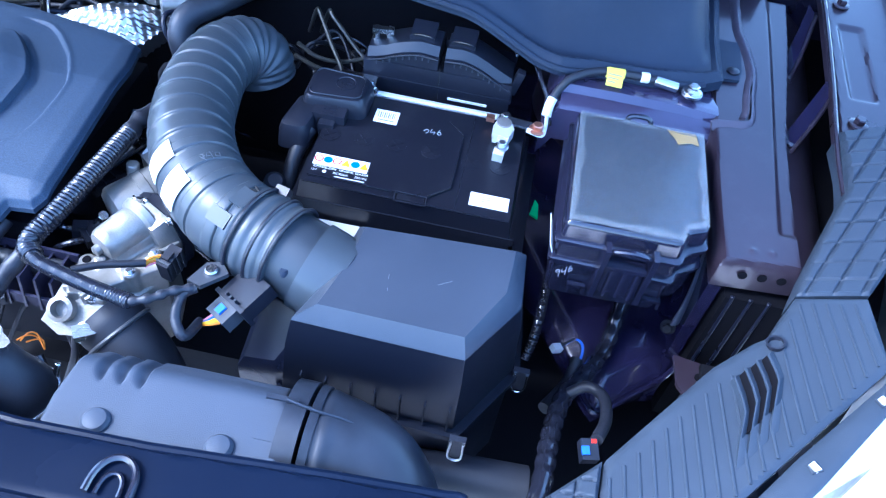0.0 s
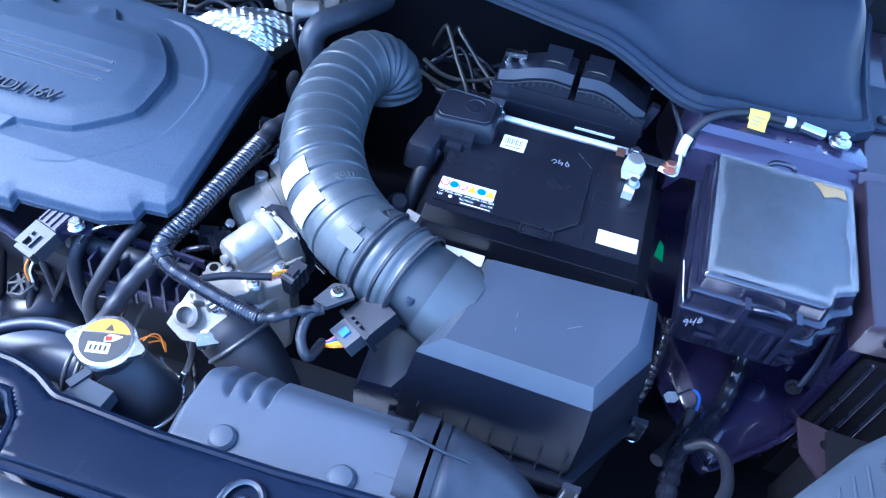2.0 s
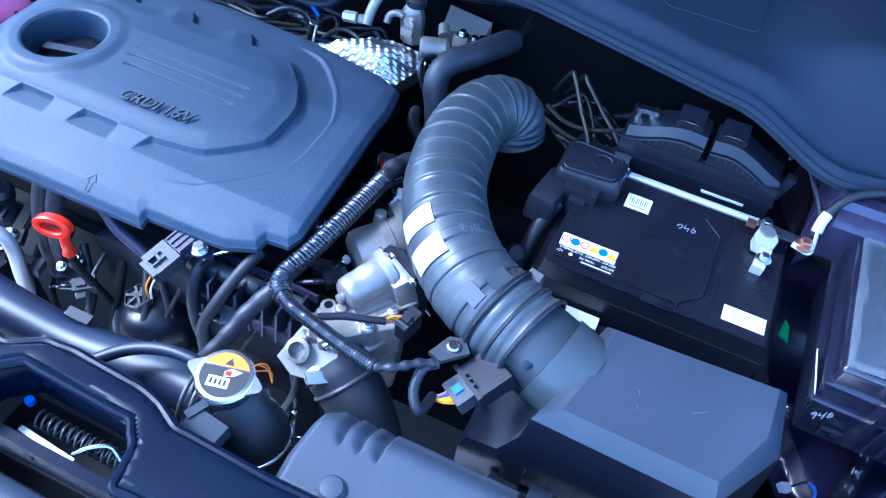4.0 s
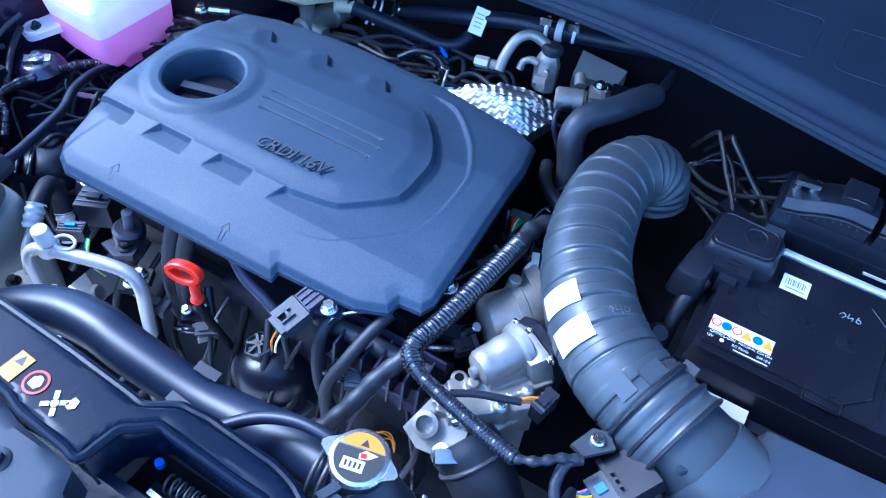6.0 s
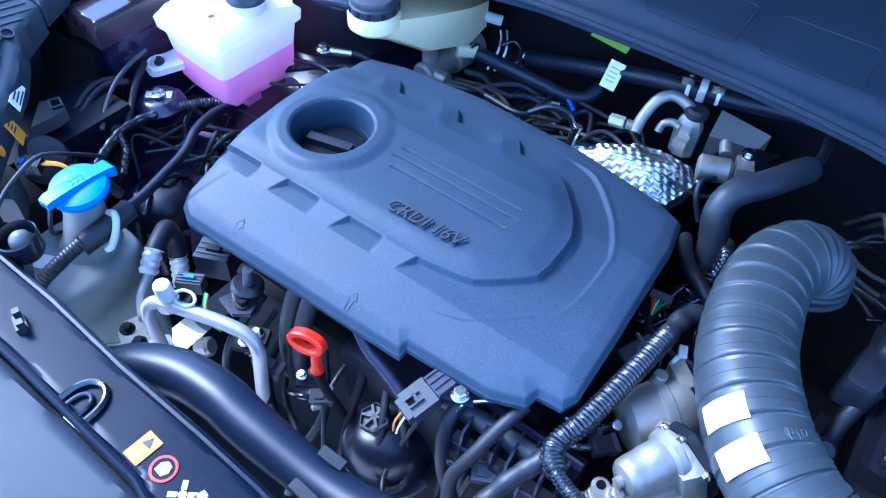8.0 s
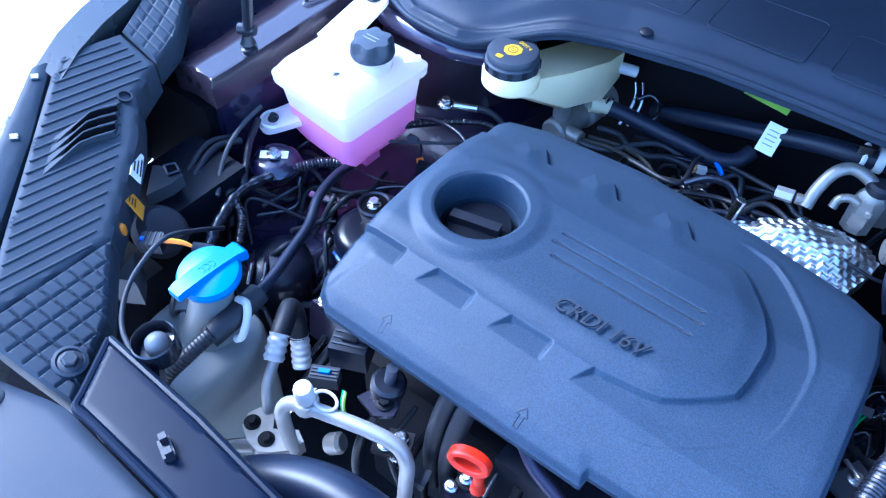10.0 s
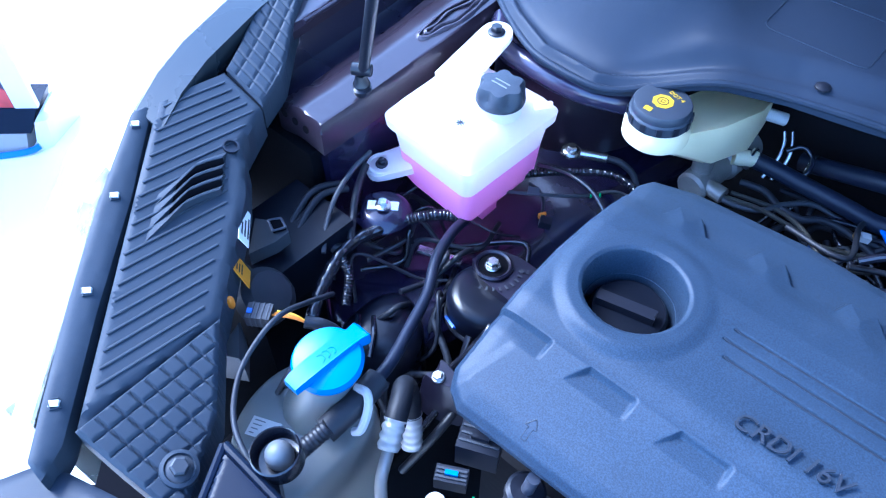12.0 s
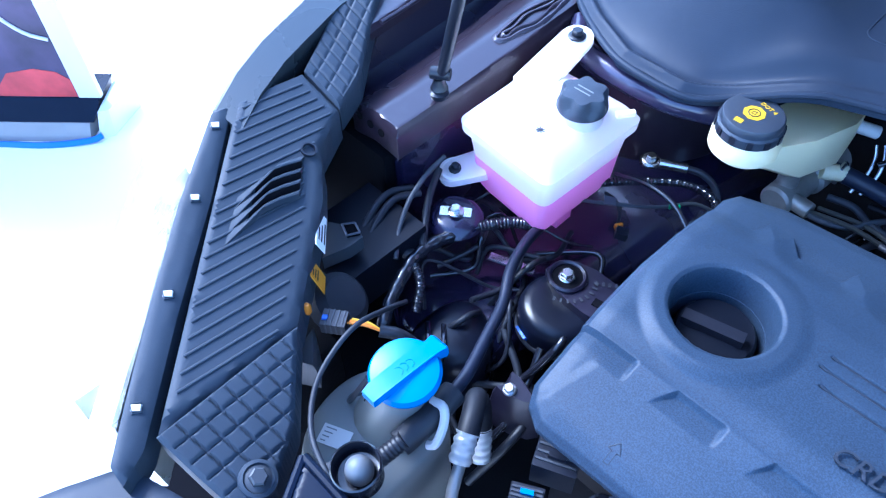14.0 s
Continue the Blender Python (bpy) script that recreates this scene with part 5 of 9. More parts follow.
# both halves are open to each other, so that daylight reaches down into the coolant
bmesh.ops.delete(shell, geom=[min(shell.faces, key=lambda f: f.calc_center_median().z)], context="FACES_ONLY")
bmesh.ops.delete(filled, geom=[max(filled.faces, key=lambda f: f.calc_center_median().z)], context="FACES_ONLY")
part("shell", shell, TANK, tank)
part("filled_part", filled, COOLANT, tank, "pink coolant showing through")
part("foot", box(-0.618, -0.592, -0.006, 0.020, 0.762, 0.785, 0.008, 4), COOLANT, tank)
part("foot", box(-0.596, -0.574, 0.010, 0.036, 0.762, 0.785, 0.008, 4), COOLANT, tank)
part("moulding_mark", join(*[block((0.010, 0.0012, 0.0008), (-0.608, 0.006, 0.8945), (0, 0, a), 0) for a in (0, 45, 90, 135)]), GREY, tank)
part("neck", lathe([(0.024, 0), (0.024, 0.016), (0.021, 0.018)], (-0.593, 0.054, 0.890), (0, 0, 1), 28), TANK, tank)
lobes = lambda r, z, k: [(-0.594 + r * (1 + k * math.cos(6 * a)) * math.cos(a), 0.055 + r * (1 + k * math.cos(6 * a)) * math.sin(a), z) for a in np.linspace(0, 2 * math.pi, 72, endpoint=False)]
tcap = part("cap", loft([lobes(r, z, k) for r, z, k in ((0.0265, 0.904, 0.0), (0.0275, 0.907, 0.01), (0.0265, 0.911, 0.04), (0.0250, 0.914, 0.11), (0.0240, 0.922, 0.12), (0.0215, 0.9255, 0.12), (0.010, 0.9265, 0.04))]), BOX, tank, "dark grey screw cap with lobed grip")
part("print_bar", join(*[box(-0.604, -0.584, 0.056 - 0.006 * k, 0.0575 - 0.006 * k, 0.9262, 0.9268, 0) for k in range(2)]), PRINT, tcap)
part("spout", rod((-0.568, 0.083, 0.891), (-0.556, 0.100, 0.891), 0.004), TANK, tank)


def ear(a, b, r, thick, mat, parent):
    """A flat lug from a to its rounded eye at b."""
    a, b = Vector(a), Vector(b)
    d = (b - a).normalized()
    n = Vector((0, 0, 1)) - d * d.z
    side = d.cross(n.normalized())
    eye = [b + (d * math.cos(t) + side * math.sin(t)) * r for t in np.linspace(math.pi / 2, -math.pi / 2, 9)]
    ring = [a + side * r * 1.15] + eye + [a - side * r * 1.15]
    n = n.normalized() * thick
    return part("lug", rounded(loft([ring, [p + n for p in ring]]), 0.0015), mat, parent)


ear((-0.668, 0.058, 0.884), (-0.674, 0.145, 0.900), 0.020, 0.007, TANK, tank)
bolt((-0.674, 0.145, 0.907), (0, 0, 1), 0.007, BLACK, tank)
ear((-0.672, -0.006, 0.806), (-0.695, -0.033, 0.796), 0.0195, 0.009, TANK, tank)
part("lug_rim", tube([(-0.695 + 0.0165 * math.cos(a), -0.033 + 0.0165 * math.sin(a), 0.8055) for a in np.linspace(radians(95), radians(365), 20)], 0.0022, 8, 0.003), TANK, tank)
bolt((-0.695, -0.033, 0.805), (0, 0, 1), 0.0055, BLACK, tank)
part("stud", rod((-0.695, -0.033, 0.805), (-0.695, -0.034, 0.815), 0.0032), BLACK, tank)

# ---- brake fluid reservoir ----
brk = thing("brake_fluid_reservoir", (-0.41, 0.18, 0.84), "cream brake fluid reservoir with a black yellow-printed cap", "brake reservoir")
part("neck", lathe([(0.030, 0), (0.036, 0.006), (0.036, 0.020), (0.032, 0.026)], (-0.451, 0.146, 0.876), (0, 0, 1), 36), CREAM, brk)
body = loft([[(x0, y, z1), (x1, y, z1), (x1, y, z0), (x1 - 0.012, y, z0 - 0.006), (x0 + 0.012, y, z0 - 0.006), (x0, y, z0)] for y, x0, x1, z0, z1 in
             ((0.122, -0.468, -0.432, 0.880, 0.893), (0.150, -0.472, -0.420, 0.866, 0.894), (0.200, -0.462, -0.398, 0.832, 0.886), (0.280, -0.452, -0.386, 0.806, 0.866), (0.335, -0.444, -0.392, 0.808, 0.850))])
part("body", rounded(body, 0.006), CREAM, brk)
part("nipple", rod((-0.400, 0.330, 0.826), (-0.372, 0.345, 0.820), 0.008), WHITE, brk)
part("outlet", rod((-0.395, 0.262, 0.802), (-0.372, 0.284, 0.796), 0.010), CREAM, brk)
bcap = part("cap", lathe([(0.0325, 0), (0.0335, 0.003), (0.0335, 0.012), (0.0315, 0.0145), (0.0315, 0.021), (0.030, 0.0235), (0.026, 0.0245)], (-0.452, 0.147, 0.900), (0, 0, 1), 44), BOX, brk, "black cap with yellow print")
part("octagon_mark", lathe([(0.0115, 0), (0.0115, 0.0006)], (-0.4515, 0.1455, 0.9243), (0, 0, 1), 8), YELLOW, bcap)
part("ring_mark", hoop((-0.4515, 0.1455, 0.9250), (0, 0, 1), 0.0060, 0.0006), INK, bcap)
part("ring_mark", hoop((-0.4515, 0.1455, 0.9250), (0, 0, 1), 0.0028, 0.0005), INK, bcap)
lettering("print", "DOT 4", 0.0070, (-0.4445, 0.1615, 0.9248), (0, 0, -16), YELLOW, bcap, 0.0003)
part("book_mark", box(-0.4615, -0.4530, 0.1225, 0.1290, 0.9244, 0.9250, 0), YELLOW, bcap)
for k in range(12):
    a = 2 * math.pi * k / 12
    part("grip_rib", block((0.003, 0.006, 0.009), (-0.452 + 0.0332 * math.cos(a), 0.147 + 0.0332 * math.sin(a), 0.908), (0, 0, math.degrees(a)), 0.0008), BLACK, bcap)
mc = thing("brake_master_cylinder", (-0.385, 0.20, 0.80), "cast alloy brake master cylinder below its reservoir", "brake cylinder")
part("barrel", lathe([(0.016, 0), (0.019, 0.004), (0.019, 0.06), (0.023, 0.064), (0.023, 0.12)], (-0.412, 0.200, 0.782), (0.1, 1, 0.0), 28), ALLOY, mc)
part("boss", rod((-0.400, 0.215, 0.786), (-0.374, 0.212, 0.786), 0.010), ALLOY, mc)
part("boss", rod((-0.412, 0.222, 0.78), (-0.414, 0.222, 0.826), 0.012), ALLOY, mc)

# ---- washer bottle ----
wash = thing("washer_bottle", (-0.52, -0.31, 0.50), "grey-white screenwash bottle with a bright blue flip cap", "washer bottle")
plan = ((-0.607, -0.315), (-0.577, -0.374), (-0.517, -0.396), (-0.475, -0.384), (-0.477, -0.310), (-0.480, -0.248), (-0.510, -0.234), (-0.598, -0.242))
bottle = loft([[(-0.535 + (x + 0.535) * g, -0.310 + (y + 0.310) * g, z) for x, y in plan] for g, z in ((1.0, 0.50), (1.0, 0.66), (1.0, 0.728), (1.0, 0.741), (0.97, 0.752), (0.88, 0.756), (0.40, 0.757))])
body = part("bottle", bottle, WASHER, wash)
softer = body.modifiers.new("softer", "SUBSURF")
softer.levels = softer.render_levels = 3
part("neck", loft([[(cx + r * math.cos(a), cy + r * math.sin(a), z) for a in np.linspace(0, 2 * math.pi, 28, endpoint=False)] for cx, cy, r, z in ((-0.540, -0.282, 0.042, 0.746), (-0.538, -0.281, 0.038, 0.754), (-0.532, -0.281, 0.030, 0.772), (-0.522, -0.283, 0.0255, 0.798), (-0.515, -0.281, 0.0225, 0.825), (-0.512, -0.279, 0.0215, 0.852))]), WASHER, wash)
wcap = part("cap", lathe([(0.027, 0), (0.0315, 0.003), (0.0325, 0.008), (0.030, 0.0125), (0.020, 0.0155), (0.008, 0.0165)], (-0.514, -0.276, 0.850), (0.06, -0.1, 1), 44), CYAN, wash, "bright blue cap")
part("grip", rounded(loft([[(-0.5125 + 0.004 * t - w, -0.2765 + t * 0.082, z0), (-0.5125 + 0.004 * t + w, -0.2765 + t * 0.082, z0), (-0.5125 + 0.004 * t + w * 0.9, -0.2765 + t * 0.082, z1), (-0.5125 + 0.004 * t - w * 0.9, -0.2765 + t * 0.082, z1)]
                           for t, w, z0, z1 in ((-0.50, 0.0080, 0.858, 0.8660), (-0.42, 0.0092, 0.860, 0.8685), (-0.2, 0.0098, 0.862, 0.8698), (0.15, 0.0098, 0.860, 0.8698), (0.36, 0.0092, 0.857, 0.8680), (0.46, 0.0105, 0.855, 0.8675), (0.50, 0.0090, 0.855, 0.8640))]), 0.0022, 3), CYAN, wcap)
part("spray_mark", join(*[tube([(-0.5125 + 0.0042 * math.cos(a) + ox, -0.279 + 0.0045 * math.sin(a) + oy, 0.8700) for a in np.linspace(0, math.pi, 6)], 0.0004, 5, 0.002) for ox, oy in ((0, 0), (0, -0.006), (0.001, 0.006))]), CYAN, wcap)
part("strap", tube([(-0.536, -0.300, 0.850), (-0.556, -0.306, 0.800), (-0.570, -0.305, 0.770), (-0.578, -0.294, 0.756), (-0.566, -0.286, 0.757), (-0.556, -0.294, 0.775)], 0.0028, 8, 0.004), BLACK, wash)
lab = part("code_label", turned(box(-0.015, 0.015, -0.010, 0.010, 0, 0.0006, 0), pose(-0.555, -0.337, 0.7600, 0, 0, 24)), WHITE, wash, "white paper code label")
for k in range(4):
    part("print_bar", turned(box(-0.012, -0.001 - 0.002 * k, 0.006 - 0.0045 * k, 0.0072 - 0.0045 * k, 0.0006, 0.0008, 0), pose(-0.555, -0.337, 0.7600, 0, 0, 24)), PRINT, lab)
wh = thing("washer_hose_clip", (-0.475, -0.275, 0.80), "white plastic hose clip on the washer bottle", "clip")
part("clip", tube([(-0.490, -0.268, 0.826), (-0.476, -0.268, 0.832), (-0.468, -0.276, 0.822), (-0.466, -0.288, 0.806), (-0.472, -0.292, 0.800)], 0.0042, 10, 0.003), WHITE, wh)

hose("overflow_hose", [(-0.583, -0.008, 0.772), (-0.570, -0.050, 0.790), (-0.552, -0.095, 0.800), (-0.527, -0.135, 0.803), (-0.508, -0.180, 0.810), (-0.490, -0.225, 0.818), (-0.484, -0.255, 0.821)], 0.0062, HOSE, "thin black overflow hose from the coolant tank")
hose("hose_sleeve", [(-0.486, -0.245, 0.818), (-0.484, -0.275, 0.816), (-0.487, -0.312, 0.810)], 0.0125, RUBBER, "thick matte foam sleeve round the overflow hose", "hose")
hose("convoluted_hose", [(-0.484, -0.308, 0.818), (-0.492, -0.338, 0.803), (-0.503, -0.366, 0.780), (-0.508, -0.385, 0.74)], ribbed(0.0082, 0.0042, 0.0004), LOOM, "black convoluted sleeve below the washer cap", "hose", 14, 0.0011)
hose("bonnet_cable", [(-0.470, -0.388, 0.868), (-0.520, -0.372, 0.862), (-0.552, -0.345, 0.862), (-0.566, -0.315, 0.868), (-0.572, -0.280, 0.872), (-0.585, -0.24, 0.84), (-0.60, -0.20, 0.80)], 0.0026, RUBBER, "thin black bonnet release cable", "cable", 8)
stop = thing("bonnet_stop", (-0.463, -0.371, 0.84), "black bonnet stop cup with a pale domed rubber buffer", "bonnet stop")
part("cup", lathe([(0.015, 0), (0.0185, 0.006), (0.0198, 0.028), (0.0185, 0.029), (0.0165, 0.012), (0.004, 0.010)], (-0.4645, -0.3665, 0.866), (0, -0.1, 1), 36), CONDUIT, stop)
part("buffer", lathe([(0.0105, 0), (0.0115, 0.006), (0.0098, 0.013), (0.005, 0.018), (0.002, 0.019)], (-0.4645, -0.3665, 0.877), (0, -0.1, 1), 28), BUFFER, stop, "pale grey rubber buffer")
part("bracket", block((0.05, 0.025, 0.03), (-0.470, -0.385, 0.850), (0, 0, -30), 0.003), BLACK, stop)

# ---- air conditioning pipes ----
ac = thing("air_conditioning_pipes", (-0.38, -0.30, 0.72), "bright aluminium air conditioning pipes with crimped hose and white cap", "pipes")
part("service_pipe", tube([(-0.386, -0.314, 0.700), (-0.387, -0.314, 0.772), (-0.384, -0.307, 0.788), (-0.368, -0.300, 0.792), (-0.335, -0.289, 0.792), (-0.300, -0.278, 0.790), (-0.274, -0.272, 0.784), (-0.261, -0.274, 0.768), (-0.258, -0.280, 0.735), (-0.258, -0.285, 0.690)], 0.0076, 18, 0.004), PIPE, ac)
part("thin_pipe", tube([(-0.460, -0.262, 0.742), (-0.455, -0.272, 0.738), (-0.446, -0.289, 0.730), (-0.436, -0.300, 0.716), (-0.432, -0.304, 0.70)], 0.0062, 16, 0.004), PIPE, ac)
# both crimps use paler ZINC than the alloy: the light on them is colour
part("crimp", tube([(-0.470, -0.243, 0.756), (-0.465, -0.254, 0.749), (-0.459, -0.266, 0.740)], ribbed(0.0112, 0.0085, 0.0008), 20, 0.0012), ZINC, ac)
part("rubber_hose", tube([(-0.468, -0.247, 0.753), (-0.480, -0.226, 0.755), (-0.492, -0.208, 0.748), (-0.490, -0.204, 0.726), (-0.481, -0.212, 0.705)], 0.0115, 18, 0.003), RUBBER, ac, "black rubber hose")
part("crimp", tube([(-0.482, -0.211, 0.707), (-0.476, -0.217, 0.692), (-0.468, -0.226, 0.672)], ribbed(0.0112, 0.0085, 0.0008), 20, 0.0012), ZINC, ac)
part("flange_block", prism([(-0.448, -0.318), (-0.442, -0.332), (-0.426, -0.340), (-0.408, -0.342), (-0.396, -0.334), (-0.380, -0.318), (-0.378, -0.304), (-0.392, -0.298), (-0.402, -0.306), (-0.414, -0.314), (-0.428, -0.296), (-0.440, -0.298)], 0.690, 0.712, 0.003), ALLOY, ac)
part("flange_tail", tube([(-0.420, -0.338, 0.703), (-0.436, -0.352, 0.703), (-0.446, -0.366, 0.698)], 0.008, 12, 0.004, 0.5), ALLOY, ac)
bolt((-0.436, -0.323, 0.712), (0, 0, 1), 0.006, DEEP, ac)
bolt((-0.410, -0.327, 0.712), (0, 0, 1), 0.006, DEEP, ac)
part("lower_joint", lathe([(0.010, 0), (0.012, 0.004), (0.012, 0.016), (0.009, 0.020)], (-0.366, -0.284, 0.690), (0.5, 0.3, 0.3), 20), ALLOY, ac)
accap = part("valve_cap", lathe([(0.0080, 0), (0.0094, 0.002), (0.0096, 0.020), (0.0085, 0.024), (0.005, 0.0255)], (-0.368, -0.296, 0.799), (0, -0.05, 1), 24), WHITE, ac, "white plastic valve cap")
part("strap_ring", tube([(-0.368 + 0.016 + 0.013 * math.cos(a), -0.286 + 0.009 * math.sin(a), 0.801) for a in np.linspace(math.pi, 3 * math.pi, 16)], 0.0018, 8, 0.003), WHITE, accap)
part("valve_seat", rod((-0.368, -0.297, 0.785), (-0.368, -0.296, 0.800), 0.0125), PIPE, ac)

inj = thing("solenoid_valve", (-0.325, -0.235, 0.74), "grey metal solenoid valve with its bolt", "valve")
part("barrel", lathe([(0.014, 0), (0.016, 0.01), (0.016, 0.028), (0.013, 0.030), (0.013, 0.040), (0.006, 0.042), (0.006, 0.068)], (-0.330, -0.228, 0.742), (0.1, 0.1, 1), 24), PLUG_GREY, inj)
part("plate", prism([(-0.345, -0.252), (-0.318, -0.258), (-0.302, -0.246), (-0.306, -0.232), (-0.335, -0.226)], 0.766, 0.772, 0.002), MOUNT, inj)
bolt((-0.318, -0.241, 0.772), (0, 0, 1), 0.0062, DEEP, inj)
part("cap_ring", lathe([(0.0175, 0), (0.0185, 0.003), (0.0185, 0.012), (0.015, 0.015)], (-0.3275, -0.2255, 0.771), (0.1, 0.1, 1), 28), BLACK, inj)
for at, size, mat, turn in (((-0.386, -0.216, 0.775), (0.040, 0.030, 0.035), BLACK, 25), ((-0.386, -0.256, 0.770), (0.030, 0.016, 0.018), BLACK, 30)):
    c = thing("wiring_plug", at, "black wiring plug beside the engine", "wiring plug", "engine wiring plugs")
    part("body", block(size, at, (0, 0, turn), 0.005, 3), mat, c)
    for k in range(3):
        part("rib", block((size[0] * 0.92, 0.0022, 0.003), (at[0] - 0.5 * size[1] * (0.5 * k - 0.5) * math.sin(radians(turn)), at[1] + 0.5 * size[1] * (0.5 * k - 0.5) * math.cos(radians(turn)), at[2] + size[2] / 2), (0, 0, turn), 0.0006), GREY, c)
    part("latch", block((size[0] * 0.4, size[1] * 0.28, 0.005), (at[0], at[1], at[2] + size[2] / 2 + 0.002), (0, 0, turn), 0.001), CYAN if size[0] < 0.035 else mat, c)
for k, m in enumerate((GREEN, WHITE, LIME)):
    single("sensor_wire", tube([(-0.358 + 0.002 * k, -0.258, 0.778), (-0.352 + 0.002 * k, -0.268, 0.770), (-0.345 + 0.002 * k, -0.272, 0.750), (-0.338 + 0.002 * k, -0.268, 0.735)], 0.0011, 6, 0.003), m, "thin coloured sensor wire by the valve", "wire", "sensor wires")

# ---- charge air and coolant hoses along the front ----
rh = thing("radiator_hose", (-0.15, -0.348, 0.77), "thick glossy black radiator hose", "hose")
part("tube", tube([(-0.42, -0.412, 0.735), (-0.376, -0.390, 0.762), (-0.332, -0.364, 0.784), (-0.286, -0.348, 0.796), (-0.235, -0.344, 0.801), (-0.190, -0.347, 0.800), (-0.100, -0.349, 0.800), (-0.040, -0.346, 0.804), (0.010, -0.342, 0.812), (0.045, -0.345, 0.818), (0.075, -0.350, 0.822)],
     lambda s, w: 0.0245 - 0.003 * math.exp(-((s - 0.34) / 0.06) ** 2), 28, 0.005), RADIATOR_HOSE, rh)
hose("overflow_tube", [(-0.055, -0.395, 0.838), (-0.035, -0.372, 0.850), (-0.010, -0.354, 0.860), (0.020, -0.344, 0.867), (0.050, -0.342, 0.869), (0.066, -0.344, 0.866)], 0.0058, HOSE, "thin dark overflow tube to the radiator cap")
rc = thing("radiator_filler", (0.09, -0.355, 0.80), "metal radiator cap with orange warning print on a black neck", "radiator cap")
part("neck", lathe([(0.024, 0), (0.024, 0.03), (0.021, 0.032), (0.021, 0.046)], (0.088, -0.350, 0.824), (0, 0.02, 1), 32), RUBBER, rc)
pitch = pose(0.085, -0.347, 0.876, 4, 2, 14) @ Matrix.Scale(0.87, 4)
part("outlet", tube([(0.086, -0.350, 0.850), (0.100, -0.352, 0.838), (0.110, -0.355, 0.815), (0.114, -0.357, 0.78), (0.116, -0.358, 0.73)], lambda s, w: 0.026 + 0.006 * min(max((s - 0.02) / 0.02, 0), 1), 32, 0.004), RUBBER, rc, "black rubber outlet hose")
part("wire_clamp", hoop((0.111, -0.3555, 0.808), (0.18, -0.06, -1), 0.0335, 0.0017), STEEL, rc)
part("clamp_tab", tube([(0.141, -0.347, 0.812), (0.152, -0.342, 0.818), (0.158, -0.345, 0.816), (0.144, -0.352, 0.811)], 0.0015, 6, 0.003), STEEL, rc)
part("clamp_tab", rod((0.133, -0.334, 0.812), (0.136, -0.326, 0.826), 0.0028), STEEL, rc)
for dx in (0.0, 0.010):
    part("hose_band", tube([Vector((0.048 + dx, -0.352, 0.819)) + (Vector((-0.1, 1, 0)) * math.cos(a) + Vector((0, 0, 1)) * math.sin(a)) * 0.0285 for a in np.linspace(0, 2 * math.pi, 26)], 0.0022, 8, 0.004), GREY, rh)
capd = part("cap", turned(lathe([(0.0265, 0), (0.0290, 0.002), (0.0290, 0.007), (0.0270, 0.0095), (0.024, 0.0100)], (0, 0, -0.004), (0, 0, 1), 44), pitch), STEEL, rc, "pressed metal cap")
for s in (-1, 1):
    part("cap_ear", turned(rounded(loft([[(s * 0.024, -0.013, z), (s * 0.031, -0.008, z), (s * 0.0375, -0.004, z), (s * 0.039, 0.001, z), (s * 0.0355, 0.005, z), (s * 0.024, 0.013, z)] for z in (-0.002, 0.004)]), 0.002), pitch @ pose(0, 0, 0, 0, 0, -8)), STEEL, capd)
half = [(0.0235 * math.cos(a), 0.0235 * math.sin(a)) for a in np.linspace(radians(22), radians(158), 18)]
part("orange_print", turned(prism(half, 0.0060, 0.0064, 0), pitch), ORANGE, capd)
half = [(0.0235 * math.cos(a), 0.0235 * math.sin(a)) for a in np.linspace(radians(162), radians(378), 26)]
part("black_print", turned(prism(half, 0.0060, 0.0064, 0), pitch), INK, capd)
part("symbol", turned(prism([(-0.003, 0.0105), (0.006, 0.0105), (0.0015, 0.018)], 0.0064, 0.0066, 0), pitch), INK, capd)
plate = part("symbol_plate", turned(box(-0.014, 0.007, -0.014, -0.003, 0.0064, 0.0066, 0), pitch), LABEL, capd)
for k in range(4):
    part("symbol", turned(box(-0.0115 + 0.0045 * k, -0.0090 + 0.0045 * k, -0.0115, -0.0055, 0.0066, 0.0068, 0), pitch), INK, plate)
part("symbol", turned(prism([(0.0, -0.002), (0.009, 0.0), (0.016, 0.0055), (0.004, 0.007), (-0.001, 0.003)], 0.0064, 0.0066, 0), pitch), LABEL, capd)
part("symbol", turned(prism([(0.001, -0.001), (0.007, 0.0), (0.006, 0.005), (0.000, 0.004)], 0.0066, 0.0068, 0), pitch), RED, capd)
part("bracket", prism([(0.068, -0.400), (0.105, -0.402), (0.108, -0.378), (0.078, -0.374)], 0.846, 0.862, 0.003), PANEL, rc)
part("bracket_arm", block((0.008, 0.03, 0.004), (0.078, -0.372, 0.862), (0, 0, -25), 0.001), PANEL, rc)

# ---- manifold, filter, dipstick at the engine's front ----
man = thing("intake_manifold", (-0.05, -0.20, 0.66), "black plastic intake manifold with webs and a fuel rail", "manifold")
part("plenum", box(-0.20, 0.075, -0.215, -0.165, 0.66, 0.765, 0.010), BLACK, man)
for k in range(8):
    part("web", block((0.0025, 0.050, 0.040), (-0.048 + 0.0165 * k, -0.213, 0.778), (-12, 0, 8), 0.0006), GASKET, man)
part("web_rail", block((0.13, 0.003, 0.016), (0.010, -0.236, 0.772), (0, 2, 0), 0.0006), GASKET, man)
part("web_rail", block((0.13, 0.003, 0.012), (0.012, -0.190, 0.795), (0, 2, 0), 0.0006), GASKET, man)
part("fuel_rail", rod((-0.070, -0.207, 0.790), (0.066, -0.203, 0.785), 0.0105), GREY, man)
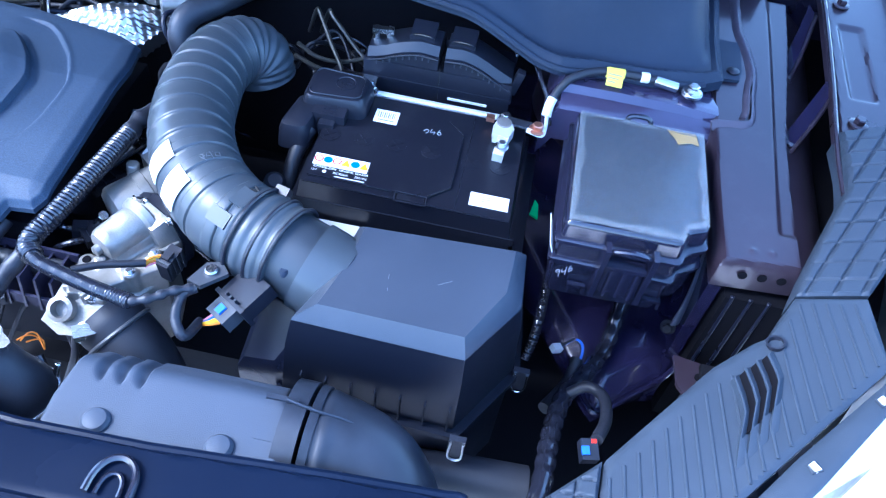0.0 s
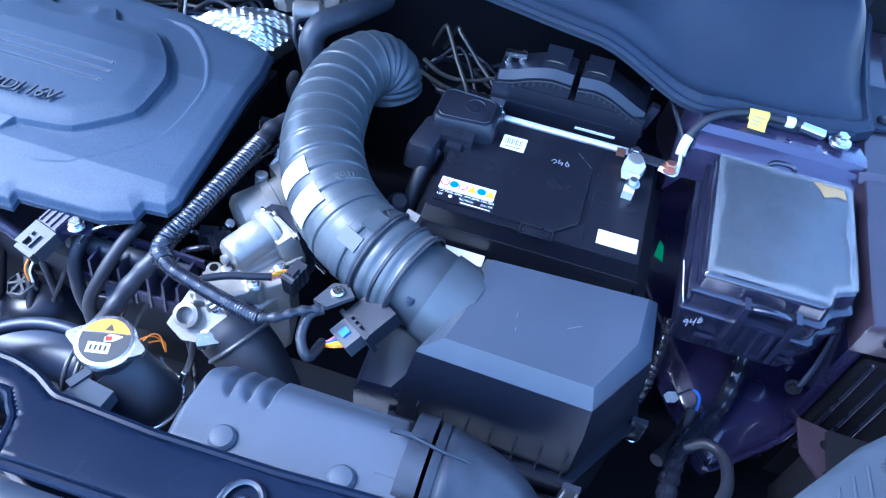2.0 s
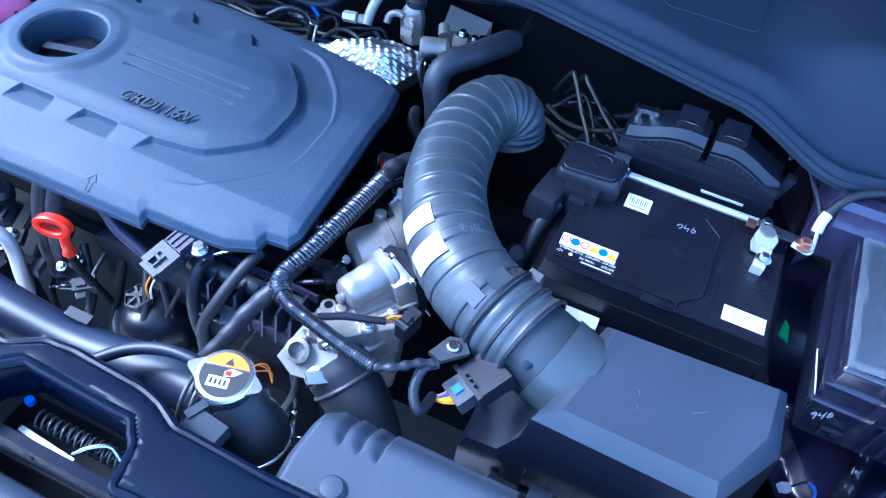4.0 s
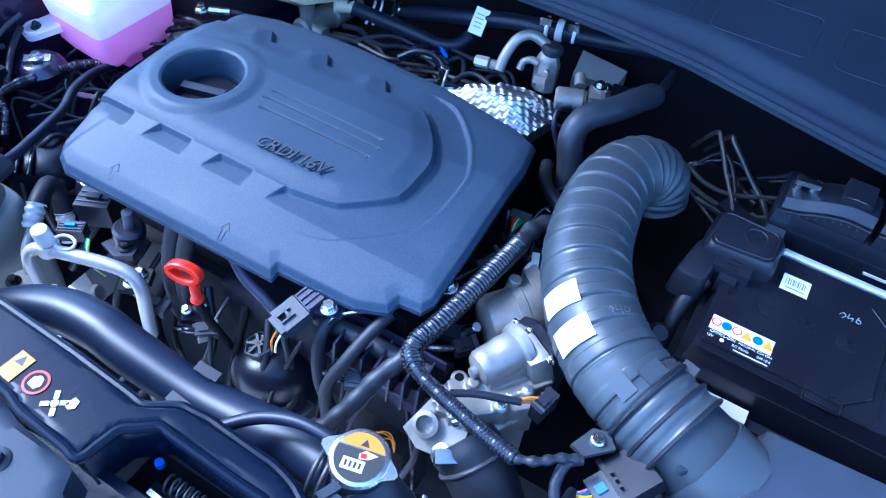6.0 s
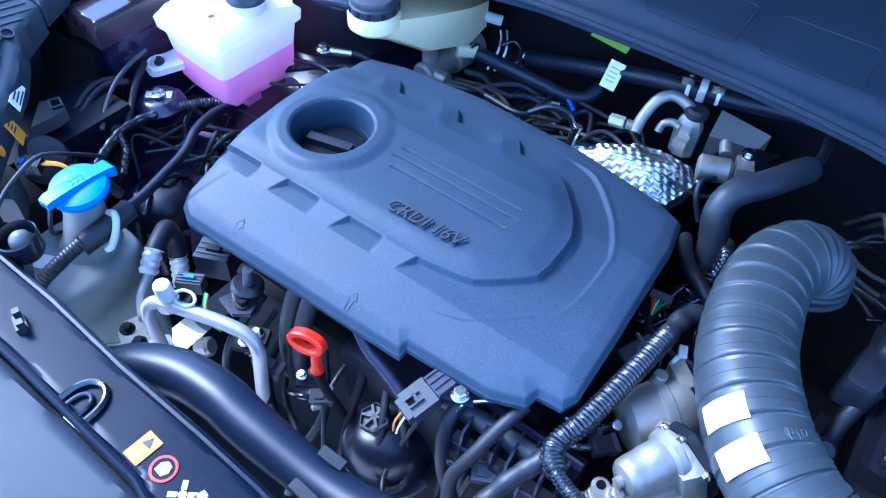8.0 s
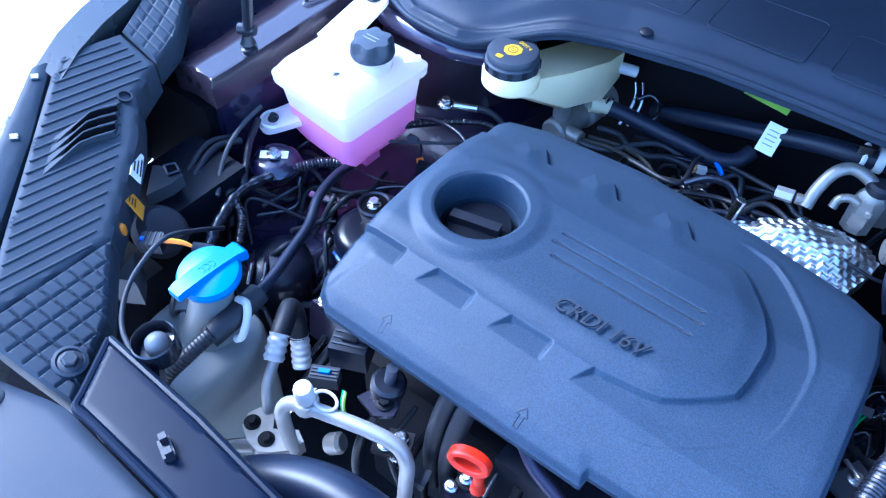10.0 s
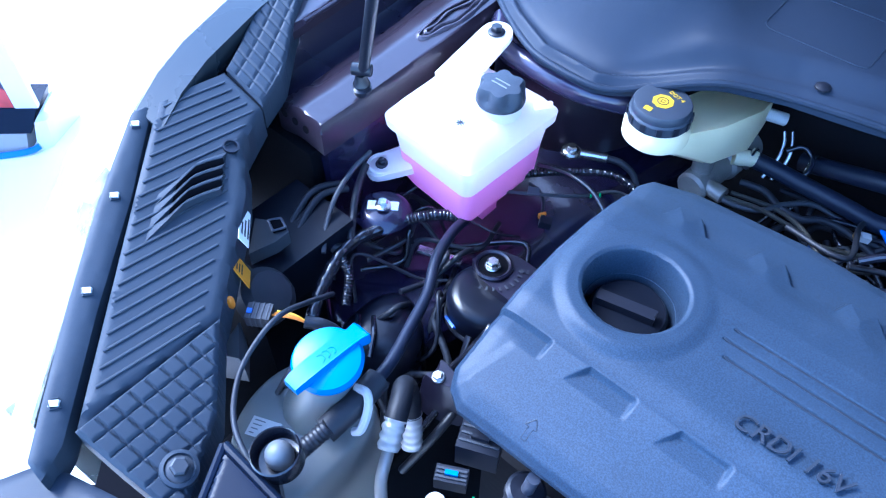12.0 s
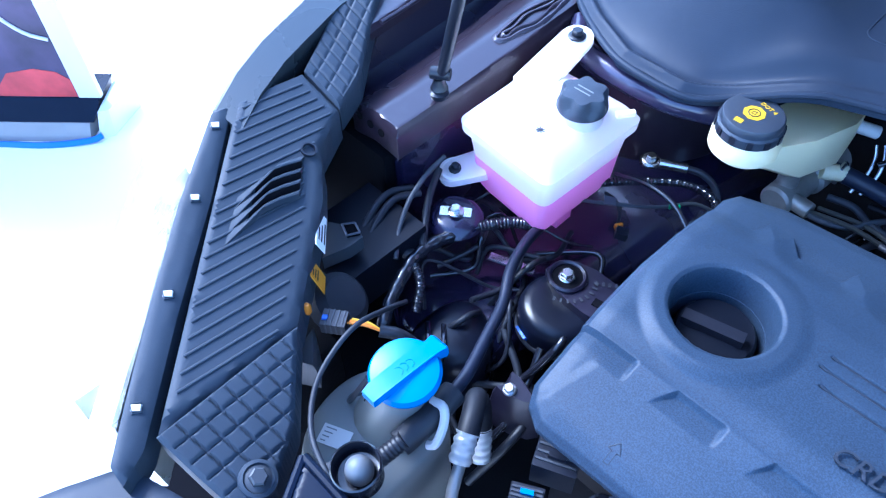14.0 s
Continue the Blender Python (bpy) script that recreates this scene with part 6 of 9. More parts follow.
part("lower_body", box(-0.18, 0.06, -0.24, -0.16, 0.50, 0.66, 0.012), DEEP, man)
oil = thing("oil_filter_housing", (-0.108, -0.245, 0.62), "glossy black oil filter housing with a hexagon top", "oil filter")
part("bowl", lathe([(0.048, 0), (0.051, 0.01), (0.051, 0.040), (0.047, 0.056), (0.036, 0.069), (0.019, 0.077)], (-0.102, -0.240, 0.645), (-0.22, -0.10, 1), 44), CASE_GLOSS, oil)
hexm = part("hexagon", lathe([(0.018, 0), (0.018, 0.009), (0.016, 0.010), (0.0155, 0.006), (0.002, 0.006)], (-0.1195, -0.247, 0.722), (-0.18, -0.12, 1), 6), GREY, oil)
for k in range(3):
    part("hexagon_web", turned(block((0.029, 0.003, 0.008), (0, 0, 0.006), (0, 0, 60 * k + 15), 0.0004), Matrix.Translation((-0.1195, -0.247, 0.723)) @ axes((-0.18, -0.12, 1))), GREY, hexm)
part("seal_flange", lathe([(0.055, 0), (0.057, 0.003), (0.055, 0.006)], (-0.1005, -0.239, 0.652), (-0.18, -0.12, 1), 40), GREY, oil)
oil.location += Vector((-0.015, 0.011, -0.013))
dip = thing("oil_dipstick", (-0.195, -0.255, 0.70), "red ring-handled oil dipstick", "dipstick")
ru = Vector((0.97, 0.23, -0.10)).normalized()
rn = ru.cross(Vector((-0.05, 0.30, 0.97))).normalized()
rv = rn.cross(ru)
rc0 = Vector((-0.2035, -0.2545, 0.8185))
rings = []
for a in np.linspace(0, 2 * math.pi, 33):
    out, inn = ru * 0.0205 * math.cos(a) + rv * 0.0125 * math.sin(a), ru * 0.0132 * math.cos(a) + rv * 0.0058 * math.sin(a)
    rings.append([rc0 + inn.lerp(out, f) + rn * h for f, h in ((0, -0.0048), (0.2, -0.0062), (0.8, -0.0062), (1, -0.0045), (1, 0.0045), (0.8, 0.0062), (0.2, 0.0062), (0, 0.0048))])
grip_ring = loft(rings, False)
bmesh.ops.remove_doubles(grip_ring, verts=grip_ring.verts[:], dist=1e-5)
part("ring_handle", grip_ring, RED, dip)
part("stem", tube([rc0 + ru * 0.012 - rv * 0.008, (-0.1905, -0.2575, 0.800), (-0.1895, -0.2585, 0.783)], lambda s, w: 0.0056 + 0.0020 * math.exp(-((s - w * 0.85) / 0.003) ** 2), 14, 0.0015), RED, dip)
part("guide_tube", tube([(-0.1925, -0.258, 0.784), (-0.188, -0.255, 0.75), (-0.175, -0.245, 0.69)], 0.005, 10, 0.006), DEEP, dip)
cam_plug = thing("camshaft_plug", (-0.08, -0.23, 0.79), "grey wiring plug with orange wires under the cover's edge", "wiring plug")
cm = pose(-0.0765, -0.238, 0.818, 12, 4, -16) @ Matrix.Scale(0.88, 4)
part("body", turned(join(box(-0.016, 0.016, -0.016, 0.016, -0.012, 0.010, 0.002), box(-0.013, 0.013, -0.022, -0.015, -0.010, 0.007, 0.0012)), cm), GREY, cam_plug)
part("latch", turned(join(box(-0.006, -0.004, -0.014, 0.004, 0.0095, 0.0135, 0.0005), box(0.004, 0.006, -0.014, 0.004, 0.0095, 0.0135, 0.0005), box(-0.006, 0.006, -0.004, -0.001, 0.011, 0.0135, 0.0005)), cm), GREY, cam_plug)
part("latch_slot", turned(box(-0.0036, 0.0036, -0.013, -0.005, 0.0098, 0.0106, 0), cm), VOID, cam_plug)
part("sensor_head", turned(box(-0.013, 0.015, 0.017, 0.040, -0.012, 0.012, 0.003), cm), GASKET, cam_plug)
part("sensor_rib", turned(join(*[box(-0.012 + 0.008 * k, -0.010 + 0.008 * k, 0.018, 0.040, 0.011, 0.0140, 0.0005) for k in range(4)]), cm), GASKET, cam_plug)
part("bracket", block((0.044, 0.022, 0.004), (-0.056, -0.212, 0.824), (8, 4, 20), 0.001), GASKET, cam_plug)
bolt((-0.046, -0.215, 0.829), (0, -0.1, 1), 0.0068, STEEL, cam_plug, flange=1.35)
for k, m in enumerate((ORANGE, LABEL)):
    part("wire", tube([(-0.090 + 0.006 * k, -0.248, 0.795), (-0.092 + 0.006 * k, -0.256, 0.785), (-0.094 + 0.004 * k, -0.256, 0.765)], 0.0012, 6, 0.003), m, cam_plug)

hose("breather_hose", [(-0.046, -0.205, 0.812), (-0.048, -0.228, 0.800), (-0.044, -0.242, 0.780), (-0.034, -0.254, 0.755), (-0.016, -0.262, 0.725)], 0.0072, RUBBER, "short black breather hose at the manifold", group="manifold hoses")
hose("breather_hose", [(0.008, -0.186, 0.828), (-0.001, -0.215, 0.816), (-0.010, -0.243, 0.796), (-0.020, -0.262, 0.765), (-0.014, -0.272, 0.725)], 0.0068, RUBBER, "short black breather hose at the manifold", group="manifold hoses")
single("steel_pipe", tube([(-0.047, -0.226, 0.802), (-0.040, -0.214, 0.818), (-0.020, -0.202, 0.828), (0.0, -0.195, 0.834)], 0.0022, 8, 0.003), STEEL, "thin bright steel pipe from the breather hose", "pipe")
hose("vacuum_hose", [(-0.185, -0.205, 0.820), (-0.160, -0.215, 0.800), (-0.130, -0.219, 0.785), (-0.105, -0.224, 0.772)], 0.0068, GASKET, "violet-black vacuum hose under the cover's edge")
for x0 in (-0.255, -0.235):
    hose("coolant_hose", [(x0, -0.212, 0.825), (x0 - 0.004, -0.225, 0.790), (x0 - 0.006, -0.235, 0.74), (x0, -0.24, 0.68)], 0.010, RUBBER, "upright black coolant hose at the engine front", group="engine front hoses")
rng = random.Random(4)
for k in range(16):
    x = -0.33 + 0.40 * k / 15
    p = [(x, -0.20 - 0.02 * rng.random(), 0.74), (x + rng.uniform(-0.02, 0.04), -0.255, rng.uniform(0.67, 0.72)), (x + rng.uniform(0.0, 0.07), -0.285 - 0.02 * rng.random(), rng.uniform(0.63, 0.69)), (x + rng.uniform(0.02, 0.12), -0.33, rng.uniform(0.60, 0.66))]
    hose("engine_wiring", p, rng.uniform(0.0025, 0.006), rng.choice((LOOM, RUBBER, DEEP)), "dark taped wiring low in front of the engine", "wiring", 8, 0.008, "engine front wiring")
for x, y, z in ((-0.30, -0.262, 0.735), (-0.285, -0.255, 0.755), (-0.02, -0.275, 0.70)):
    b = thing("engine_bracket", (x, y, z), "small cast bracket with a bolt at the engine front", "bracket", "engine front brackets")
    part("plate", block((0.026, 0.018, 0.010), (x, y, z), (10, 0, 24), 0.002), DEEP, b)
    bolt((x, y, z + 0.005), (0, 0, 1), 0.0055, STEEL, b)

# ---- throttle and recirculation valve ----
thr = thing("throttle_body", (0.12, -0.19, 0.74), "bright cast aluminium throttle body with a motor housing", "throttle body")
ax = Vector((0.44, 0.88, 0.02)).normalized()
part("motor", lathe([(0.009, 0), (0.0150, 0.002), (0.0178, 0.006), (0.0186, 0.012), (0.0190, 0.026), (0.0196, 0.027), (0.0200, 0.044), (0.024, 0.047), (0.0255, 0.053), (0.022, 0.055)], (0.113, -0.200, 0.832), ax, 40), ALLOY, thr)
part("motor_nub", lathe([(0.003, 0), (0.0055, 0.0015), (0.0062, 0.010)], (0.110, -0.206, 0.8318), ax, 20), ALLOY, thr)
part("cover_plate", turned(rounded(loft([[(u * g, v * g, w) for u, v in ((-0.030, -0.038), (0.018, -0.044), (0.034, -0.022), (0.032, 0.020), (0.012, 0.032), (-0.022, 0.028), (-0.034, 0.0))] for w, g in ((0, 1), (0.010, 1), (0.016, 0.86))]), 0.0015), Matrix.Translation((0.150, -0.146, 0.820)) @ axes(ax)), BLACK, thr)
part("gear_housing", turned(rounded(loft([[(u * g, v * g, w) for u, v in ((-0.030, -0.038), (0.018, -0.044), (0.034, -0.022), (0.032, 0.020), (0.012, 0.032), (-0.022, 0.028), (-0.034, 0.0))] for w, g in ((-0.020, 0.72), (-0.009, 0.94), (-0.001, 0.97))]), 0.0015), Matrix.Translation((0.150, -0.146, 0.820)) @ axes(ax)), ALLOY, thr)
for u, v in ((-0.022, 0.024), (0.012, 0.029), (0.031, 0.018), (0.032, -0.020), (-0.028, -0.034)):
    bolt(Matrix.Translation((0.150, -0.146, 0.820)) @ axes(ax) @ Vector((u, v, -0.001)), -ax, 0.0038, STEEL, thr)
# one casting: blocks, ribs and bosses run into one another with soft fillets
shape = [loft([[(x, y, z) for x, y in ((0.088, -0.232), (0.146, -0.238), (0.172, -0.196), (0.160, -0.146), (0.118, -0.168), (0.098, -0.200))] for z in (0.70, 0.796)]),
         block((0.078, 0.040, 0.046), (0.134, -0.206, 0.796), (0, 0, 40), 0.008, 3), block((0.040, 0.030, 0.040), (0.108, -0.228, 0.792), (0, 12, 20), 0.006, 3),
         rod((0.118, -0.196, 0.820), (0.150, -0.146, 0.822), 0.016), rod((0.130, -0.222, 0.806), (0.160, -0.172, 0.808), 0.012), rod((0.114, -0.214, 0.812), (0.138, -0.180, 0.816), 0.009),
         rod((0.101, -0.205, 0.78), (0.100, -0.207, 0.819), 0.0088), block((0.030, 0.014, 0.014), (0.112, -0.204, 0.808), (0, 0, 30), 0.003),
         rod((0.150, -0.212, 0.79), (0.149, -0.214, 0.824), 0.0075), rod((0.130, -0.236, 0.78), (0.129, -0.238, 0.812), 0.0080), rod((0.116, -0.206, 0.80), (0.1155, -0.208, 0.827), 0.0065), rod((0.164, -0.186, 0.79), (0.163, -0.188, 0.828), 0.0065)]
shape += [block((0.0045, 0.046, 0.018), (0.104 + 0.015 * k, -0.222 + 0.010 * k, 0.806 + 0.002 * k), (0, 0, -36), 0.001) for k in range(5)]
shape += [block((0.050, 0.0045, 0.016), (0.128, -0.228 + 0.018 * k, 0.808), (0, 0, 50), 0.001) for k in range(2)]
casting = part("casting", join(*shape), ALLOY, thr)
fuse = casting.modifiers.new("fuse", "REMESH")
fuse.mode, fuse.voxel_size, fuse.use_smooth_shade = "VOXEL", 0.0014, True
soft_ = casting.modifiers.new("soft", "SMOOTH")
soft_.factor, soft_.iterations = 0.5, 5
part("lug_hole", rod((0.100, -0.2068, 0.8185), (0.0999, -0.207, 0.8198), 0.0045), VOID, thr)
for x, y, z, r in ((0.149, -0.214, 0.8235, 0.0036), (0.163, -0.188, 0.8275, 0.0032), (0.129, -0.238, 0.8115, 0.0038)):
    bolt((x, y, z), (-0.02, -0.06, 1), r, STEEL, thr)
flm = Matrix.Translation((0.106, -0.248, 0.792)) @ axes((0.0, -0.62, 0.8)) @ Matrix.Scale(0.92, 4)
part("flange", turned(rounded(loft([[(x, y, z) for x, y in ((-0.034, -0.018), (-0.020, 0.024), (0.004, 0.030), (0.026, 0.022), (0.032, -0.006), (0.016, -0.026), (-0.012, -0.030))] for z in (-0.008, 0.008)]), 0.0025), flm), ALLOY, thr)
part("flange_bore", turned(lathe([(0.014, 0), (0.014, 0.014), (0.0095, 0.015), (0.009, 0.004), (0.001, 0.003)], (-0.012, -0.002, 0.004), (0, 0, 1), 26), flm), ALLOY, thr)
bolt(flm @ Vector((0.016, -0.022, 0.008)), (0.0, -0.62, 0.8), 0.0075, STEEL, thr)
bolt(flm @ Vector((0.014, 0.018, 0.008)), (-0.25, -0.55, 0.8), 0.006, STEEL, thr)
cx = Vector((0.62, 0.72, 0.10)).normalized()
part("round_chamber", lathe([(0.012, 0), (0.026, 0.002), (0.0315, 0.007), (0.0325, 0.012), (0.0325, 0.036), (0.0338, 0.037), (0.0338, 0.047), (0.0325, 0.048), (0.0325, 0.064), (0.030, 0.068), (0.006, 0.069)], (0.084, -0.130, 0.796), cx, 44), ALLOY, thr)
part("chamber_lug", rod((0.118, -0.124, 0.818), (0.124, -0.134, 0.838), 0.0070, 14, 0.0012), ALLOY, thr)
part("chamber_lug", rod((0.092, -0.085, 0.815), (0.094, -0.083, 0.836), 0.0070, 14, 0.0012), ALLOY, thr)
part("chamber_lug", block((0.030, 0.016, 0.018), (0.110, -0.068, 0.824), (0, 0, -40), 0.004, 3), ALLOY, thr)
part("stay", prism([(0.046, -0.078), (0.066, -0.088), (0.078, -0.050), (0.062, -0.040)], 0.822, 0.826, 0.001), GREY, thr)
bolt((0.066, -0.060, 0.826), (0, 0, 1), 0.0048, STEEL, thr)
part("stay_pin", rod((0.052, -0.050, 0.829), (0.068, -0.062, 0.832), 0.0022), STEEL, thr)
part("chamber_bolt", rod((0.070, -0.140, 0.79), (0.084, -0.142, 0.812), 0.0055), STEEL, thr)
plug = part("plug", block((0.013, 0.026, 0.028), (0.182, -0.192, 0.822), (8, 4, -14), 0.003), BLACK, thr, "black plug with orange wires")
for k in range(4):
    part("plug_rib", block((0.0145, 0.0022, 0.0290), (0.1795 + 0.0016 * k, -0.2015 + 0.0062 * k, 0.8225), (8, 4, -14), 0.0005), GREY, plug)
part("plug_latch", block((0.008, 0.010, 0.004), (0.182, -0.196, 0.838), (8, 4, -14), 0.001), BLACK, plug)
for k, m in enumerate((ORANGE, YELLOW, ORANGE, PINKWIRE)):
    part("wire", tube([(0.176, -0.197, 0.838 - 0.004 * k), (0.168, -0.202, 0.838 - 0.003 * k), (0.162, -0.208, 0.834 - 0.002 * k)], 0.0012, 6, 0.003), m, plug)
hose("plug_lead", [(0.164, -0.207, 0.834), (0.148, -0.216, 0.838), (0.128, -0.226, 0.842), (0.108, -0.240, 0.845)], 0.0038, LOOM, "taped black lead to the throttle plug", "wiring", 10)
ch = thing("charge_hose", (0.17, -0.255, 0.68), "fat black charge-air hose below the throttle", "hose")
part("tube", tube([(0.128, -0.244, 0.784), (0.144, -0.252, 0.776), (0.168, -0.264, 0.758), (0.188, -0.278, 0.722), (0.198, -0.290, 0.67)], lambda s, w: 0.033 + 0.002 * math.exp(-((s - 0.012) / 0.004) ** 2), 32, 0.005), RUBBER, ch)
part("band", hoop((0.146, -0.253, 0.7745), (0.72, -0.36, -0.52), 0.0336, 0.0024), GREY, ch, "grey worm-drive clamp")
part("screw_housing", block((0.024, 0.013, 0.012), (0.128, -0.274, 0.798), (15, 5, 35), 0.002), STEEL, ch)

# ---- wiring over the throttle ----
harness = thing("wiring_harness", (0.06, -0.20, 0.82), "glossy black convoluted wiring harness bent beside the cover", "wiring harness")
part("upper_sleeve", tube([(0.080, -0.050, 0.851), (0.075, -0.090, 0.851), (0.069, -0.132, 0.850), (0.061, -0.180, 0.847), (0.053, -0.207, 0.843), (0.055, -0.222, 0.842), (0.066, -0.233, 0.843)], ribbed(0.0102, 0.0042, 0.0007), 18, 0.0009), CONDUIT, harness)
part("taped_end", tube([(0.080, -0.055, 0.851), (0.082, -0.030, 0.852), (0.090, -0.010, 0.850), (0.105, 0.002, 0.842)], lambda s, w: 0.0098 + 0.001 * math.sin(s * 300), 14, 0.003), LOOM, harness)
part("lower_sleeve", tube([(0.060, -0.229, 0.843), (0.076, -0.239, 0.845), (0.100, -0.248, 0.850), (0.145, -0.264, 0.861), (0.190, -0.278, 0.873)], ribbed(0.0068, 0.0038, 0.0006), 16, 0.0009), CONDUIT, harness)
part("taped_tail", tube([(0.188, -0.278, 0.873), (0.205, -0.272, 0.875), (0.220, -0.258, 0.873), (0.236, -0.246, 0.868)], lambda s, w: 0.0042 + 0.0008 * math.sin(s * 500), 10, 0.002), LOOM, harness)
part("branch", tube([(0.054, -0.212, 0.840), (0.046, -0.230, 0.830), (0.034, -0.250, 0.816), (0.020, -0.280, 0.792), (0.0, -0.305, 0.765), (-0.03, -0.325, 0.74)], lambda s, w: 0.0088 + 0.0006 * math.sin(s * 260), 14, 0.003), LOOM, harness, "cloth-taped branch")
maf = thing("air_flow_sensor", (0.27, -0.24, 0.82), "grey air flow sensor with a blue-locked plug on the filter outlet", "air flow sensor")
tm = pose(0.277, -0.229, 0.852, 18, -14, -38) @ Matrix.Scale(0.74, 4)
part("mount", turned(box(-0.028, 0.028, -0.024, 0.024, -0.012, 0.010, 0.002), tm), BLACK, maf)
part("base_plate", turned(box(-0.032, 0.032, -0.026, -0.020, -0.016, 0.013, 0.001), tm), BLACK, maf)
part("plug", turned(box(-0.020, 0.020, -0.050, -0.024, -0.010, 0.010, 0.003), tm), GREY, maf)
part("lock", turned(box(-0.006, 0.006, -0.044, -0.032, 0.010, 0.013, 0.001), tm), BLUE, maf, "blue lock tab")
for k in range(3):
    part("plug_rib", turned(block((0.004, 0.004, 0.008), (-0.008 + 0.010 * k, -0.019, 0.014), (0, 0, 0), 0.0006), tm), BLACK, maf)
for k, m in enumerate((PINKWIRE, BLUE, YELLOW, YELLOW, ORANGE)):
    part("wire", tube([tm @ Vector((-0.012 + 0.005 * k, -0.050, 0.002)), tm @ Vector((-0.014 + 0.004 * k, -0.060, 0.002 + 0.001 * k)), tm @ Vector((-0.020 + 0.002 * k, -0.066, 0.0))], 0.0013, 6, 0.003), m, maf)
part("lead", tube([tm @ Vector((-0.020, -0.066, 0.0)), (0.237, -0.285, 0.846), (0.226, -0.274, 0.856), (0.226, -0.256, 0.866), (0.236, -0.246, 0.868)], 0.0048, 12, 0.003), LOOM, maf)
part("screw_plate", prism([(0.222, -0.236), (0.236, -0.240), (0.256, -0.220), (0.246, -0.208), (0.232, -0.212)], 0.858, 0.863, 0.001), GREY, maf)
part("screw", lathe([(0.0065, 0), (0.0065, 0.0025), (0.005, 0.004)], (0.240, -0.221, 0.863), (0, 0, 1), 18), STEEL, maf)
part("screw_cross", join(block((0.007, 0.0014, 0.0006), (0.240, -0.221, 0.8672), (0, 0, 30), 0), block((0.0014, 0.007, 0.0006), (0.240, -0.221, 0.8672), (0, 0, 30), 0)), INK, maf)
clamp = thing("duct_clamp", (0.27, -0.17, 0.80), "black spring clamps round the intake duct's collar", "hose clamp")
for c0, r in (((0.300, -0.1775, 0.8595), 0.0464), ((0.283, -0.1725, 0.8618), 0.0462), ((0.262, -0.1655, 0.8640), 0.0470)):
    part("band", hoop(c0, (0.044, -0.0155, -0.0045), r, 0.0022), BLACK, clamp)
part("ear", block((0.014, 0.010, 0.012), (0.282, -0.132, 0.892), (30, 0, -16), 0.002), BLACK, clamp)
scrawl = (((0.004, 0.004), (0.001, 0.006), (-0.003, 0.004), (0.000, 0.002), (0.004, 0.004), (-0.006, 0.003)), ((0.004, -0.001), (-0.001, 0.0005), (-0.001, -0.004), (0.004, -0.004), (-0.006, -0.004)), ((0.002, -0.008), (-0.003, -0.007), (-0.004, -0.011), (0.001, -0.012), (0.002, -0.008)))
for pts in scrawl:
    part("marker_scrawl", strokes([on_duct(0.074, 84, 0.0002) @ Vector((1.1 * x, 1.1 * y, -0.5 * y * y / 0.045)) for x, y in pts], 0.0003), FAINT, duct)
part("moulded_tab", turned(box(-0.011, 0.011, -0.008, 0.008, -0.002, 0.0012, 0.0008), on_duct(0.018, 128)), DUCT, duct)
part("moulded_tab", turned(box(-0.008, 0.008, -0.011, 0.011, -0.002, 0.0008, 0.0006), on_duct(0.012, 92)), DUCT, duct)
part("moulded_mark", strokes([on_duct(0.010, 72) @ Vector(p) for p in ((0.005, 0.003, 0.0006), (-0.005, 0.0, 0.0006), (0.005, -0.004, 0.0006))], 0.0008), INK, duct)

# ---- behind the engine ----
def foil_z(x, y, d):
    u, v = (x + 0.07) * 0.86 + (y - 0.2) * 0.5, (y - 0.2) * 0.86 - (x + 0.07) * 0.5
    tri = np.abs((u / 0.011) % 1 - 0.5) * 2
    wave = np.sin(2 * np.pi * (v / 0.0085 + 0.42 * tri))
    hub = np.exp(-(((x + 0.055) / 0.022) ** 2 + ((y - 0.215) / 0.016) ** 2) ** 2)
    return 0.806 + 0.022 * smooth(d / 0.04) + 0.0014 * wave * (1 - 0.8 * hub) - 0.004 * hub


single("heat_shield", sheet([(-0.152, 0.178), (-0.128, 0.205), (-0.088, 0.238), (-0.050, 0.246), (-0.012, 0.240), (0.004, 0.222), (0.000, 0.196), (-0.010, 0.160), (-0.04, 0.145), (-0.11, 0.15)], foil_z, 0.0012, 0.02), FOIL, "crumpled-pattern bright foil heat shield", "heat shield")
hose("vent_pipe", [(0.068, 0.125, 0.760), (0.060, 0.140, 0.800), (0.050, 0.152, 0.838), (0.056, 0.172, 0.856), (0.080, 0.208, 0.858), (0.100, 0.246, 0.858), (0.113, 0.270, 0.857)], lambda s, w: 0.0165 - 0.0035 * smooth((s - w + 0.008) / 0.006), VENT, "smooth black bent breather pipe behind the engine", "pipe", 24)
hose("vent_pipe_end", [(0.108, 0.262, 0.857), (0.114, 0.288, 0.857), (0.114, 0.320, 0.852), (0.111, 0.349, 0.846)], 0.0062, VENT, "narrow black end of the breather pipe", "pipe")
hose("servo_hose", [(-0.388, 0.280, 0.796), (-0.360, 0.284, 0.795), (-0.310, 0.286, 0.792), (-0.260, 0.287, 0.790), (-0.222, 0.290, 0.786), (-0.196, 0.300, 0.790), (-0.185, 0.318, 0.80)], 0.0105, HOSE, "black vacuum servo hose behind the engine", n=16)
hose("heater_hose", [(-0.335, 0.345, 0.774), (-0.300, 0.342, 0.785), (-0.230, 0.330, 0.812), (-0.171, 0.323, 0.832), (-0.120, 0.320, 0.848), (-0.069, 0.320, 0.857), (-0.010, 0.331, 0.859), (0.06, 0.348, 0.862), (0.14, 0.365, 0.865)], 0.0115, HOSE, "long black heater hose under the cowl", n=16)
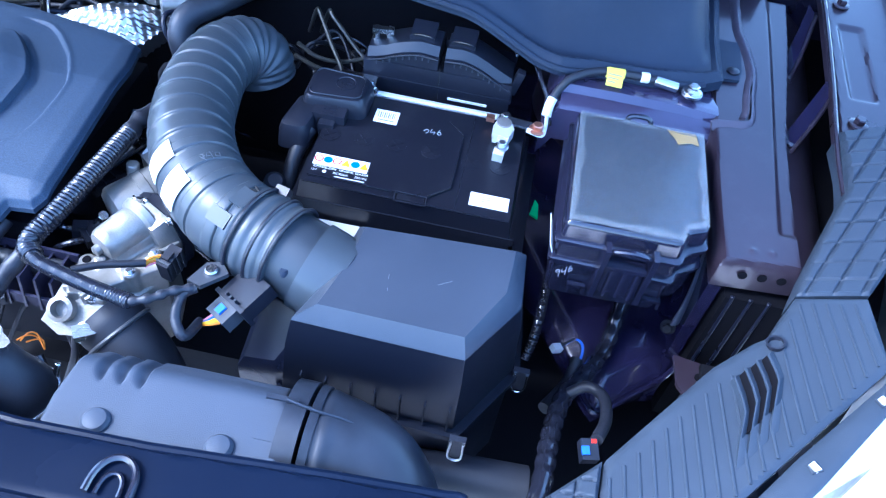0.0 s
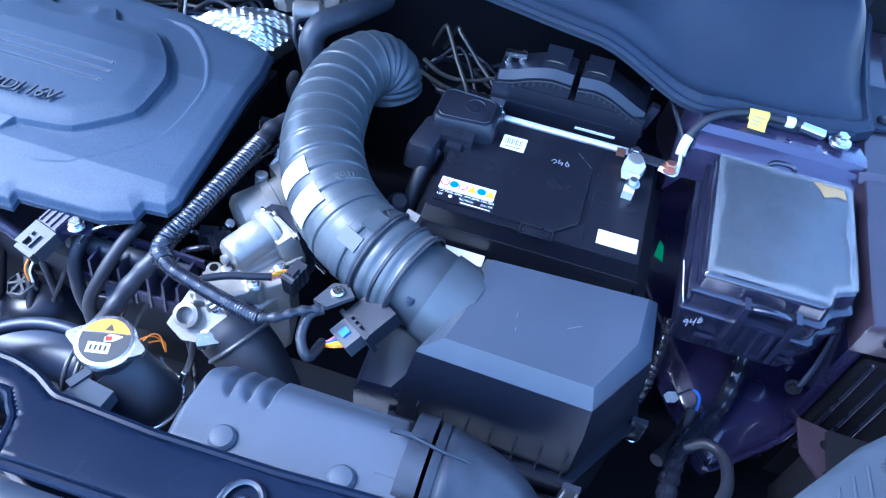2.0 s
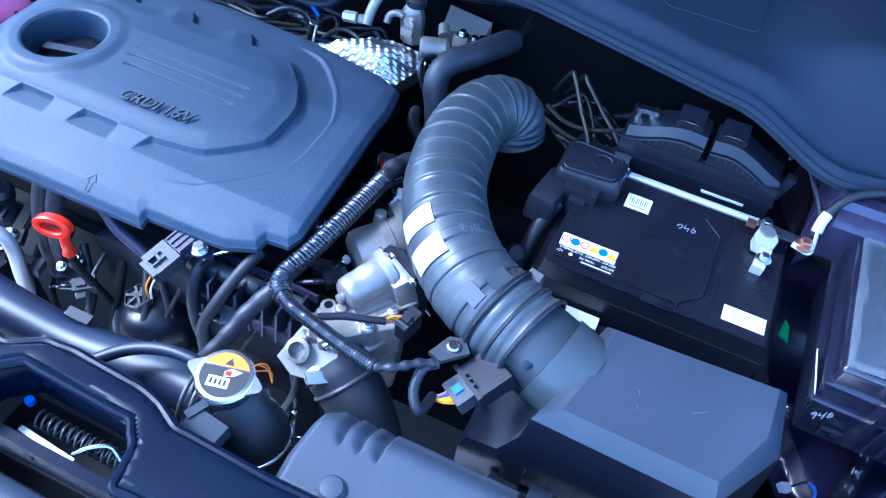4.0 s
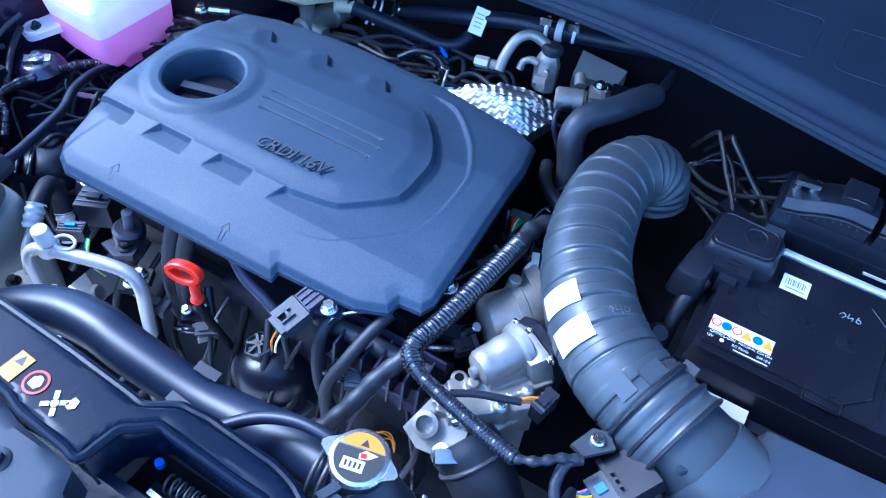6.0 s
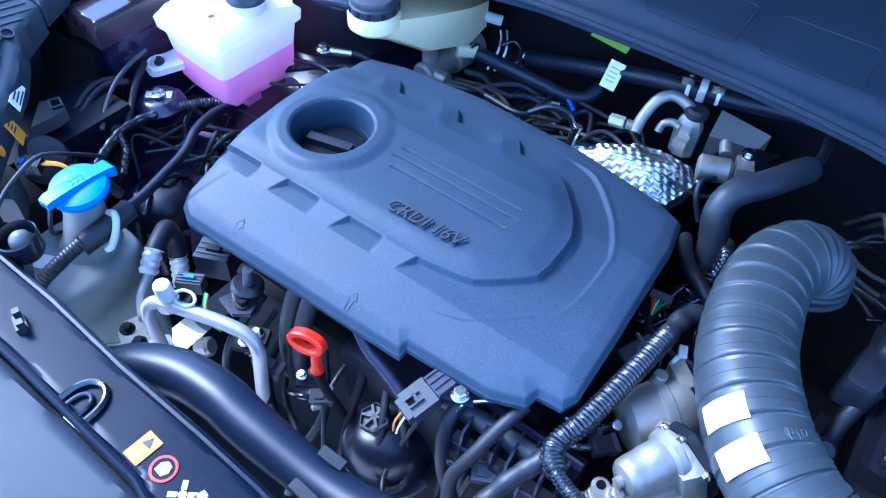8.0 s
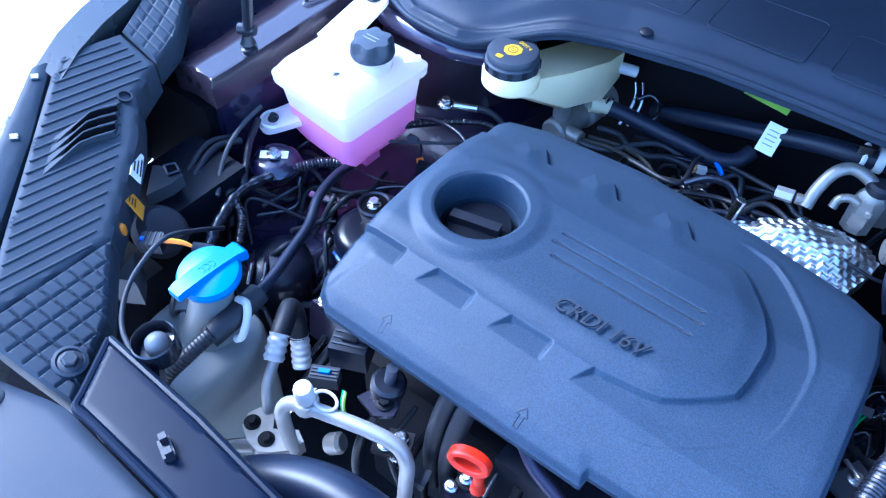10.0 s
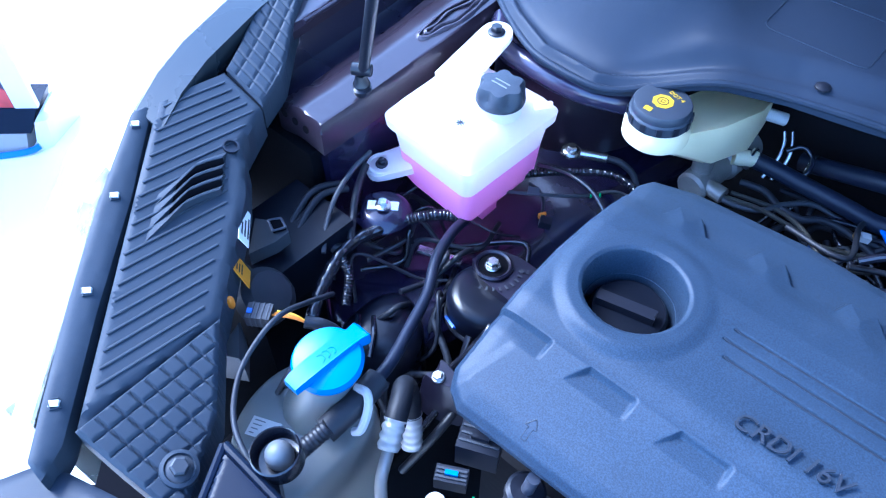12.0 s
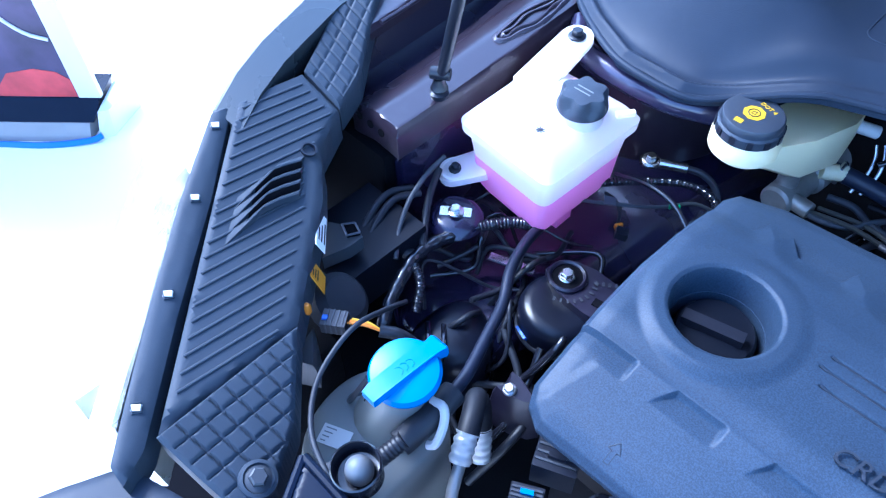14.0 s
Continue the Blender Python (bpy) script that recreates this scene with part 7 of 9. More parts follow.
for x, y in ((-0.069, 0.321), (-0.031, 0.329)):
    c = thing("hose_clip", (x, y, 0.848), "bright metal spring clip on the heater hose", "hose clip", "heater hose clips")
    part("band", tube([Vector((x, y, 0.859)) + (Vector((-0.25, 0.97, 0)) * math.cos(a) + Vector((0, 0, 1)) * math.sin(a)) * 0.0122 for a in np.linspace(0, 2 * math.pi, 22)], 0.003, 8, 0.003), LABEL, c)
    part("tab", block((0.016, 0.004, 0.012), (x, y - 0.010, 0.872), (0, 0, 14), 0.001), STEEL, c)
part("collar", rod((-0.056, 0.3235, 0.858), (-0.046, 0.3255, 0.858), 0.0155), WHITE, thing("hose_collar", (-0.05, 0.324, 0.85), "white plastic collar on the heater hose", "hose clip"))
c = thing("servo_hose_clip", (-0.378, 0.282, 0.785), "bright spring clip at the reservoir hose end", "hose clip")
part("band", tube([Vector((-0.378, 0.282, 0.7955)) + (Vector((0, 1, 0)) * math.cos(a) + Vector((0, 0, 1)) * math.sin(a)) * 0.0115 for a in np.linspace(0, 2 * math.pi, 20)], 0.0035, 8, 0.003), STEEL, c)
c = thing("heater_hose_end_clip", (-0.322, 0.343, 0.766), "bright spring clip at the heater hose end", "hose clip")
part("band", tube([Vector((-0.322, 0.3435, 0.778)) + (Vector((0.05, 1, 0)) * math.cos(a) + Vector((0, 0, 1)) * math.sin(a)) * 0.0122 for a in np.linspace(0, 2 * math.pi, 20)], 0.003, 8, 0.003), STEEL, c)
tag = thing("hose_tag", (-0.165, 0.305, 0.83), "white printed paper tag on the heater hose", "tag")
part("paper", turned(box(-0.0115, 0.0115, -0.020, 0.018, 0, 0.0006, 0), pose(-0.169, 0.310, 0.836, 56, 0, -4)), LABEL, tag)
for k in range(4):
    part("print_bar", turned(box(-0.007, 0.006, 0.008 - 0.006 * k, 0.0095 - 0.006 * k, 0.0006, 0.0008, 0), pose(-0.169, 0.310, 0.836, 56, 0, -4)), MARK, tag)
single("firewall_label", turned(box(-0.030, 0.030, -0.008, 0.008, 0, 0.001, 0), pose(-0.196, 0.345, 0.862, 40, 0, -8)), LIME, "green printed strip label on the firewall", "label")
egr = thing("exhaust_gas_cooler", (-0.06, 0.25, 0.80), "alloy exhaust gas cooler with a bent pipe", "gas cooler")
part("pipe", tube([(-0.092, 0.226, 0.832), (-0.091, 0.240, 0.850), (-0.084, 0.256, 0.868), (-0.070, 0.268, 0.874), (-0.050, 0.268, 0.870), (-0.038, 0.264, 0.862)], 0.0072, 16, 0.003), ALLOY, egr)
part("pipe", tube([(-0.068, 0.240, 0.836), (-0.066, 0.246, 0.846), (-0.056, 0.250, 0.850), (-0.046, 0.250, 0.848)], 0.005, 12, 0.003), ALLOY, egr)
part("nut", rod((-0.128, 0.226, 0.834), (-0.108, 0.228, 0.836), 0.008, 6), PIPE, egr)
part("nut", rod((-0.106, 0.228, 0.836), (-0.090, 0.232, 0.836), 0.0065), ALLOY, egr)
part("body", rounded(loft([[(-0.038 + w * math.cos(a) * 1.0, 0.262 + w * math.sin(a) * 0.8, z) for a in np.linspace(0.4, 0.4 + 2 * math.pi, 8, endpoint=False)] for z, w in ((0.806, 0.017), (0.846, 0.018), (0.856, 0.015), (0.862, 0.011))]), 0.003, 3), ALLOY, egr)
part("face_boss", rounded(loft([[(-0.047, 0.243 + d, 0.822), (-0.030, 0.243 + d, 0.822), (-0.030, 0.243 + d, 0.834), (-0.047, 0.243 + d, 0.834)] for d in (0.0, 0.006)]), 0.0015), ALLOY, egr)
part("face_boss", rod((-0.032, 0.244, 0.842), (-0.032, 0.250, 0.842), 0.0042), ALLOY, egr)
part("collar", lathe([(0.0125, 0), (0.0145, 0.003), (0.0145, 0.010), (0.0110, 0.013)], (-0.036, 0.265, 0.860), (0.02, 0.1, 1), 24), RUBBER, egr)
sol = thing("vacuum_solenoid", (0.02, 0.22, 0.80), "bright metal vacuum solenoid beside the foil shield", "solenoid")
part("barrel", lathe([(0.012, 0), (0.0155, 0.003), (0.0155, 0.036), (0.012, 0.040)], (-0.002, 0.212, 0.836), (1, 0.35, 0.05), 26), ALLOY, sol)
part("head", block((0.020, 0.026, 0.030), (0.046, 0.232, 0.838), (0, 0, 20), 0.003), ALLOY, sol)
part("port", rod((0.020, 0.240, 0.846), (0.012, 0.256, 0.850), 0.008), ALLOY, sol)
bolt((0.044, 0.246, 0.852), (0, 0, 1), 0.006, STEEL, sol)
single("thin_hose", tube([(0.032, 0.165, 0.80), (0.018, 0.172, 0.826), (0.014, 0.188, 0.838), (0.024, 0.205, 0.836)], 0.0035, 10, 0.003), HOSE, "thin black vacuum hose at the solenoid", "hose")
gb = thing("control_box", (0.02, 0.31, 0.80), "grey metal control box under the cowl", "control box")
part("case", rounded(loft([[(-0.027, 0.347, 0.780 + h), (0.038, 0.362 - 0.4 * h, 0.780 + h), (0.045, 0.370, 0.803 + h), (-0.029, 0.381, 0.803 + h)] for h in (-0.035, 0.0)]), 0.003, 3), TAUPE, gb)
part("plug", block((0.022, 0.014, 0.018), (0.048, 0.345, 0.782), (20, 0, 10), 0.003), BLACK, gb)
bolt((0.030, 0.340, 0.786), (0, -0.3, 1), 0.005, STEEL, gb)
rng = random.Random(9)
for k in range(6):
    x = rng.uniform(-0.36, -0.08)
    p = [(x, rng.uniform(0.15, 0.2), rng.uniform(0.78, 0.82)), (x + rng.uniform(0.02, 0.07), rng.uniform(0.18, 0.24), rng.uniform(0.79, 0.83)), (x + rng.uniform(0.05, 0.12), rng.uniform(0.2, 0.3), rng.uniform(0.77, 0.82)), (x + rng.uniform(0.08, 0.18), rng.uniform(0.26, 0.36), rng.uniform(0.74, 0.80))]
    hose("rear_wiring", p, rng.uniform(0.002, 0.0045), rng.choice((LOOM, HOSE, RUBBER)), "dark wiring and pipes behind the engine", "wiring", 8, 0.006, "wiring behind the engine")
single("brake_pipe", tube([(-0.374, 0.212, 0.786), (-0.330, 0.215, 0.792), (-0.290, 0.220, 0.785), (-0.26, 0.215, 0.785), (-0.21, 0.24, 0.78)], 0.0028, 8, 0.004), OLIVE, "thin steel brake pipe from the master cylinder", "brake pipe", "brake pipes")
single("brake_pipe", tube([(-0.372, 0.230, 0.780), (-0.320, 0.235, 0.785), (-0.280, 0.222, 0.788), (-0.24, 0.19, 0.79), (-0.20, 0.22, 0.78)], 0.0028, 8, 0.004), OLIVE, "thin steel brake pipe from the master cylinder", "brake pipe", "brake pipes")
vh = thing("vacuum_line", (-0.2, 0.18, 0.80), "thin ribbed vacuum line with metal end", "hose")
part("line", tube([(-0.215, 0.168, 0.836), (-0.195, 0.182, 0.846), (-0.172, 0.190, 0.843), (-0.158, 0.188, 0.828), (-0.155, 0.180, 0.812)], 0.0045, 10, 0.003), LOOM_GLOSS, vh)
part("fitting", rod((-0.156, 0.178, 0.806), (-0.152, 0.186, 0.836), 0.0065), STEEL, vh)

# ---- behind the battery: control units, pipes, earth cable ----
abs_ = thing("brake_control_unit", (0.39, 0.17, 0.74), "black brake control unit with two humped wiring plugs", "control unit")
part("case", box(0.296, 0.482, 0.134, 0.205, 0.740, 0.872, 0.006), BLACK, abs_)
part("seam", box(0.294, 0.484, 0.132, 0.207, 0.846, 0.850, 0.001), BLACK, abs_)
part("split", box(0.3905, 0.3925, 0.1335, 0.19, 0.76, 0.8735, 0), INK, abs_)
part("bright_edge", box(0.405, 0.455, 0.1325, 0.134, 0.834, 0.837, 0.0005), LABEL, abs_)
for x0, x1, flip in ((0.300, 0.388, 1), (0.396, 0.480, -1)):
    xs = np.linspace(x0, x1, 9)
    h = np.interp(np.linspace(0, 1, 9)[::flip], [0, 0.2, 0.45, 0.7, 1.0], [0.884, 0.888, 0.898, 0.904, 0.902] if flip > 0 else [0.876, 0.884, 0.896, 0.904, 0.902])
    plugm = part("plug", rounded(loft([[(x, 0.136, 0.866), (x, 0.136, z - 0.010), (x, 0.143, z), (x, 0.172, z + 0.002), (x, 0.185, z - 0.006), (x, 0.185, 0.866)] for x, z in zip(xs, h)]), 0.005, 3, 40), BLACK, abs_)
    part("comb_lip", tube([(x, 0.1335, z - 0.013) for x, z in zip(xs, h)], 0.0014, 8, 0.004), BLACK, plugm)
    for x, z in list(zip(np.linspace(x0 + 0.012, x1 - 0.012, 9), np.interp(np.linspace(x0 + 0.012, x1 - 0.012, 9), xs, h))):
        part("comb_tooth", block((0.0018, 0.002, 0.006), (x, 0.1345, z - 0.017), (0, 0, 0), 0), GREY, plugm)
    x = x0 + 0.064 if flip > 0 else x0 + 0.018
    part("lever_hump", block((0.030, 0.030, 0.022), (x, 0.164, 0.899), (8, 0, 0), 0.0095, 5), BLACK, plugm)
    part("lever_edge", tube([(x - 0.013, 0.150, 0.906), (x - 0.006, 0.1485, 0.9095), (x + 0.006, 0.1485, 0.9095), (x + 0.013, 0.150, 0.906)], 0.0012, 8, 0.003), CONDUIT, plugm)
part("clip", join(rod((0.306, 0.160, 0.875), (0.306, 0.160, 0.902), 0.005), rod((0.322, 0.162, 0.875), (0.322, 0.162, 0.902), 0.005), block((0.026, 0.008, 0.006), (0.314, 0.158, 0.900), (0, 0, 8))), STEEL, abs_)
part("end_clip", block((0.010, 0.010, 0.034), (0.486, 0.150, 0.868), (0, 14, 0), 0.002), BLACK, abs_)
for a, b in (((0.205, 0.250, 0.848), (0.258, 0.182, 0.800)), ((0.222, 0.252, 0.848), (0.294, 0.200, 0.800))):
    a, b = Vector(a), Vector(b)
    single("brake_pipe", tube([a + Vector((-0.03, 0.05, -0.07)), a + Vector((-0.006, 0.010, -0.006)), a + Vector((0.004, -0.004, -0.004)), a.lerp(b, 0.5), b, b + Vector((0.004, -0.01, -0.05))], 0.0030, 8, 0.003), OLIVE, "bent olive-grey steel brake pipe", "brake pipe", "brake pipes")
single("brake_pipe", tube([(0.185, 0.215, 0.815), (0.215, 0.205, 0.806), (0.250, 0.205, 0.806), (0.300, 0.215, 0.820)], 0.0030, 8, 0.003), OLIVE, "bent olive-grey steel brake pipe", "brake pipe", "brake pipes")
single("brake_pipe", tube([(0.185, 0.200, 0.806), (0.225, 0.188, 0.800), (0.270, 0.184, 0.798), (0.300, 0.195, 0.805)], 0.0030, 8, 0.003), OLIVE, "bent olive-grey steel brake pipe", "brake pipe", "brake pipes")
pf = thing("positive_fuse_block", (0.30, 0.115, 0.80), "small fuse block with bright terminals beside the battery", "fuse block")
part("body", box(0.275, 0.312, 0.108, 0.135, 0.80, 0.848, 0.003), BLACK, pf)
part("plate", box(0.270, 0.316, 0.112, 0.130, 0.848, 0.851, 0.001), STEEL, pf)
part("tab", box(0.292, 0.302, 0.106, 0.114, 0.840, 0.853, 0.001), BLUE, pf)
bolt((0.312, 0.105, 0.845), (0, 0, 1), 0.006, STEEL, pf)
nc = thing("earth_cable", (0.52, 0.08, 0.85), "black earth cable with clamp, white sleeve and yellow tape flag", "cable")
part("clamp", rounded(loft([[(0.471, 0.048, z), (0.489, 0.046, z), (0.494, 0.062, z), (0.489, 0.076, z), (0.473, 0.076, z), (0.469, 0.062, z)] for z in (0.853, 0.866)]), 0.002), ZINC, nc)
part("clamp_jaw", block((0.012, 0.026, 0.014), (0.482, 0.030, 0.860), (12, 0, -6), 0.003), ZINC, nc)
bolt((0.483, 0.028, 0.866), (0, 0, 1), 0.0055, STEEL, nc)
part("lug_bar", block((0.040, 0.012, 0.003), (0.503, 0.077, 0.864), (0, 0, -6), 0.001), STEEL, nc)
bolt((0.520, 0.070, 0.865), (0, 0, 1), 0.0068, COPPER, nc)
part("copper_tab", block((0.010, 0.008, 0.006), (0.464, 0.082, 0.860), (0, 0, 0), 0.001), COPPER, nc)
part("end_strip", tube([(0.508, 0.066, 0.866), (0.526, 0.063, 0.865), (0.529, 0.076, 0.868), (0.528, 0.090, 0.876)], 0.0030, 10, 0.003, 0.5), LABEL, nc)
part("white_sleeve", tube([(0.5275, 0.088, 0.874), (0.5285, 0.097, 0.882), (0.531, 0.104, 0.889)], 0.0058, 14, 0.003), LABEL, nc, "white heat-shrink sleeve")
part("sheath", tube([(0.531, 0.104, 0.889), (0.537, 0.112, 0.900), (0.550, 0.122, 0.911), (0.579, 0.136, 0.916), (0.619, 0.140, 0.916), (0.645, 0.141, 0.915)], 0.0048, 14, 0.004), RUBBER, nc)
part("tape_flag", join(turned(box(-0.0095, 0.0095, -0.021, 0.004, 0, 0.0008, 0), pose(0.597, 0.134, 0.921, 22, 0, -4)), rod((0.586, 0.1368, 0.916), (0.608, 0.139, 0.916), 0.0062)), LEMON, nc, "yellow tape flag")
for k in range(3):
    part("print_bar", turned(box(-0.008, 0.007 - 0.003 * k, -0.006 - 0.005 * k, -0.0048 - 0.005 * k, 0.0008, 0.001, 0), pose(0.597, 0.134, 0.921, 22, 0, -4)), PRINT, nc)
part("white_band", rod((0.627, 0.1402, 0.916), (0.637, 0.1408, 0.916), 0.0062), LABEL, nc)
part("crimp", rod((0.644, 0.141, 0.9148), (0.672, 0.140, 0.911), 0.0062), STEEL, nc)
part("eyelet", lathe([(0.0125, 0), (0.0125, 0.003), (0.006, 0.003)], (0.690, 0.139, 0.907), (0, 0, 1), 22), STEEL, nc)
bolt((0.690, 0.139, 0.910), (0, 0, 1), 0.007, STEEL, nc)
single("cowl_seal_wire", tube([(0.478, 0.165, 0.895), (0.490, 0.172, 0.902), (0.500, 0.162, 0.898), (0.515, 0.135, 0.888), (0.530, 0.110, 0.872), (0.534, 0.09, 0.86)], 0.0028, 8, 0.003), LOOM_GLOSS, "thin wire with a clear sleeve by the cowl corner", "wire")
single("green_tag", prism([(0.531, -0.004), (0.541, -0.010), (0.540, 0.012), (0.535, 0.020)], 0.800, 0.803, 0.0005), GREEN, "small green plastic tag beside the fuse box", "tag")
single("side_label", turned(box(-0.006, 0.006, -0.022, 0.022, 0, 0.0008, 0), pose(0.5500, -0.088, 0.866, 0, 70, 4)), LABEL, "white paper label on the fuse box side", "label")
hose("battery_lead", [(0.262, 0.020, 0.845), (0.252, -0.005, 0.825), (0.250, -0.03, 0.80), (0.252, -0.06, 0.75)], 0.009, LOOM, "black taped battery lead at the tray's side", "cable")
sc = thing("coolant_sensor", (0.245, -0.055, 0.81), "black sensor plug with a convoluted lead beside the duct", "sensor")
part("plug", lathe([(0.010, 0), (0.012, 0.004), (0.012, 0.018), (0.008, 0.022)], (0.240, -0.055, 0.812), (0.3, -0.3, 1), 20), BLACK, sc)
part("lead", tube([(0.243, -0.060, 0.815), (0.245, -0.074, 0.80), (0.243, -0.085, 0.77)], ribbed(0.0055, 0.0035, 0.0006), 12, 0.001), LOOM_GLOSS, sc)

# ---- right-hand floor of the bay ----
hose("headlamp_loom", [(0.664, -0.030, 0.745), (0.660, -0.058, 0.730), (0.652, -0.095, 0.715), (0.640, -0.125, 0.712), (0.620, -0.160, 0.718), (0.603, -0.190, 0.728), (0.592, -0.230, 0.745), (0.585, -0.270, 0.763), (0.580, -0.315, 0.780), (0.575, -0.345, 0.785)], lambda s, w: 0.0100 + 0.0006 * math.sin(s * 300), LOOM_GLOSS, "glossy taped headlamp wiring loom", "wiring loom", 14, 0.0012)
hose("headlamp_lead", [(0.606, -0.190, 0.735), (0.622, -0.186, 0.748), (0.638, -0.200, 0.757), (0.638, -0.235, 0.772), (0.625, -0.270, 0.792)], 0.0062, LOOM, "black headlamp lead bent down to its plug", "wiring", 12)
hp_ = thing("headlamp_plug", (0.618, -0.285, 0.79), "grey headlamp plug with a blue lock", "wiring plug")
part("body", block((0.016, 0.020, 0.014), (0.618, -0.282, 0.790), (10, 0, 12), 0.002), BLACK, hp_)
part("lock", block((0.007, 0.008, 0.004), (0.614, -0.286, 0.797), (10, 0, 12), 0.001), BLUE, hp_)
part("seal", block((0.005, 0.004, 0.003), (0.621, -0.275, 0.797), (10, 0, 12), 0.001), RED, hp_)
hose("drain_sleeve", [(0.566, -0.055, 0.765), (0.567, -0.080, 0.740), (0.566, -0.105, 0.710), (0.560, -0.125, 0.685)], ribbed(0.0058, 0.0036, 0.0007), LOOM_GLOSS, "thin convoluted sleeve below the fuse box", "hose", 12, 0.001)
st = thing("steel_strap", (0.72, -0.06, 0.74), "painted steel strap bolted beside the fuse box", "bracket")
part("strap", tube([(0.728, -0.030, 0.842), (0.727, -0.048, 0.815), (0.724, -0.066, 0.780), (0.718, -0.080, 0.750)], 0.011, 10, 0.004, 0.25), PLUG_GREY, st)
bolt((0.712, -0.082, 0.745), (-0.3, -0.8, 0.4), 0.006, DEEP, st)
w = thing("loose_plug", (0.595, -0.13, 0.70), "small white plug with blue and copper wires", "wiring plug")
part("plug", block((0.012, 0.009, 0.008), (0.592, -0.120, 0.712), (0, 20, 30), 0.001), WHITE, w)
for k, m in enumerate((BLUE, COPPER, LOOM)):
    part("wire", tube([(0.598, -0.116, 0.713), (0.612, -0.108, 0.720), (0.622, -0.114, 0.715 - 0.002 * k), (0.620, -0.135, 0.700 - 0.003 * k), (0.612, -0.165, 0.695)], 0.0016, 6, 0.003), m, w)
hose("loom_branch", [(0.618, -0.125, 0.705), (0.612, -0.150, 0.700), (0.600, -0.175, 0.705), (0.585, -0.20, 0.71)], 0.0075, LOOM, "dark taped loom branch low beside the filter box", "wiring")
rng = random.Random(2)
for k in range(3):
    single("copper_wire", tube([(0.600, -0.172, 0.713), (0.606 + 0.004 * k, -0.180, 0.716), (0.604 + 0.004 * k, -0.190, 0.713)], 0.0009, 6, 0.002), (ORANGE, GREEN, COPPER)[k], "short coloured wire end at the loom", "wire", "loom wire ends")
hose("resonator_pipe", [(0.46, -0.300, 0.70), (0.52, -0.298, 0.705), (0.575, -0.296, 0.705)], 0.026, RUBBER, "dark plastic resonator pipe below the filter box", "pipe", 20)

# ---- left-hand floor of the bay ----
em = thing("engine_mount", (-0.515, -0.06, 0.66), "black engine mount with a bolted cast arm", "engine mount")
part("cushion", lathe([(0.040, 0), (0.044, 0.006), (0.047, 0.014), (0.047, 0.040), (0.0445, 0.048), (0.039, 0.053), (0.030, 0.0545), (0.010, 0.0545)], (-0.509, -0.056, 0.690), (0, 0, 1), 44), CASE_GLOSS, em)
part("arm", rounded(loft([[(x, y, z) for x, y in ((-0.546, -0.040), (-0.543, -0.020), (-0.528, -0.008), (-0.505, -0.002), (-0.430, -0.004), (-0.425, -0.052), (-0.480, -0.058), (-0.520, -0.056))] for z in (0.742, 0.757)]), 0.004), MOUNT, em)
part("ring", lathe([(0.0225, 0), (0.0225, 0.004), (0.020, 0.006), (0.0175, 0.004), (0.0175, 0.0)], (-0.521, -0.033, 0.756), (0, 0, 1), 34), MOUNT, em)
part("recess", lathe([(0.0174, 0), (0.0174, 0.0012)], (-0.521, -0.033, 0.757), (0, 0, 1), 30), VOID, em)
part("stud", rod((-0.521, -0.034, 0.757), (-0.521, -0.034, 0.768), 0.0058, 18), STEEL, em)
bolt((-0.521, -0.034, 0.758), (0, 0, 1), 0.0075, STEEL, em, flange=1.25)
for k in range(4):
    part("print_bar", block((0.003, 0.006, 0.0008), (-0.492 + 0.006 * k, -0.018 + 0.004 * k, 0.7586), (0, 0, 30), 0), GREY, em)
for k in range(9):
    a = radians(-75 + 13 * k)
    part("print_bar", block((0.0022, 0.0055, 0.0008), (-0.521 + 0.033 * math.cos(a), -0.034 + 0.033 * math.sin(a), 0.7588), (0, 0, math.degrees(a) + 90), 0), GREY, em)
for k in range(3):
    part("arm_pocket", block((0.012, 0.010, 0.0012), (-0.474 + 0.015 * k, -0.038 + 0.004 * k, 0.7582), (0, 0, 8), 0.0004), VOID, em)
part("skirt", lathe([(0.0475, 0), (0.0490, 0.002), (0.0490, 0.006), (0.0475, 0.008)], (-0.509, -0.056, 0.700), (0, 0, 1), 44), RUBBER, em)
part("blue_mark", block((0.018, 0.003, 0.008), (-0.524, -0.1015, 0.716), (30, 0, -18), 0.0005), BLUE, em)
bolt((-0.484, -0.166, 0.722), (0, -0.2, 1), 0.0058, STEEL, em, flange=1.3)
part("foot", rounded(loft([[(-0.484 + w * math.cos(a) + 0.010 * math.cos(2 * a), -0.160 + 0.8 * w * math.sin(a), z) for a in np.linspace(0, 2 * math.pi, 14, endpoint=False)] for z, w in ((0.66, 0.030), (0.712, 0.022), (0.722, 0.016))]), 0.002), MOUNT, em)
guard = thing("splash_guard", (-0.575, -0.16, 0.66), "glossy black moulded guard below the overflow hose", "guard")
part("shell", loft([[(-0.578 + w * (1 + 0.08 * math.cos(3 * a)) * math.cos(a), -0.157 + 1.15 * w * (1 + 0.08 * math.cos(3 * a)) * math.sin(a), z) for a in np.linspace(0, 2 * math.pi, 36, endpoint=False)] for z, w in ((0.64, 0.047), (0.698, 0.046), (0.711, 0.043), (0.719, 0.037), (0.725, 0.028), (0.728, 0.016), (0.729, 0.005))]), CASE_GLOSS, guard)
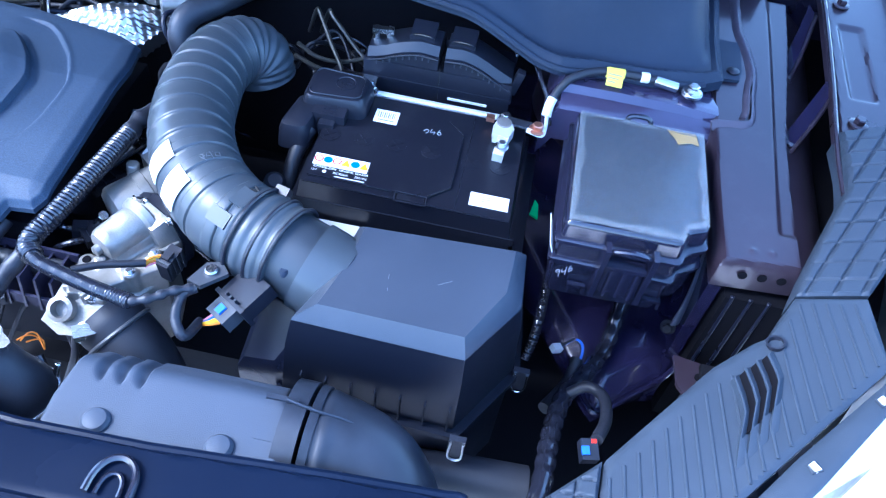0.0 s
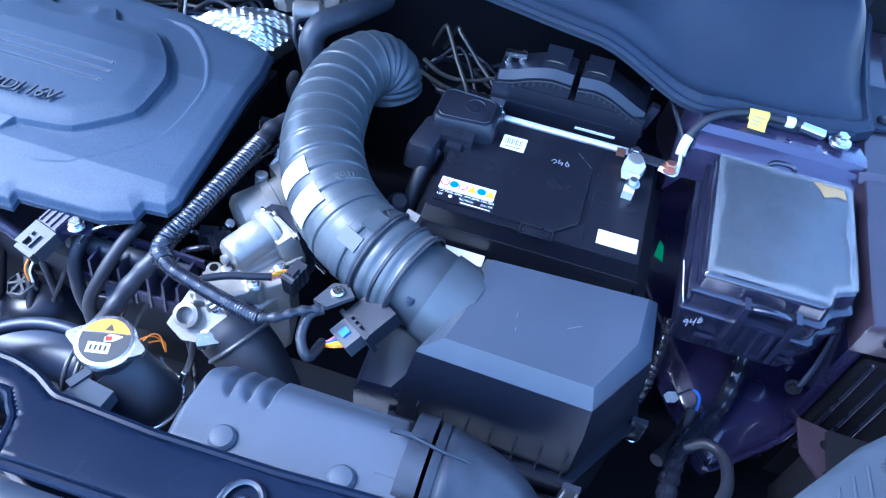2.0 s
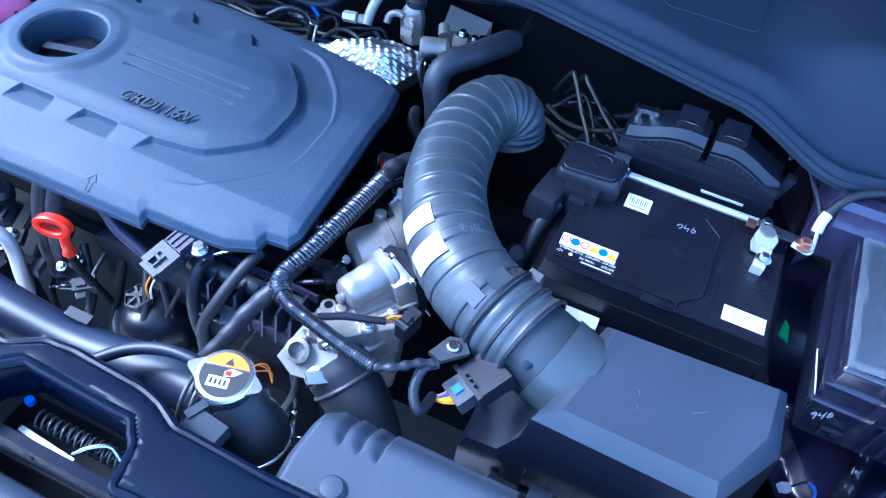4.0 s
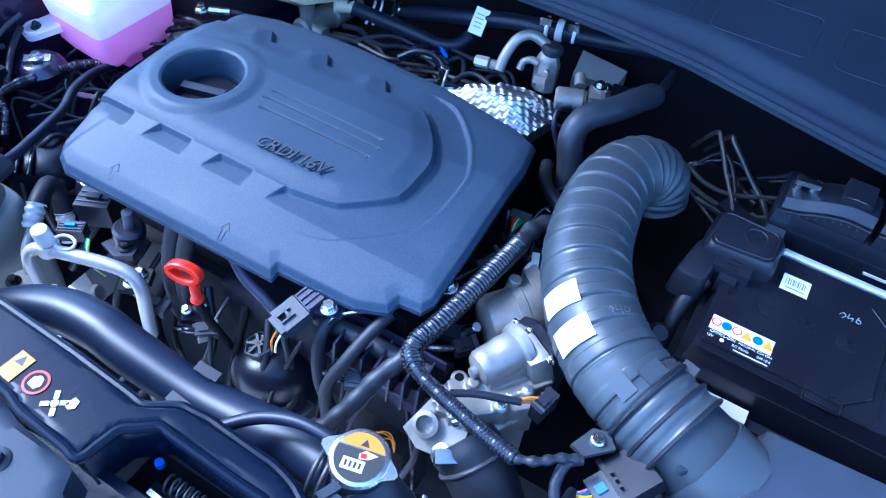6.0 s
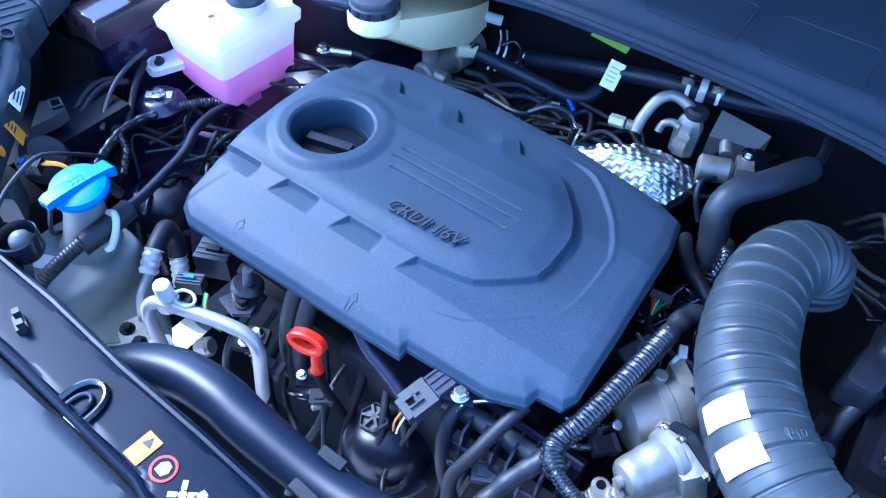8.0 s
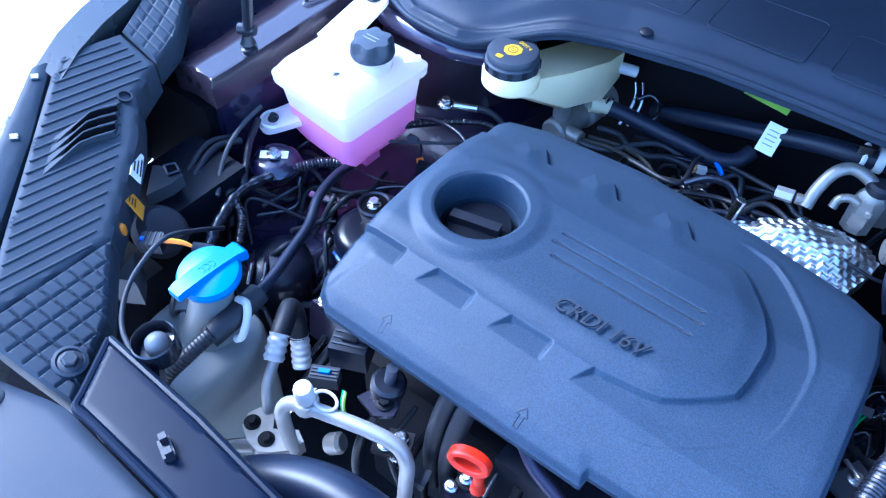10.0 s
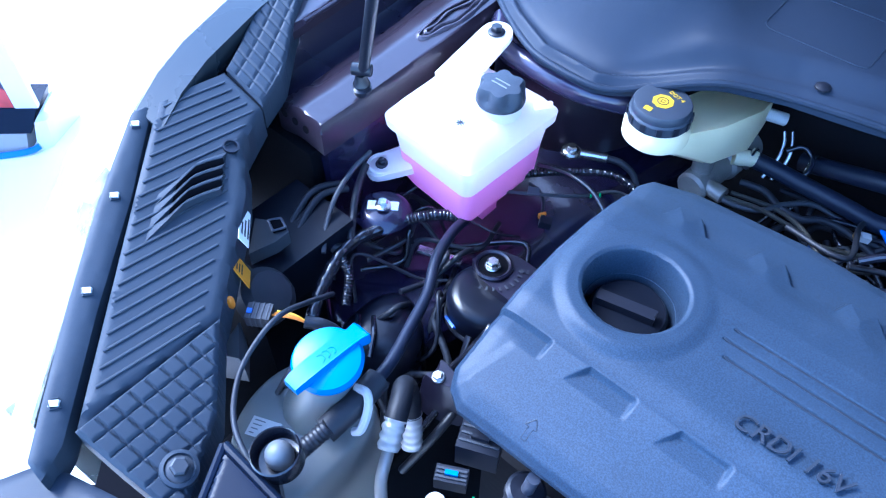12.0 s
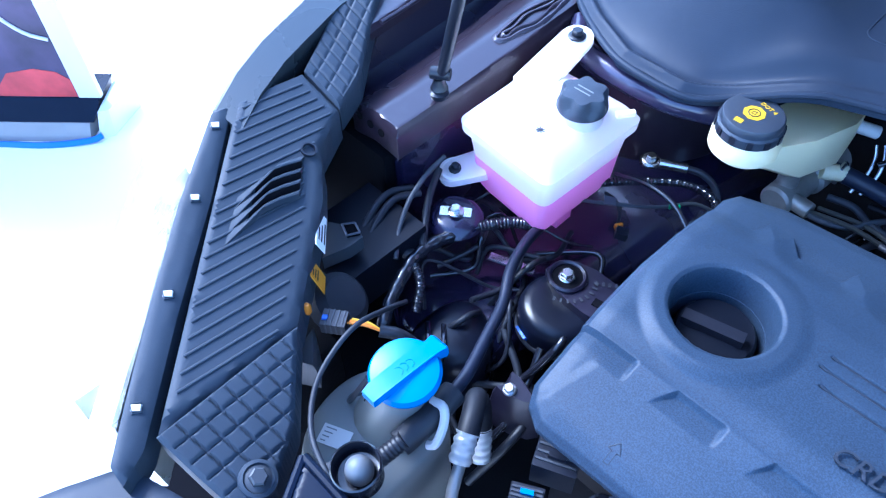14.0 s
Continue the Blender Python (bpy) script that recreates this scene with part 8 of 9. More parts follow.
for a, b in (((-0.602, -0.170), (-0.572, -0.205)), ((-0.588, -0.160), (-0.556, -0.198))):
    part("crease", tube([(*a, 0.727), ((a[0] + b[0]) / 2 + 0.003, (a[1] + b[1]) / 2, 0.7305), (*b, 0.722)], 0.0035, 10, 0.004), GLOSS_BLACK, guard)
el = thing("earth_lug", (-0.54, 0.13, 0.79), "bright crimped earth lug with a bolt", "earth lug")
part("eye", lathe([(0.0125, 0), (0.0125, 0.003), (0.005, 0.003)], (-0.542, 0.136, 0.803), (0, 0, 1), 22), STEEL, el)
bolt((-0.542, 0.136, 0.806), (0, 0, 1), 0.0065, STEEL, el)
part("crimp", rod((-0.532, 0.140, 0.805), (-0.503, 0.155, 0.805), 0.0062), STEEL, el)
part("lead", tube([(-0.505, 0.154, 0.805), (-0.488, 0.162, 0.802), (-0.470, 0.166, 0.790), (-0.455, 0.160, 0.77)], 0.0042, 10, 0.003), RUBBER, el)
gc = thing("ground_clip", (-0.66, -0.07, 0.77), "bright stamped earth clip bolted to the inner wing", "clip")
part("plate", block((0.036, 0.012, 0.002), (-0.657, -0.071, 0.790), (10, 0, 38), 0.0005), STEEL, gc)
bolt((-0.656, -0.072, 0.792), (0, 0, 1), 0.0062, STEEL, gc)
part("bracket", lathe([(0.034, 0), (0.028, 0.010), (0.022, 0.013), (0.006, 0.0135)], (-0.659, -0.069, 0.775), (0, 0, 1), 30), PRIMER, gc)
hs = thing("wing_harness", (-0.65, -0.12, 0.74), "taped black wiring harness with branches on the inner wing", "wiring harness")
part("sleeve", tube([(-0.590, -0.012, 0.772), (-0.610, -0.030, 0.776), (-0.632, -0.062, 0.776), (-0.645, -0.090, 0.776)], ribbed(0.0066, 0.0038, 0.0007), 14, 0.001), LOOM_GLOSS, hs)
part("trunk", tube([(-0.643, -0.088, 0.776), (-0.650, -0.115, 0.777), (-0.650, -0.140, 0.778), (-0.642, -0.165, 0.777), (-0.630, -0.195, 0.772), (-0.615, -0.225, 0.76)], lambda s, w: 0.0072 + 0.0006 * math.sin(s * 330), 14, 0.002), LOOM_GLOSS, hs)
part("branch", tube([(-0.650, -0.138, 0.778), (-0.668, -0.150, 0.776), (-0.69, -0.165, 0.77)], 0.006, 10, 0.003), LOOM, hs)
part("branch", tube([(-0.644, -0.150, 0.778), (-0.625, -0.158, 0.768), (-0.61, -0.18, 0.75)], ribbed(0.0055, 0.0034, 0.0006), 10, 0.001), LOOM_GLOSS, hs)
part("branch", tube([(-0.652, -0.128, 0.782), (-0.672, -0.105, 0.79), (-0.690, -0.080, 0.80), (-0.705, -0.05, 0.81)], 0.0045, 10, 0.003), LOOM, hs)
for k in range(2):
    hose("wing_hose", [(-0.712 + 0.012 * k, -0.085, 0.80), (-0.722 + 0.012 * k, -0.115, 0.805), (-0.714 + 0.012 * k, -0.150, 0.80), (-0.694 + 0.012 * k, -0.190, 0.785), (-0.67 + 0.012 * k, -0.215, 0.76)], 0.0042, RUBBER, "slim black hose along the inner wing", group="inner wing hoses")
hose("wing_pipe", [(-0.70, -0.045, 0.83), (-0.698, -0.075, 0.825), (-0.690, -0.110, 0.815), (-0.676, -0.140, 0.80), (-0.655, -0.165, 0.79)], 0.0030, GREY, "thin grey pipe along the inner wing", "pipe", 8)
hb = thing("headlamp_motor_housing", (-0.70, -0.19, 0.76), "dark headlamp motor housing with a grey moulded bracket", "headlamp part")
part("case", box(-0.755, -0.66, -0.235, -0.115, 0.74, 0.80, 0.026, 5), CASE, hb)
part("bracket", rounded(loft([[(-0.692, -0.232, 0.818 - d), (-0.722, -0.198, 0.824 - d), (-0.704, -0.192, 0.829 - d), (-0.690, -0.184, 0.832 - d), (-0.674, -0.190, 0.832 - d), (-0.678, -0.205, 0.826 - d)] for d in (0.018, 0.0)]), 0.0015), GREY, hb)
frame_ = [(-0.678, -0.190, 0.836), (-0.692, -0.185, 0.836), (-0.703, -0.194, 0.832), (-0.688, -0.200, 0.831)]
part("socket_rim", strokes([Vector(p) for p in frame_ + frame_[:1]], 0.0012), PLUG_GREY, hb)
part("socket", rounded(loft([[(x, y, z - d) for x, y, z in frame_] for d in (0.012, 0.0012)]), 0.0005), VOID, hb)
part("bulb_cap", lathe([(0.030, 0), (0.030, 0.018), (0.022, 0.026), (0.008, 0.028)], (-0.648, -0.255, 0.800), (0.5, 0.3, 0.8), 30), RUBBER, hb)
part("fin", rounded(loft([[(-0.634 + i, -0.290 - i, z), (-0.616, -0.300 - i, z), (-0.594 - i, -0.318, z), (-0.618, -0.333 + i, z)] for z, i in ((0.78, 0.0), (0.812, 0.0), (0.818, 0.004))]), 0.003, 3), GREY, hb)
hpl = thing("lamp_plug", (-0.61, -0.28, 0.83), "black lamp plug with blue lock and orange wires", "wiring plug")
part("body", block((0.024, 0.018, 0.014), (-0.610, -0.279, 0.836), (0, 0, 36), 0.002), BLACK, hpl)
part("lock", block((0.005, 0.005, 0.003), (-0.616, -0.285, 0.8435), (0, 0, 36), 0.001), BLUE, hpl)
for k in range(4):
    part("body_rib", block((0.0016, 0.019, 0.0145), (-0.6155 + 0.0042 * k, -0.283 + 0.003 * k, 0.8365), (0, 0, 36), 0.0004), GREY, hpl)
for k, m in enumerate((ORANGE, ORANGE, YELLOW)):
    part("wire", tube([(-0.600, -0.272 + 0.003 * k, 0.838), (-0.585, -0.262 + 0.002 * k, 0.838), (-0.572, -0.254, 0.834)], 0.0013, 6, 0.003), m, hpl)
part("lead", tube([(-0.574, -0.255, 0.834), (-0.560, -0.244, 0.83), (-0.548, -0.235, 0.815), (-0.54, -0.225, 0.79)], 0.0062, 12, 0.003), LOOM, hpl)
for at, turn, size, m, lab_ in (((-0.6745, -0.2365, 0.8790), (0, 68, 49), (0.0085, 0.044), LABEL, "white paper label on the side cover's edge"), ((-0.6485, -0.2655, 0.860), (0, 74, 49), (0.0175, 0.021), AMBER_PRINT, "yellow caution label on the side cover's edge")):
    el_ = thing("edge_label", at, lab_, "label")
    part("paper", turned(box(-size[0], size[0], -size[1] / 2, size[1] / 2, 0, 0.0008, 0), pose(*at, *turn)), m, el_)
    for k in range(3):
        part("print_bar", turned(box(-size[0] * 0.6 + 0.005 * k, -size[0] * 0.6 + 0.0022 + 0.005 * k, -size[1] * 0.30, size[1] * (0.05 + 0.12 * k), 0.0008, 0.0011, 0), pose(*at, *turn)), INK, el_)
single("orange_cord_end", lathe([(0.002, 0), (0.0038, 0.004), (0.0038, 0.012), (0.002, 0.015)], (-0.622, -0.297, 0.856), (0, 0, 1), 12), ORANGE, "small orange cord end by the side cover", "cord")
rng = random.Random(7)
for k in range(10):
    x, y = rng.uniform(-0.60, -0.46), rng.uniform(-0.20, 0.05)
    hose("bay_wiring", [(x, y, rng.uniform(0.66, 0.72)), (x + rng.uniform(-0.03, 0.05), y - 0.03, rng.uniform(0.68, 0.74)), (x + rng.uniform(-0.02, 0.08), y - 0.07, rng.uniform(0.66, 0.72)), (x + rng.uniform(0.0, 0.1), y - 0.11, rng.uniform(0.62, 0.68))], rng.uniform(0.0025, 0.006), rng.choice((LOOM, RUBBER, LOOM_GLOSS)), "dark wiring low beside the engine", "wiring", 8, 0.006, "wiring beside the engine")
single("steel_plate", block((0.055, 0.010, 0.003), (-0.585, -0.052, 0.742), (0, 0, 20), 0.0008), STEEL, "short bright steel plate under the coolant tank", "bracket")
hose("tank_wire", [(-0.560, 0.095, 0.800), (-0.520, 0.095, 0.812), (-0.480, 0.090, 0.812), (-0.445, 0.075, 0.800)], 0.0032, LOOM_GLOSS, "thin wire behind the coolant tank", "wire", 8)

# ---- clutter in the gaps round the engine ----
for x, y, a in ((-0.101, -0.331, 2), (-0.100, -0.369, -3)):
    tab = thing("hose_tab", (x, y, 0.81), "flat black plastic tab clipped to the radiator hose", "clip", "radiator hose tabs")
    part("tongue", block((0.026, 0.010, 0.003), (x, y, 0.820), (6, 4, a), 0.001), BLACK, tab)
    part("stem", block((0.012, 0.009, 0.030), (x, y, 0.806), (6, 4, a), 0.001), DEEP, tab)
for x, y, z, r in ((0.026, -0.097, 0.790, 0.0072), (-0.216, -0.236, 0.735, 0.0048)):
    eb = thing("engine_bolt", (x, y, z - 0.02), "plain steel flange bolt in a dark engine boss", "bolt", "engine bolts")
    part("boss", lathe([(r * 2.2, 0), (r * 1.9, 0.02), (r * 1.2, 0.021)], (x, y, z - 0.022), (0, -0.2, 1), 20), DEEP, eb)
    bolt((x, y - 0.001, z), (0, -0.2, 1), r, STEEL, eb)
lump = thing("alloy_bracket", (-0.216, -0.250, 0.715), "small cast alloy bracket low behind the radiator hose", "bracket")
part("web", block((0.030, 0.014, 0.012), (-0.216, -0.250, 0.724), (12, 10, 35), 0.005, 4), MOUNT, lump)
part("arm", block((0.010, 0.026, 0.008), (-0.202, -0.260, 0.718), (0, 14, 60), 0.003, 3), ALLOY, lump)
bolt((-0.222, -0.254, 0.738), (0, -0.2, 1), 0.0045, STEEL, lump)
for (x, y, z), (a, b, c), m in (((-0.196, -0.257, 0.722), (10, 0, 40), BLACK), ((-0.260, -0.266, 0.732), (0, 12, 15), BLACK), ((0.081, -0.164, 0.800), (8, 6, 50), BLACK), ((0.002, -0.243, 0.772), (10, 5, 30), PLUG_GREY), ((0.058, -0.148, 0.788), (4, 8, 20), BLACK)):
    sp = thing("sensor_plug", (x, y, z - 0.01), "small moulded sensor plug with a taped lead", "wiring plug", "engine sensor plugs")
    pm = pose(x, y, z, a, b, c)
    part("body", turned(join(box(-0.010, 0.010, -0.008, 0.008, -0.006, 0.006, 0.0012), box(-0.005, 0.005, -0.004, 0.006, 0.006, 0.0085, 0.0006)), pm), m, sp)
    part("collar", turned(box(0.010, 0.015, -0.009, 0.009, -0.007, 0.007, 0.001), pm), GREY, sp)
    part("lead", tube([pm @ Vector((-0.009, 0, 0)), pm @ Vector((-0.020, 0.002, 0.001)), pm @ Vector((-0.034, 0.012, -0.012)), pm @ Vector((-0.040, 0.020, -0.035))], 0.0036, 10, 0.003), LOOM_GLOSS, sp)
inj = thing("injector_plug", (0.048, 0.028, 0.79), "flat dark plug with green, white and red wires", "wiring plug")
part("body", block((0.024, 0.010, 0.014), (0.048, 0.030, 0.800), (20, 0, 8), 0.0012), GREY, inj)
for k, m in enumerate((RED, ORANGE, LABEL, GREEN, GREEN)):
    part("wire", tube([(0.040 + 0.004 * k, 0.025, 0.804), (0.043 + 0.0026 * k, 0.016, 0.805), (0.048 + 0.0008 * k, 0.004, 0.803), (0.052 + 0.0004 * k, -0.010, 0.800)], 0.0011, 6, 0.003), m, inj)
part("lead", tube([(0.050, -0.002, 0.802), (0.056, -0.020, 0.806), (0.070, -0.035, 0.822), (0.080, -0.045, 0.842)], 0.0044, 10, 0.003), LOOM, inj)
hose("vent_hose", [(0.030, 0.140, 0.790), (0.040, 0.110, 0.802), (0.056, 0.085, 0.806), (0.085, 0.066, 0.800), (0.110, 0.055, 0.780)], 0.0082, RUBBER, "black vent hose between the cover and the duct")
hose("vent_hose", [(0.074, 0.150, 0.800), (0.082, 0.120, 0.806), (0.080, 0.090, 0.795), (0.072, 0.060, 0.77)], ribbed(0.0090, 0.0050, 0.0010), LOOM_GLOSS, "ribbed black vent hose between the cover and the duct", "hose", 14, 0.0012)
ladder = thing("cable_tray", (0.03, -0.045, 0.755), "ribbed black cable tray beside the engine cover", "cable tray")
part("trough", block((0.130, 0.026, 0.012), (0.040, -0.030, 0.764), (0, 0, 62), 0.002), BLACK, ladder)
for k in range(9):
    u = -0.056 + 0.014 * k
    part("slat", block((0.004, 0.030, 0.006), (0.040 + u * math.cos(radians(62)), -0.030 + u * math.sin(radians(62)), 0.772), (0, 0, 62), 0.001), BLACK, ladder)
part("edge_wire", tube([(0.018, -0.086, 0.776), (0.036, -0.050, 0.780), (0.050, -0.012, 0.778), (0.070, 0.030, 0.776)], 0.0030, 8, 0.003), LOOM_GLOSS, ladder)
single("wire_clip", join(block((0.008, 0.014, 0.008), (0.099, -0.046, 0.832), (0, 0, 20), 0.001), rod((0.098, -0.052, 0.832), (0.096, -0.064, 0.830), 0.003)), WHITE, "small pale wire clip beside the duct", "clip")
rng = random.Random(19)
for k in range(14):
    x, y = rng.uniform(0.0, 0.09), rng.uniform(-0.12, 0.13)
    hose("side_wiring", [(x, y, rng.uniform(0.73, 0.78)), (x + rng.uniform(0.0, 0.04), y + rng.uniform(-0.03, 0.04), rng.uniform(0.76, 0.80)), (x + rng.uniform(0.02, 0.07), y + rng.uniform(-0.05, 0.06), rng.uniform(0.75, 0.79)), (x + rng.uniform(0.04, 0.10), y + rng.uniform(-0.05, 0.08), rng.uniform(0.70, 0.75))], rng.uniform(0.002, 0.006), rng.choice((LOOM_GLOSS, RUBBER, LOOM_GLOSS, GREY)), "thin dark wiring between the engine and the duct", "wiring", 8, 0.005, "wiring beside the duct")
for k in range(12):
    x, y = rng.uniform(0.12, 0.34), rng.uniform(0.17, 0.30)
    hose("bulkhead_wiring", [(x, y, rng.uniform(0.74, 0.79)), (x + rng.uniform(0.02, 0.05), y + rng.uniform(-0.02, 0.03), rng.uniform(0.76, 0.81)), (x + rng.uniform(0.06, 0.10), y + rng.uniform(-0.04, 0.04), rng.uniform(0.76, 0.80)), (x + rng.uniform(0.10, 0.16), y + rng.uniform(-0.06, 0.05), rng.uniform(0.72, 0.78))], rng.uniform(0.0018, 0.005), rng.choice((LOOM_GLOSS, RUBBER, LOOM)), "thin dark pipes and wiring along the bulkhead", "wiring", 8, 0.005, "bulkhead wiring")
gb = thing("gearbox_plug", (0.262, 0.18, 0.775), "black two-part plug with a blue lead by the gearbox", "wiring plug")
part("body", block((0.034, 0.020, 0.018), (0.258, 0.186, 0.795), (8, 4, -24), 0.002), BLACK, gb)
part("collar", block((0.010, 0.024, 0.022), (0.278, 0.177, 0.795), (8, 4, -24), 0.002), GREY, gb)
part("lead", tube([(0.283, 0.175, 0.795), (0.300, 0.166, 0.797), (0.318, 0.150, 0.79), (0.325, 0.130, 0.77)], 0.0042, 10, 0.003), BLUE, gb)
rng = random.Random(23)
for k in range(12):
    x, y = rng.uniform(-0.70, -0.58), rng.uniform(-0.16, -0.02)
    hose("wheelarch_wiring", [(x, y, rng.uniform(0.70, 0.74)), (x + rng.uniform(-0.02, 0.03), y + rng.uniform(0.02, 0.05), rng.uniform(0.72, 0.765)), (x + rng.uniform(-0.02, 0.06), y + rng.uniform(0.05, 0.09), rng.uniform(0.72, 0.76)), (x + rng.uniform(0.0, 0.10), y + rng.uniform(0.06, 0.14), rng.uniform(0.70, 0.74))], rng.uniform(0.0018, 0.0045), rng.choice((LOOM_GLOSS, RUBBER, LOOM)), "thin dark wiring above the wheel arch", "wiring", 8, 0.005, "wheel arch wiring")

tl = thing("tank_loom", (-0.53, 0.11, 0.775), "glossy black wiring loom curving behind the coolant tank", "wiring")
part("sleeve", tube([(-0.594, 0.055, 0.785), (-0.571, 0.083, 0.786), (-0.539, 0.117, 0.787), (-0.500, 0.150, 0.786), (-0.470, 0.158, 0.782), (-0.440, 0.150, 0.770)], ribbed(0.0052, 0.0042, 0.0006), 12, 0.0012), LOOM_GLOSS, tl)
part("wire", tube([(-0.575, 0.050, 0.779), (-0.536, 0.076, 0.780), (-0.501, 0.105, 0.780), (-0.477, 0.136, 0.780), (-0.455, 0.150, 0.772)], 0.0022, 8, 0.003), GREY, tl)
part("tag", block((0.014, 0.010, 0.002), (-0.546, 0.070, 0.784), (20, 10, 40), 0.0004), PLUG_GREY, tl, "grey tape tag")
part("band", join(*[rod((-0.494 + 0.004 * k, 0.112 + 0.004 * k, 0.780), (-0.4925 + 0.004 * k, 0.1136 + 0.004 * k, 0.780), 0.0028) for k in range(3)]), GREEN, tl, "green marking bands")
op = thing("sensor_lead", (-0.514, 0.054, 0.76), "dark sensor plug with an orange seal on a thin lead", "wiring plug")
part("plug", block((0.014, 0.012, 0.010), (-0.512, 0.050, 0.770), (0, 10, 30), 0.0015), BLACK, op)
part("seal", block((0.004, 0.009, 0.007), (-0.521, 0.056, 0.771), (0, 10, -30), 0.001), ORANGE, op)
part("lead", tube([(-0.522, 0.057, 0.771), (-0.532, 0.072, 0.774), (-0.546, 0.082, 0.776), (-0.562, 0.084, 0.775)], 0.0020, 8, 0.003), RUBBER, op)
hose("rear_pipe", [(-0.392, 0.214, 0.782), (-0.362, 0.208, 0.785), (-0.333, 0.220, 0.785), (-0.315, 0.250, 0.784), (-0.290, 0.282, 0.776), (-0.255, 0.290, 0.766), (-0.215, 0.300, 0.758)], 0.0034, GREY, "thin grey bent pipe behind the engine", "pipe", 10, 0.003, "pipes behind the engine")
hose("rear_pipe", [(-0.373, 0.256, 0.778), (-0.344, 0.259, 0.780), (-0.317, 0.244, 0.782), (-0.292, 0.245, 0.780), (-0.272, 0.262, 0.778), (-0.243, 0.268, 0.774), (-0.208, 0.262, 0.768)], 0.0044, RUBBER, "thin grey bent pipe behind the engine", "pipe", 10, 0.003, "pipes behind the engine")
hose("rear_pipe", [(-0.352, 0.318, 0.800), (-0.338, 0.330, 0.806), (-0.322, 0.326, 0.800), (-0.318, 0.310, 0.790), (-0.330, 0.300, 0.782), (-0.346, 0.306, 0.780)], 0.0034, LOOM_GLOSS, "looped black pipe under the cowl edge", "pipe", 10, 0.003, "pipes behind the engine")
hose("rear_pipe", [(-0.358, 0.340, 0.812), (-0.350, 0.330, 0.800), (-0.346, 0.318, 0.785), (-0.350, 0.300, 0.765)], 0.0022, STEEL, "thin bright brake pipe below the reservoir", "pipe", 8, 0.003, "pipes behind the engine")
hose("rear_pipe", [(-0.366, 0.334, 0.812), (-0.359, 0.326, 0.800), (-0.356, 0.312, 0.785), (-0.360, 0.296, 0.765)], 0.0022, STEEL, "thin bright brake pipe below the reservoir", "pipe", 8, 0.003, "pipes behind the engine")
single("blue_lead", tube([(-0.262, 0.292, 0.788), (-0.254, 0.288, 0.792), (-0.235, 0.287, 0.791), (-0.217, 0.284, 0.788), (-0.200, 0.276, 0.780)], 0.0030, 8, 0.003), BLUE, "short blue wiring lead behind the engine", "wire")
cl = thing("pale_connector", (-0.225, 0.266, 0.77), "pale connector with amber seal behind the engine", "wiring plug")
part("body", block((0.012, 0.009, 0.008), (-0.225, 0.266, 0.781), (0, 10, 30), 0.001), WHITE, cl)
part("seal", block((0.004, 0.008, 0.007), (-0.233, 0.262, 0.781), (0, 10, 30), 0.001), AMBER, cl)
part("lead", tube([(-0.220, 0.269, 0.780), (-0.208, 0.276, 0.778), (-0.195, 0.274, 0.772)], 0.0022, 8, 0.003), LOOM, cl)
single("blue_clip", block((0.012, 0.007, 0.006), (-0.262, 0.223, 0.772), (0, 0, 20), 0.001), BLUE, "small blue clip behind the engine cover", "clip")
rng = random.Random(31)
for k in range(22):
    x, y = rng.uniform(-0.37, -0.12), rng.uniform(0.19, 0.31)
    hose("rear_wiring", [(x, y, rng.uniform(0.72, 0.76)), (x + rng.uniform(0.01, 0.04), y + rng.uniform(-0.03, 0.03), rng.uniform(0.745, 0.775)), (x + rng.uniform(0.04, 0.08), y + rng.uniform(-0.04, 0.04), rng.uniform(0.745, 0.775)), (x + rng.uniform(0.08, 0.13), y + rng.uniform(-0.04, 0.05), rng.uniform(0.72, 0.76))], rng.uniform(0.0016, 0.0046), rng.choice((LOOM_GLOSS, RUBBER, LOOM_GLOSS, GREY, HOSE)), "thin dark wiring and pipes behind the engine", "wiring", 8, 0.005, "wiring behind the engine")

ow = thing("orange_wires", (0.056, -0.272, 0.75), "bundle of thin orange wires under the radiator cap", "wire")
for k, (dx, dz) in enumerate(((0.0, 0.0), (0.004, 0.006), (0.010, -0.003))):
    part("wire", tube([(0.040 + dx, -0.272, 0.748), (0.050 + dx, -0.268, 0.754 + dz), (0.062 + 0.5 * dx, -0.268, 0.755 + dz), (0.072, -0.276, 0.748)], 0.0008, 6, 0.003), ORANGE, ow)
part("sleeve", tube([(0.070, -0.284, 0.748), (0.080, -0.296, 0.738), (0.086, -0.312, 0.72)], 0.0048, 10, 0.003), LOOM_GLOSS, ow)

# ---- the poster stand on the floor beyond the wing ----
POSTER = material("poster_print", (0.05, 0.035, 0.07), 0.35, bump=0.0, mottle=0.5, stain=9)
REDPRINT = material("poster_red", (0.45, 0.05, 0.05), 0.35, bump=0.0, mottle=0.3, stain=14)
stand = thing("poster_stand", (-2.08, -0.093, 0.0), "upright printed poster in a white frame on a grey plastic foot", "poster stand")
dm = pose(-2.0796, -0.0935, 0.0, 0, 0, 43.26)
part("foot", turned(rounded(loft([[(-1.3, 0.0, 0.0), (0.0, 0.0, 0.0), (0.0, 0.032, 0.042), (-1.3, 0.032, 0.042)], [(-1.3, 0.20, 0.0), (0.02, 0.20, 0.0), (0.02, 0.20, 0.042), (-1.3, 0.20, 0.042)]]), 0.004), dm), TAUPE, stand)
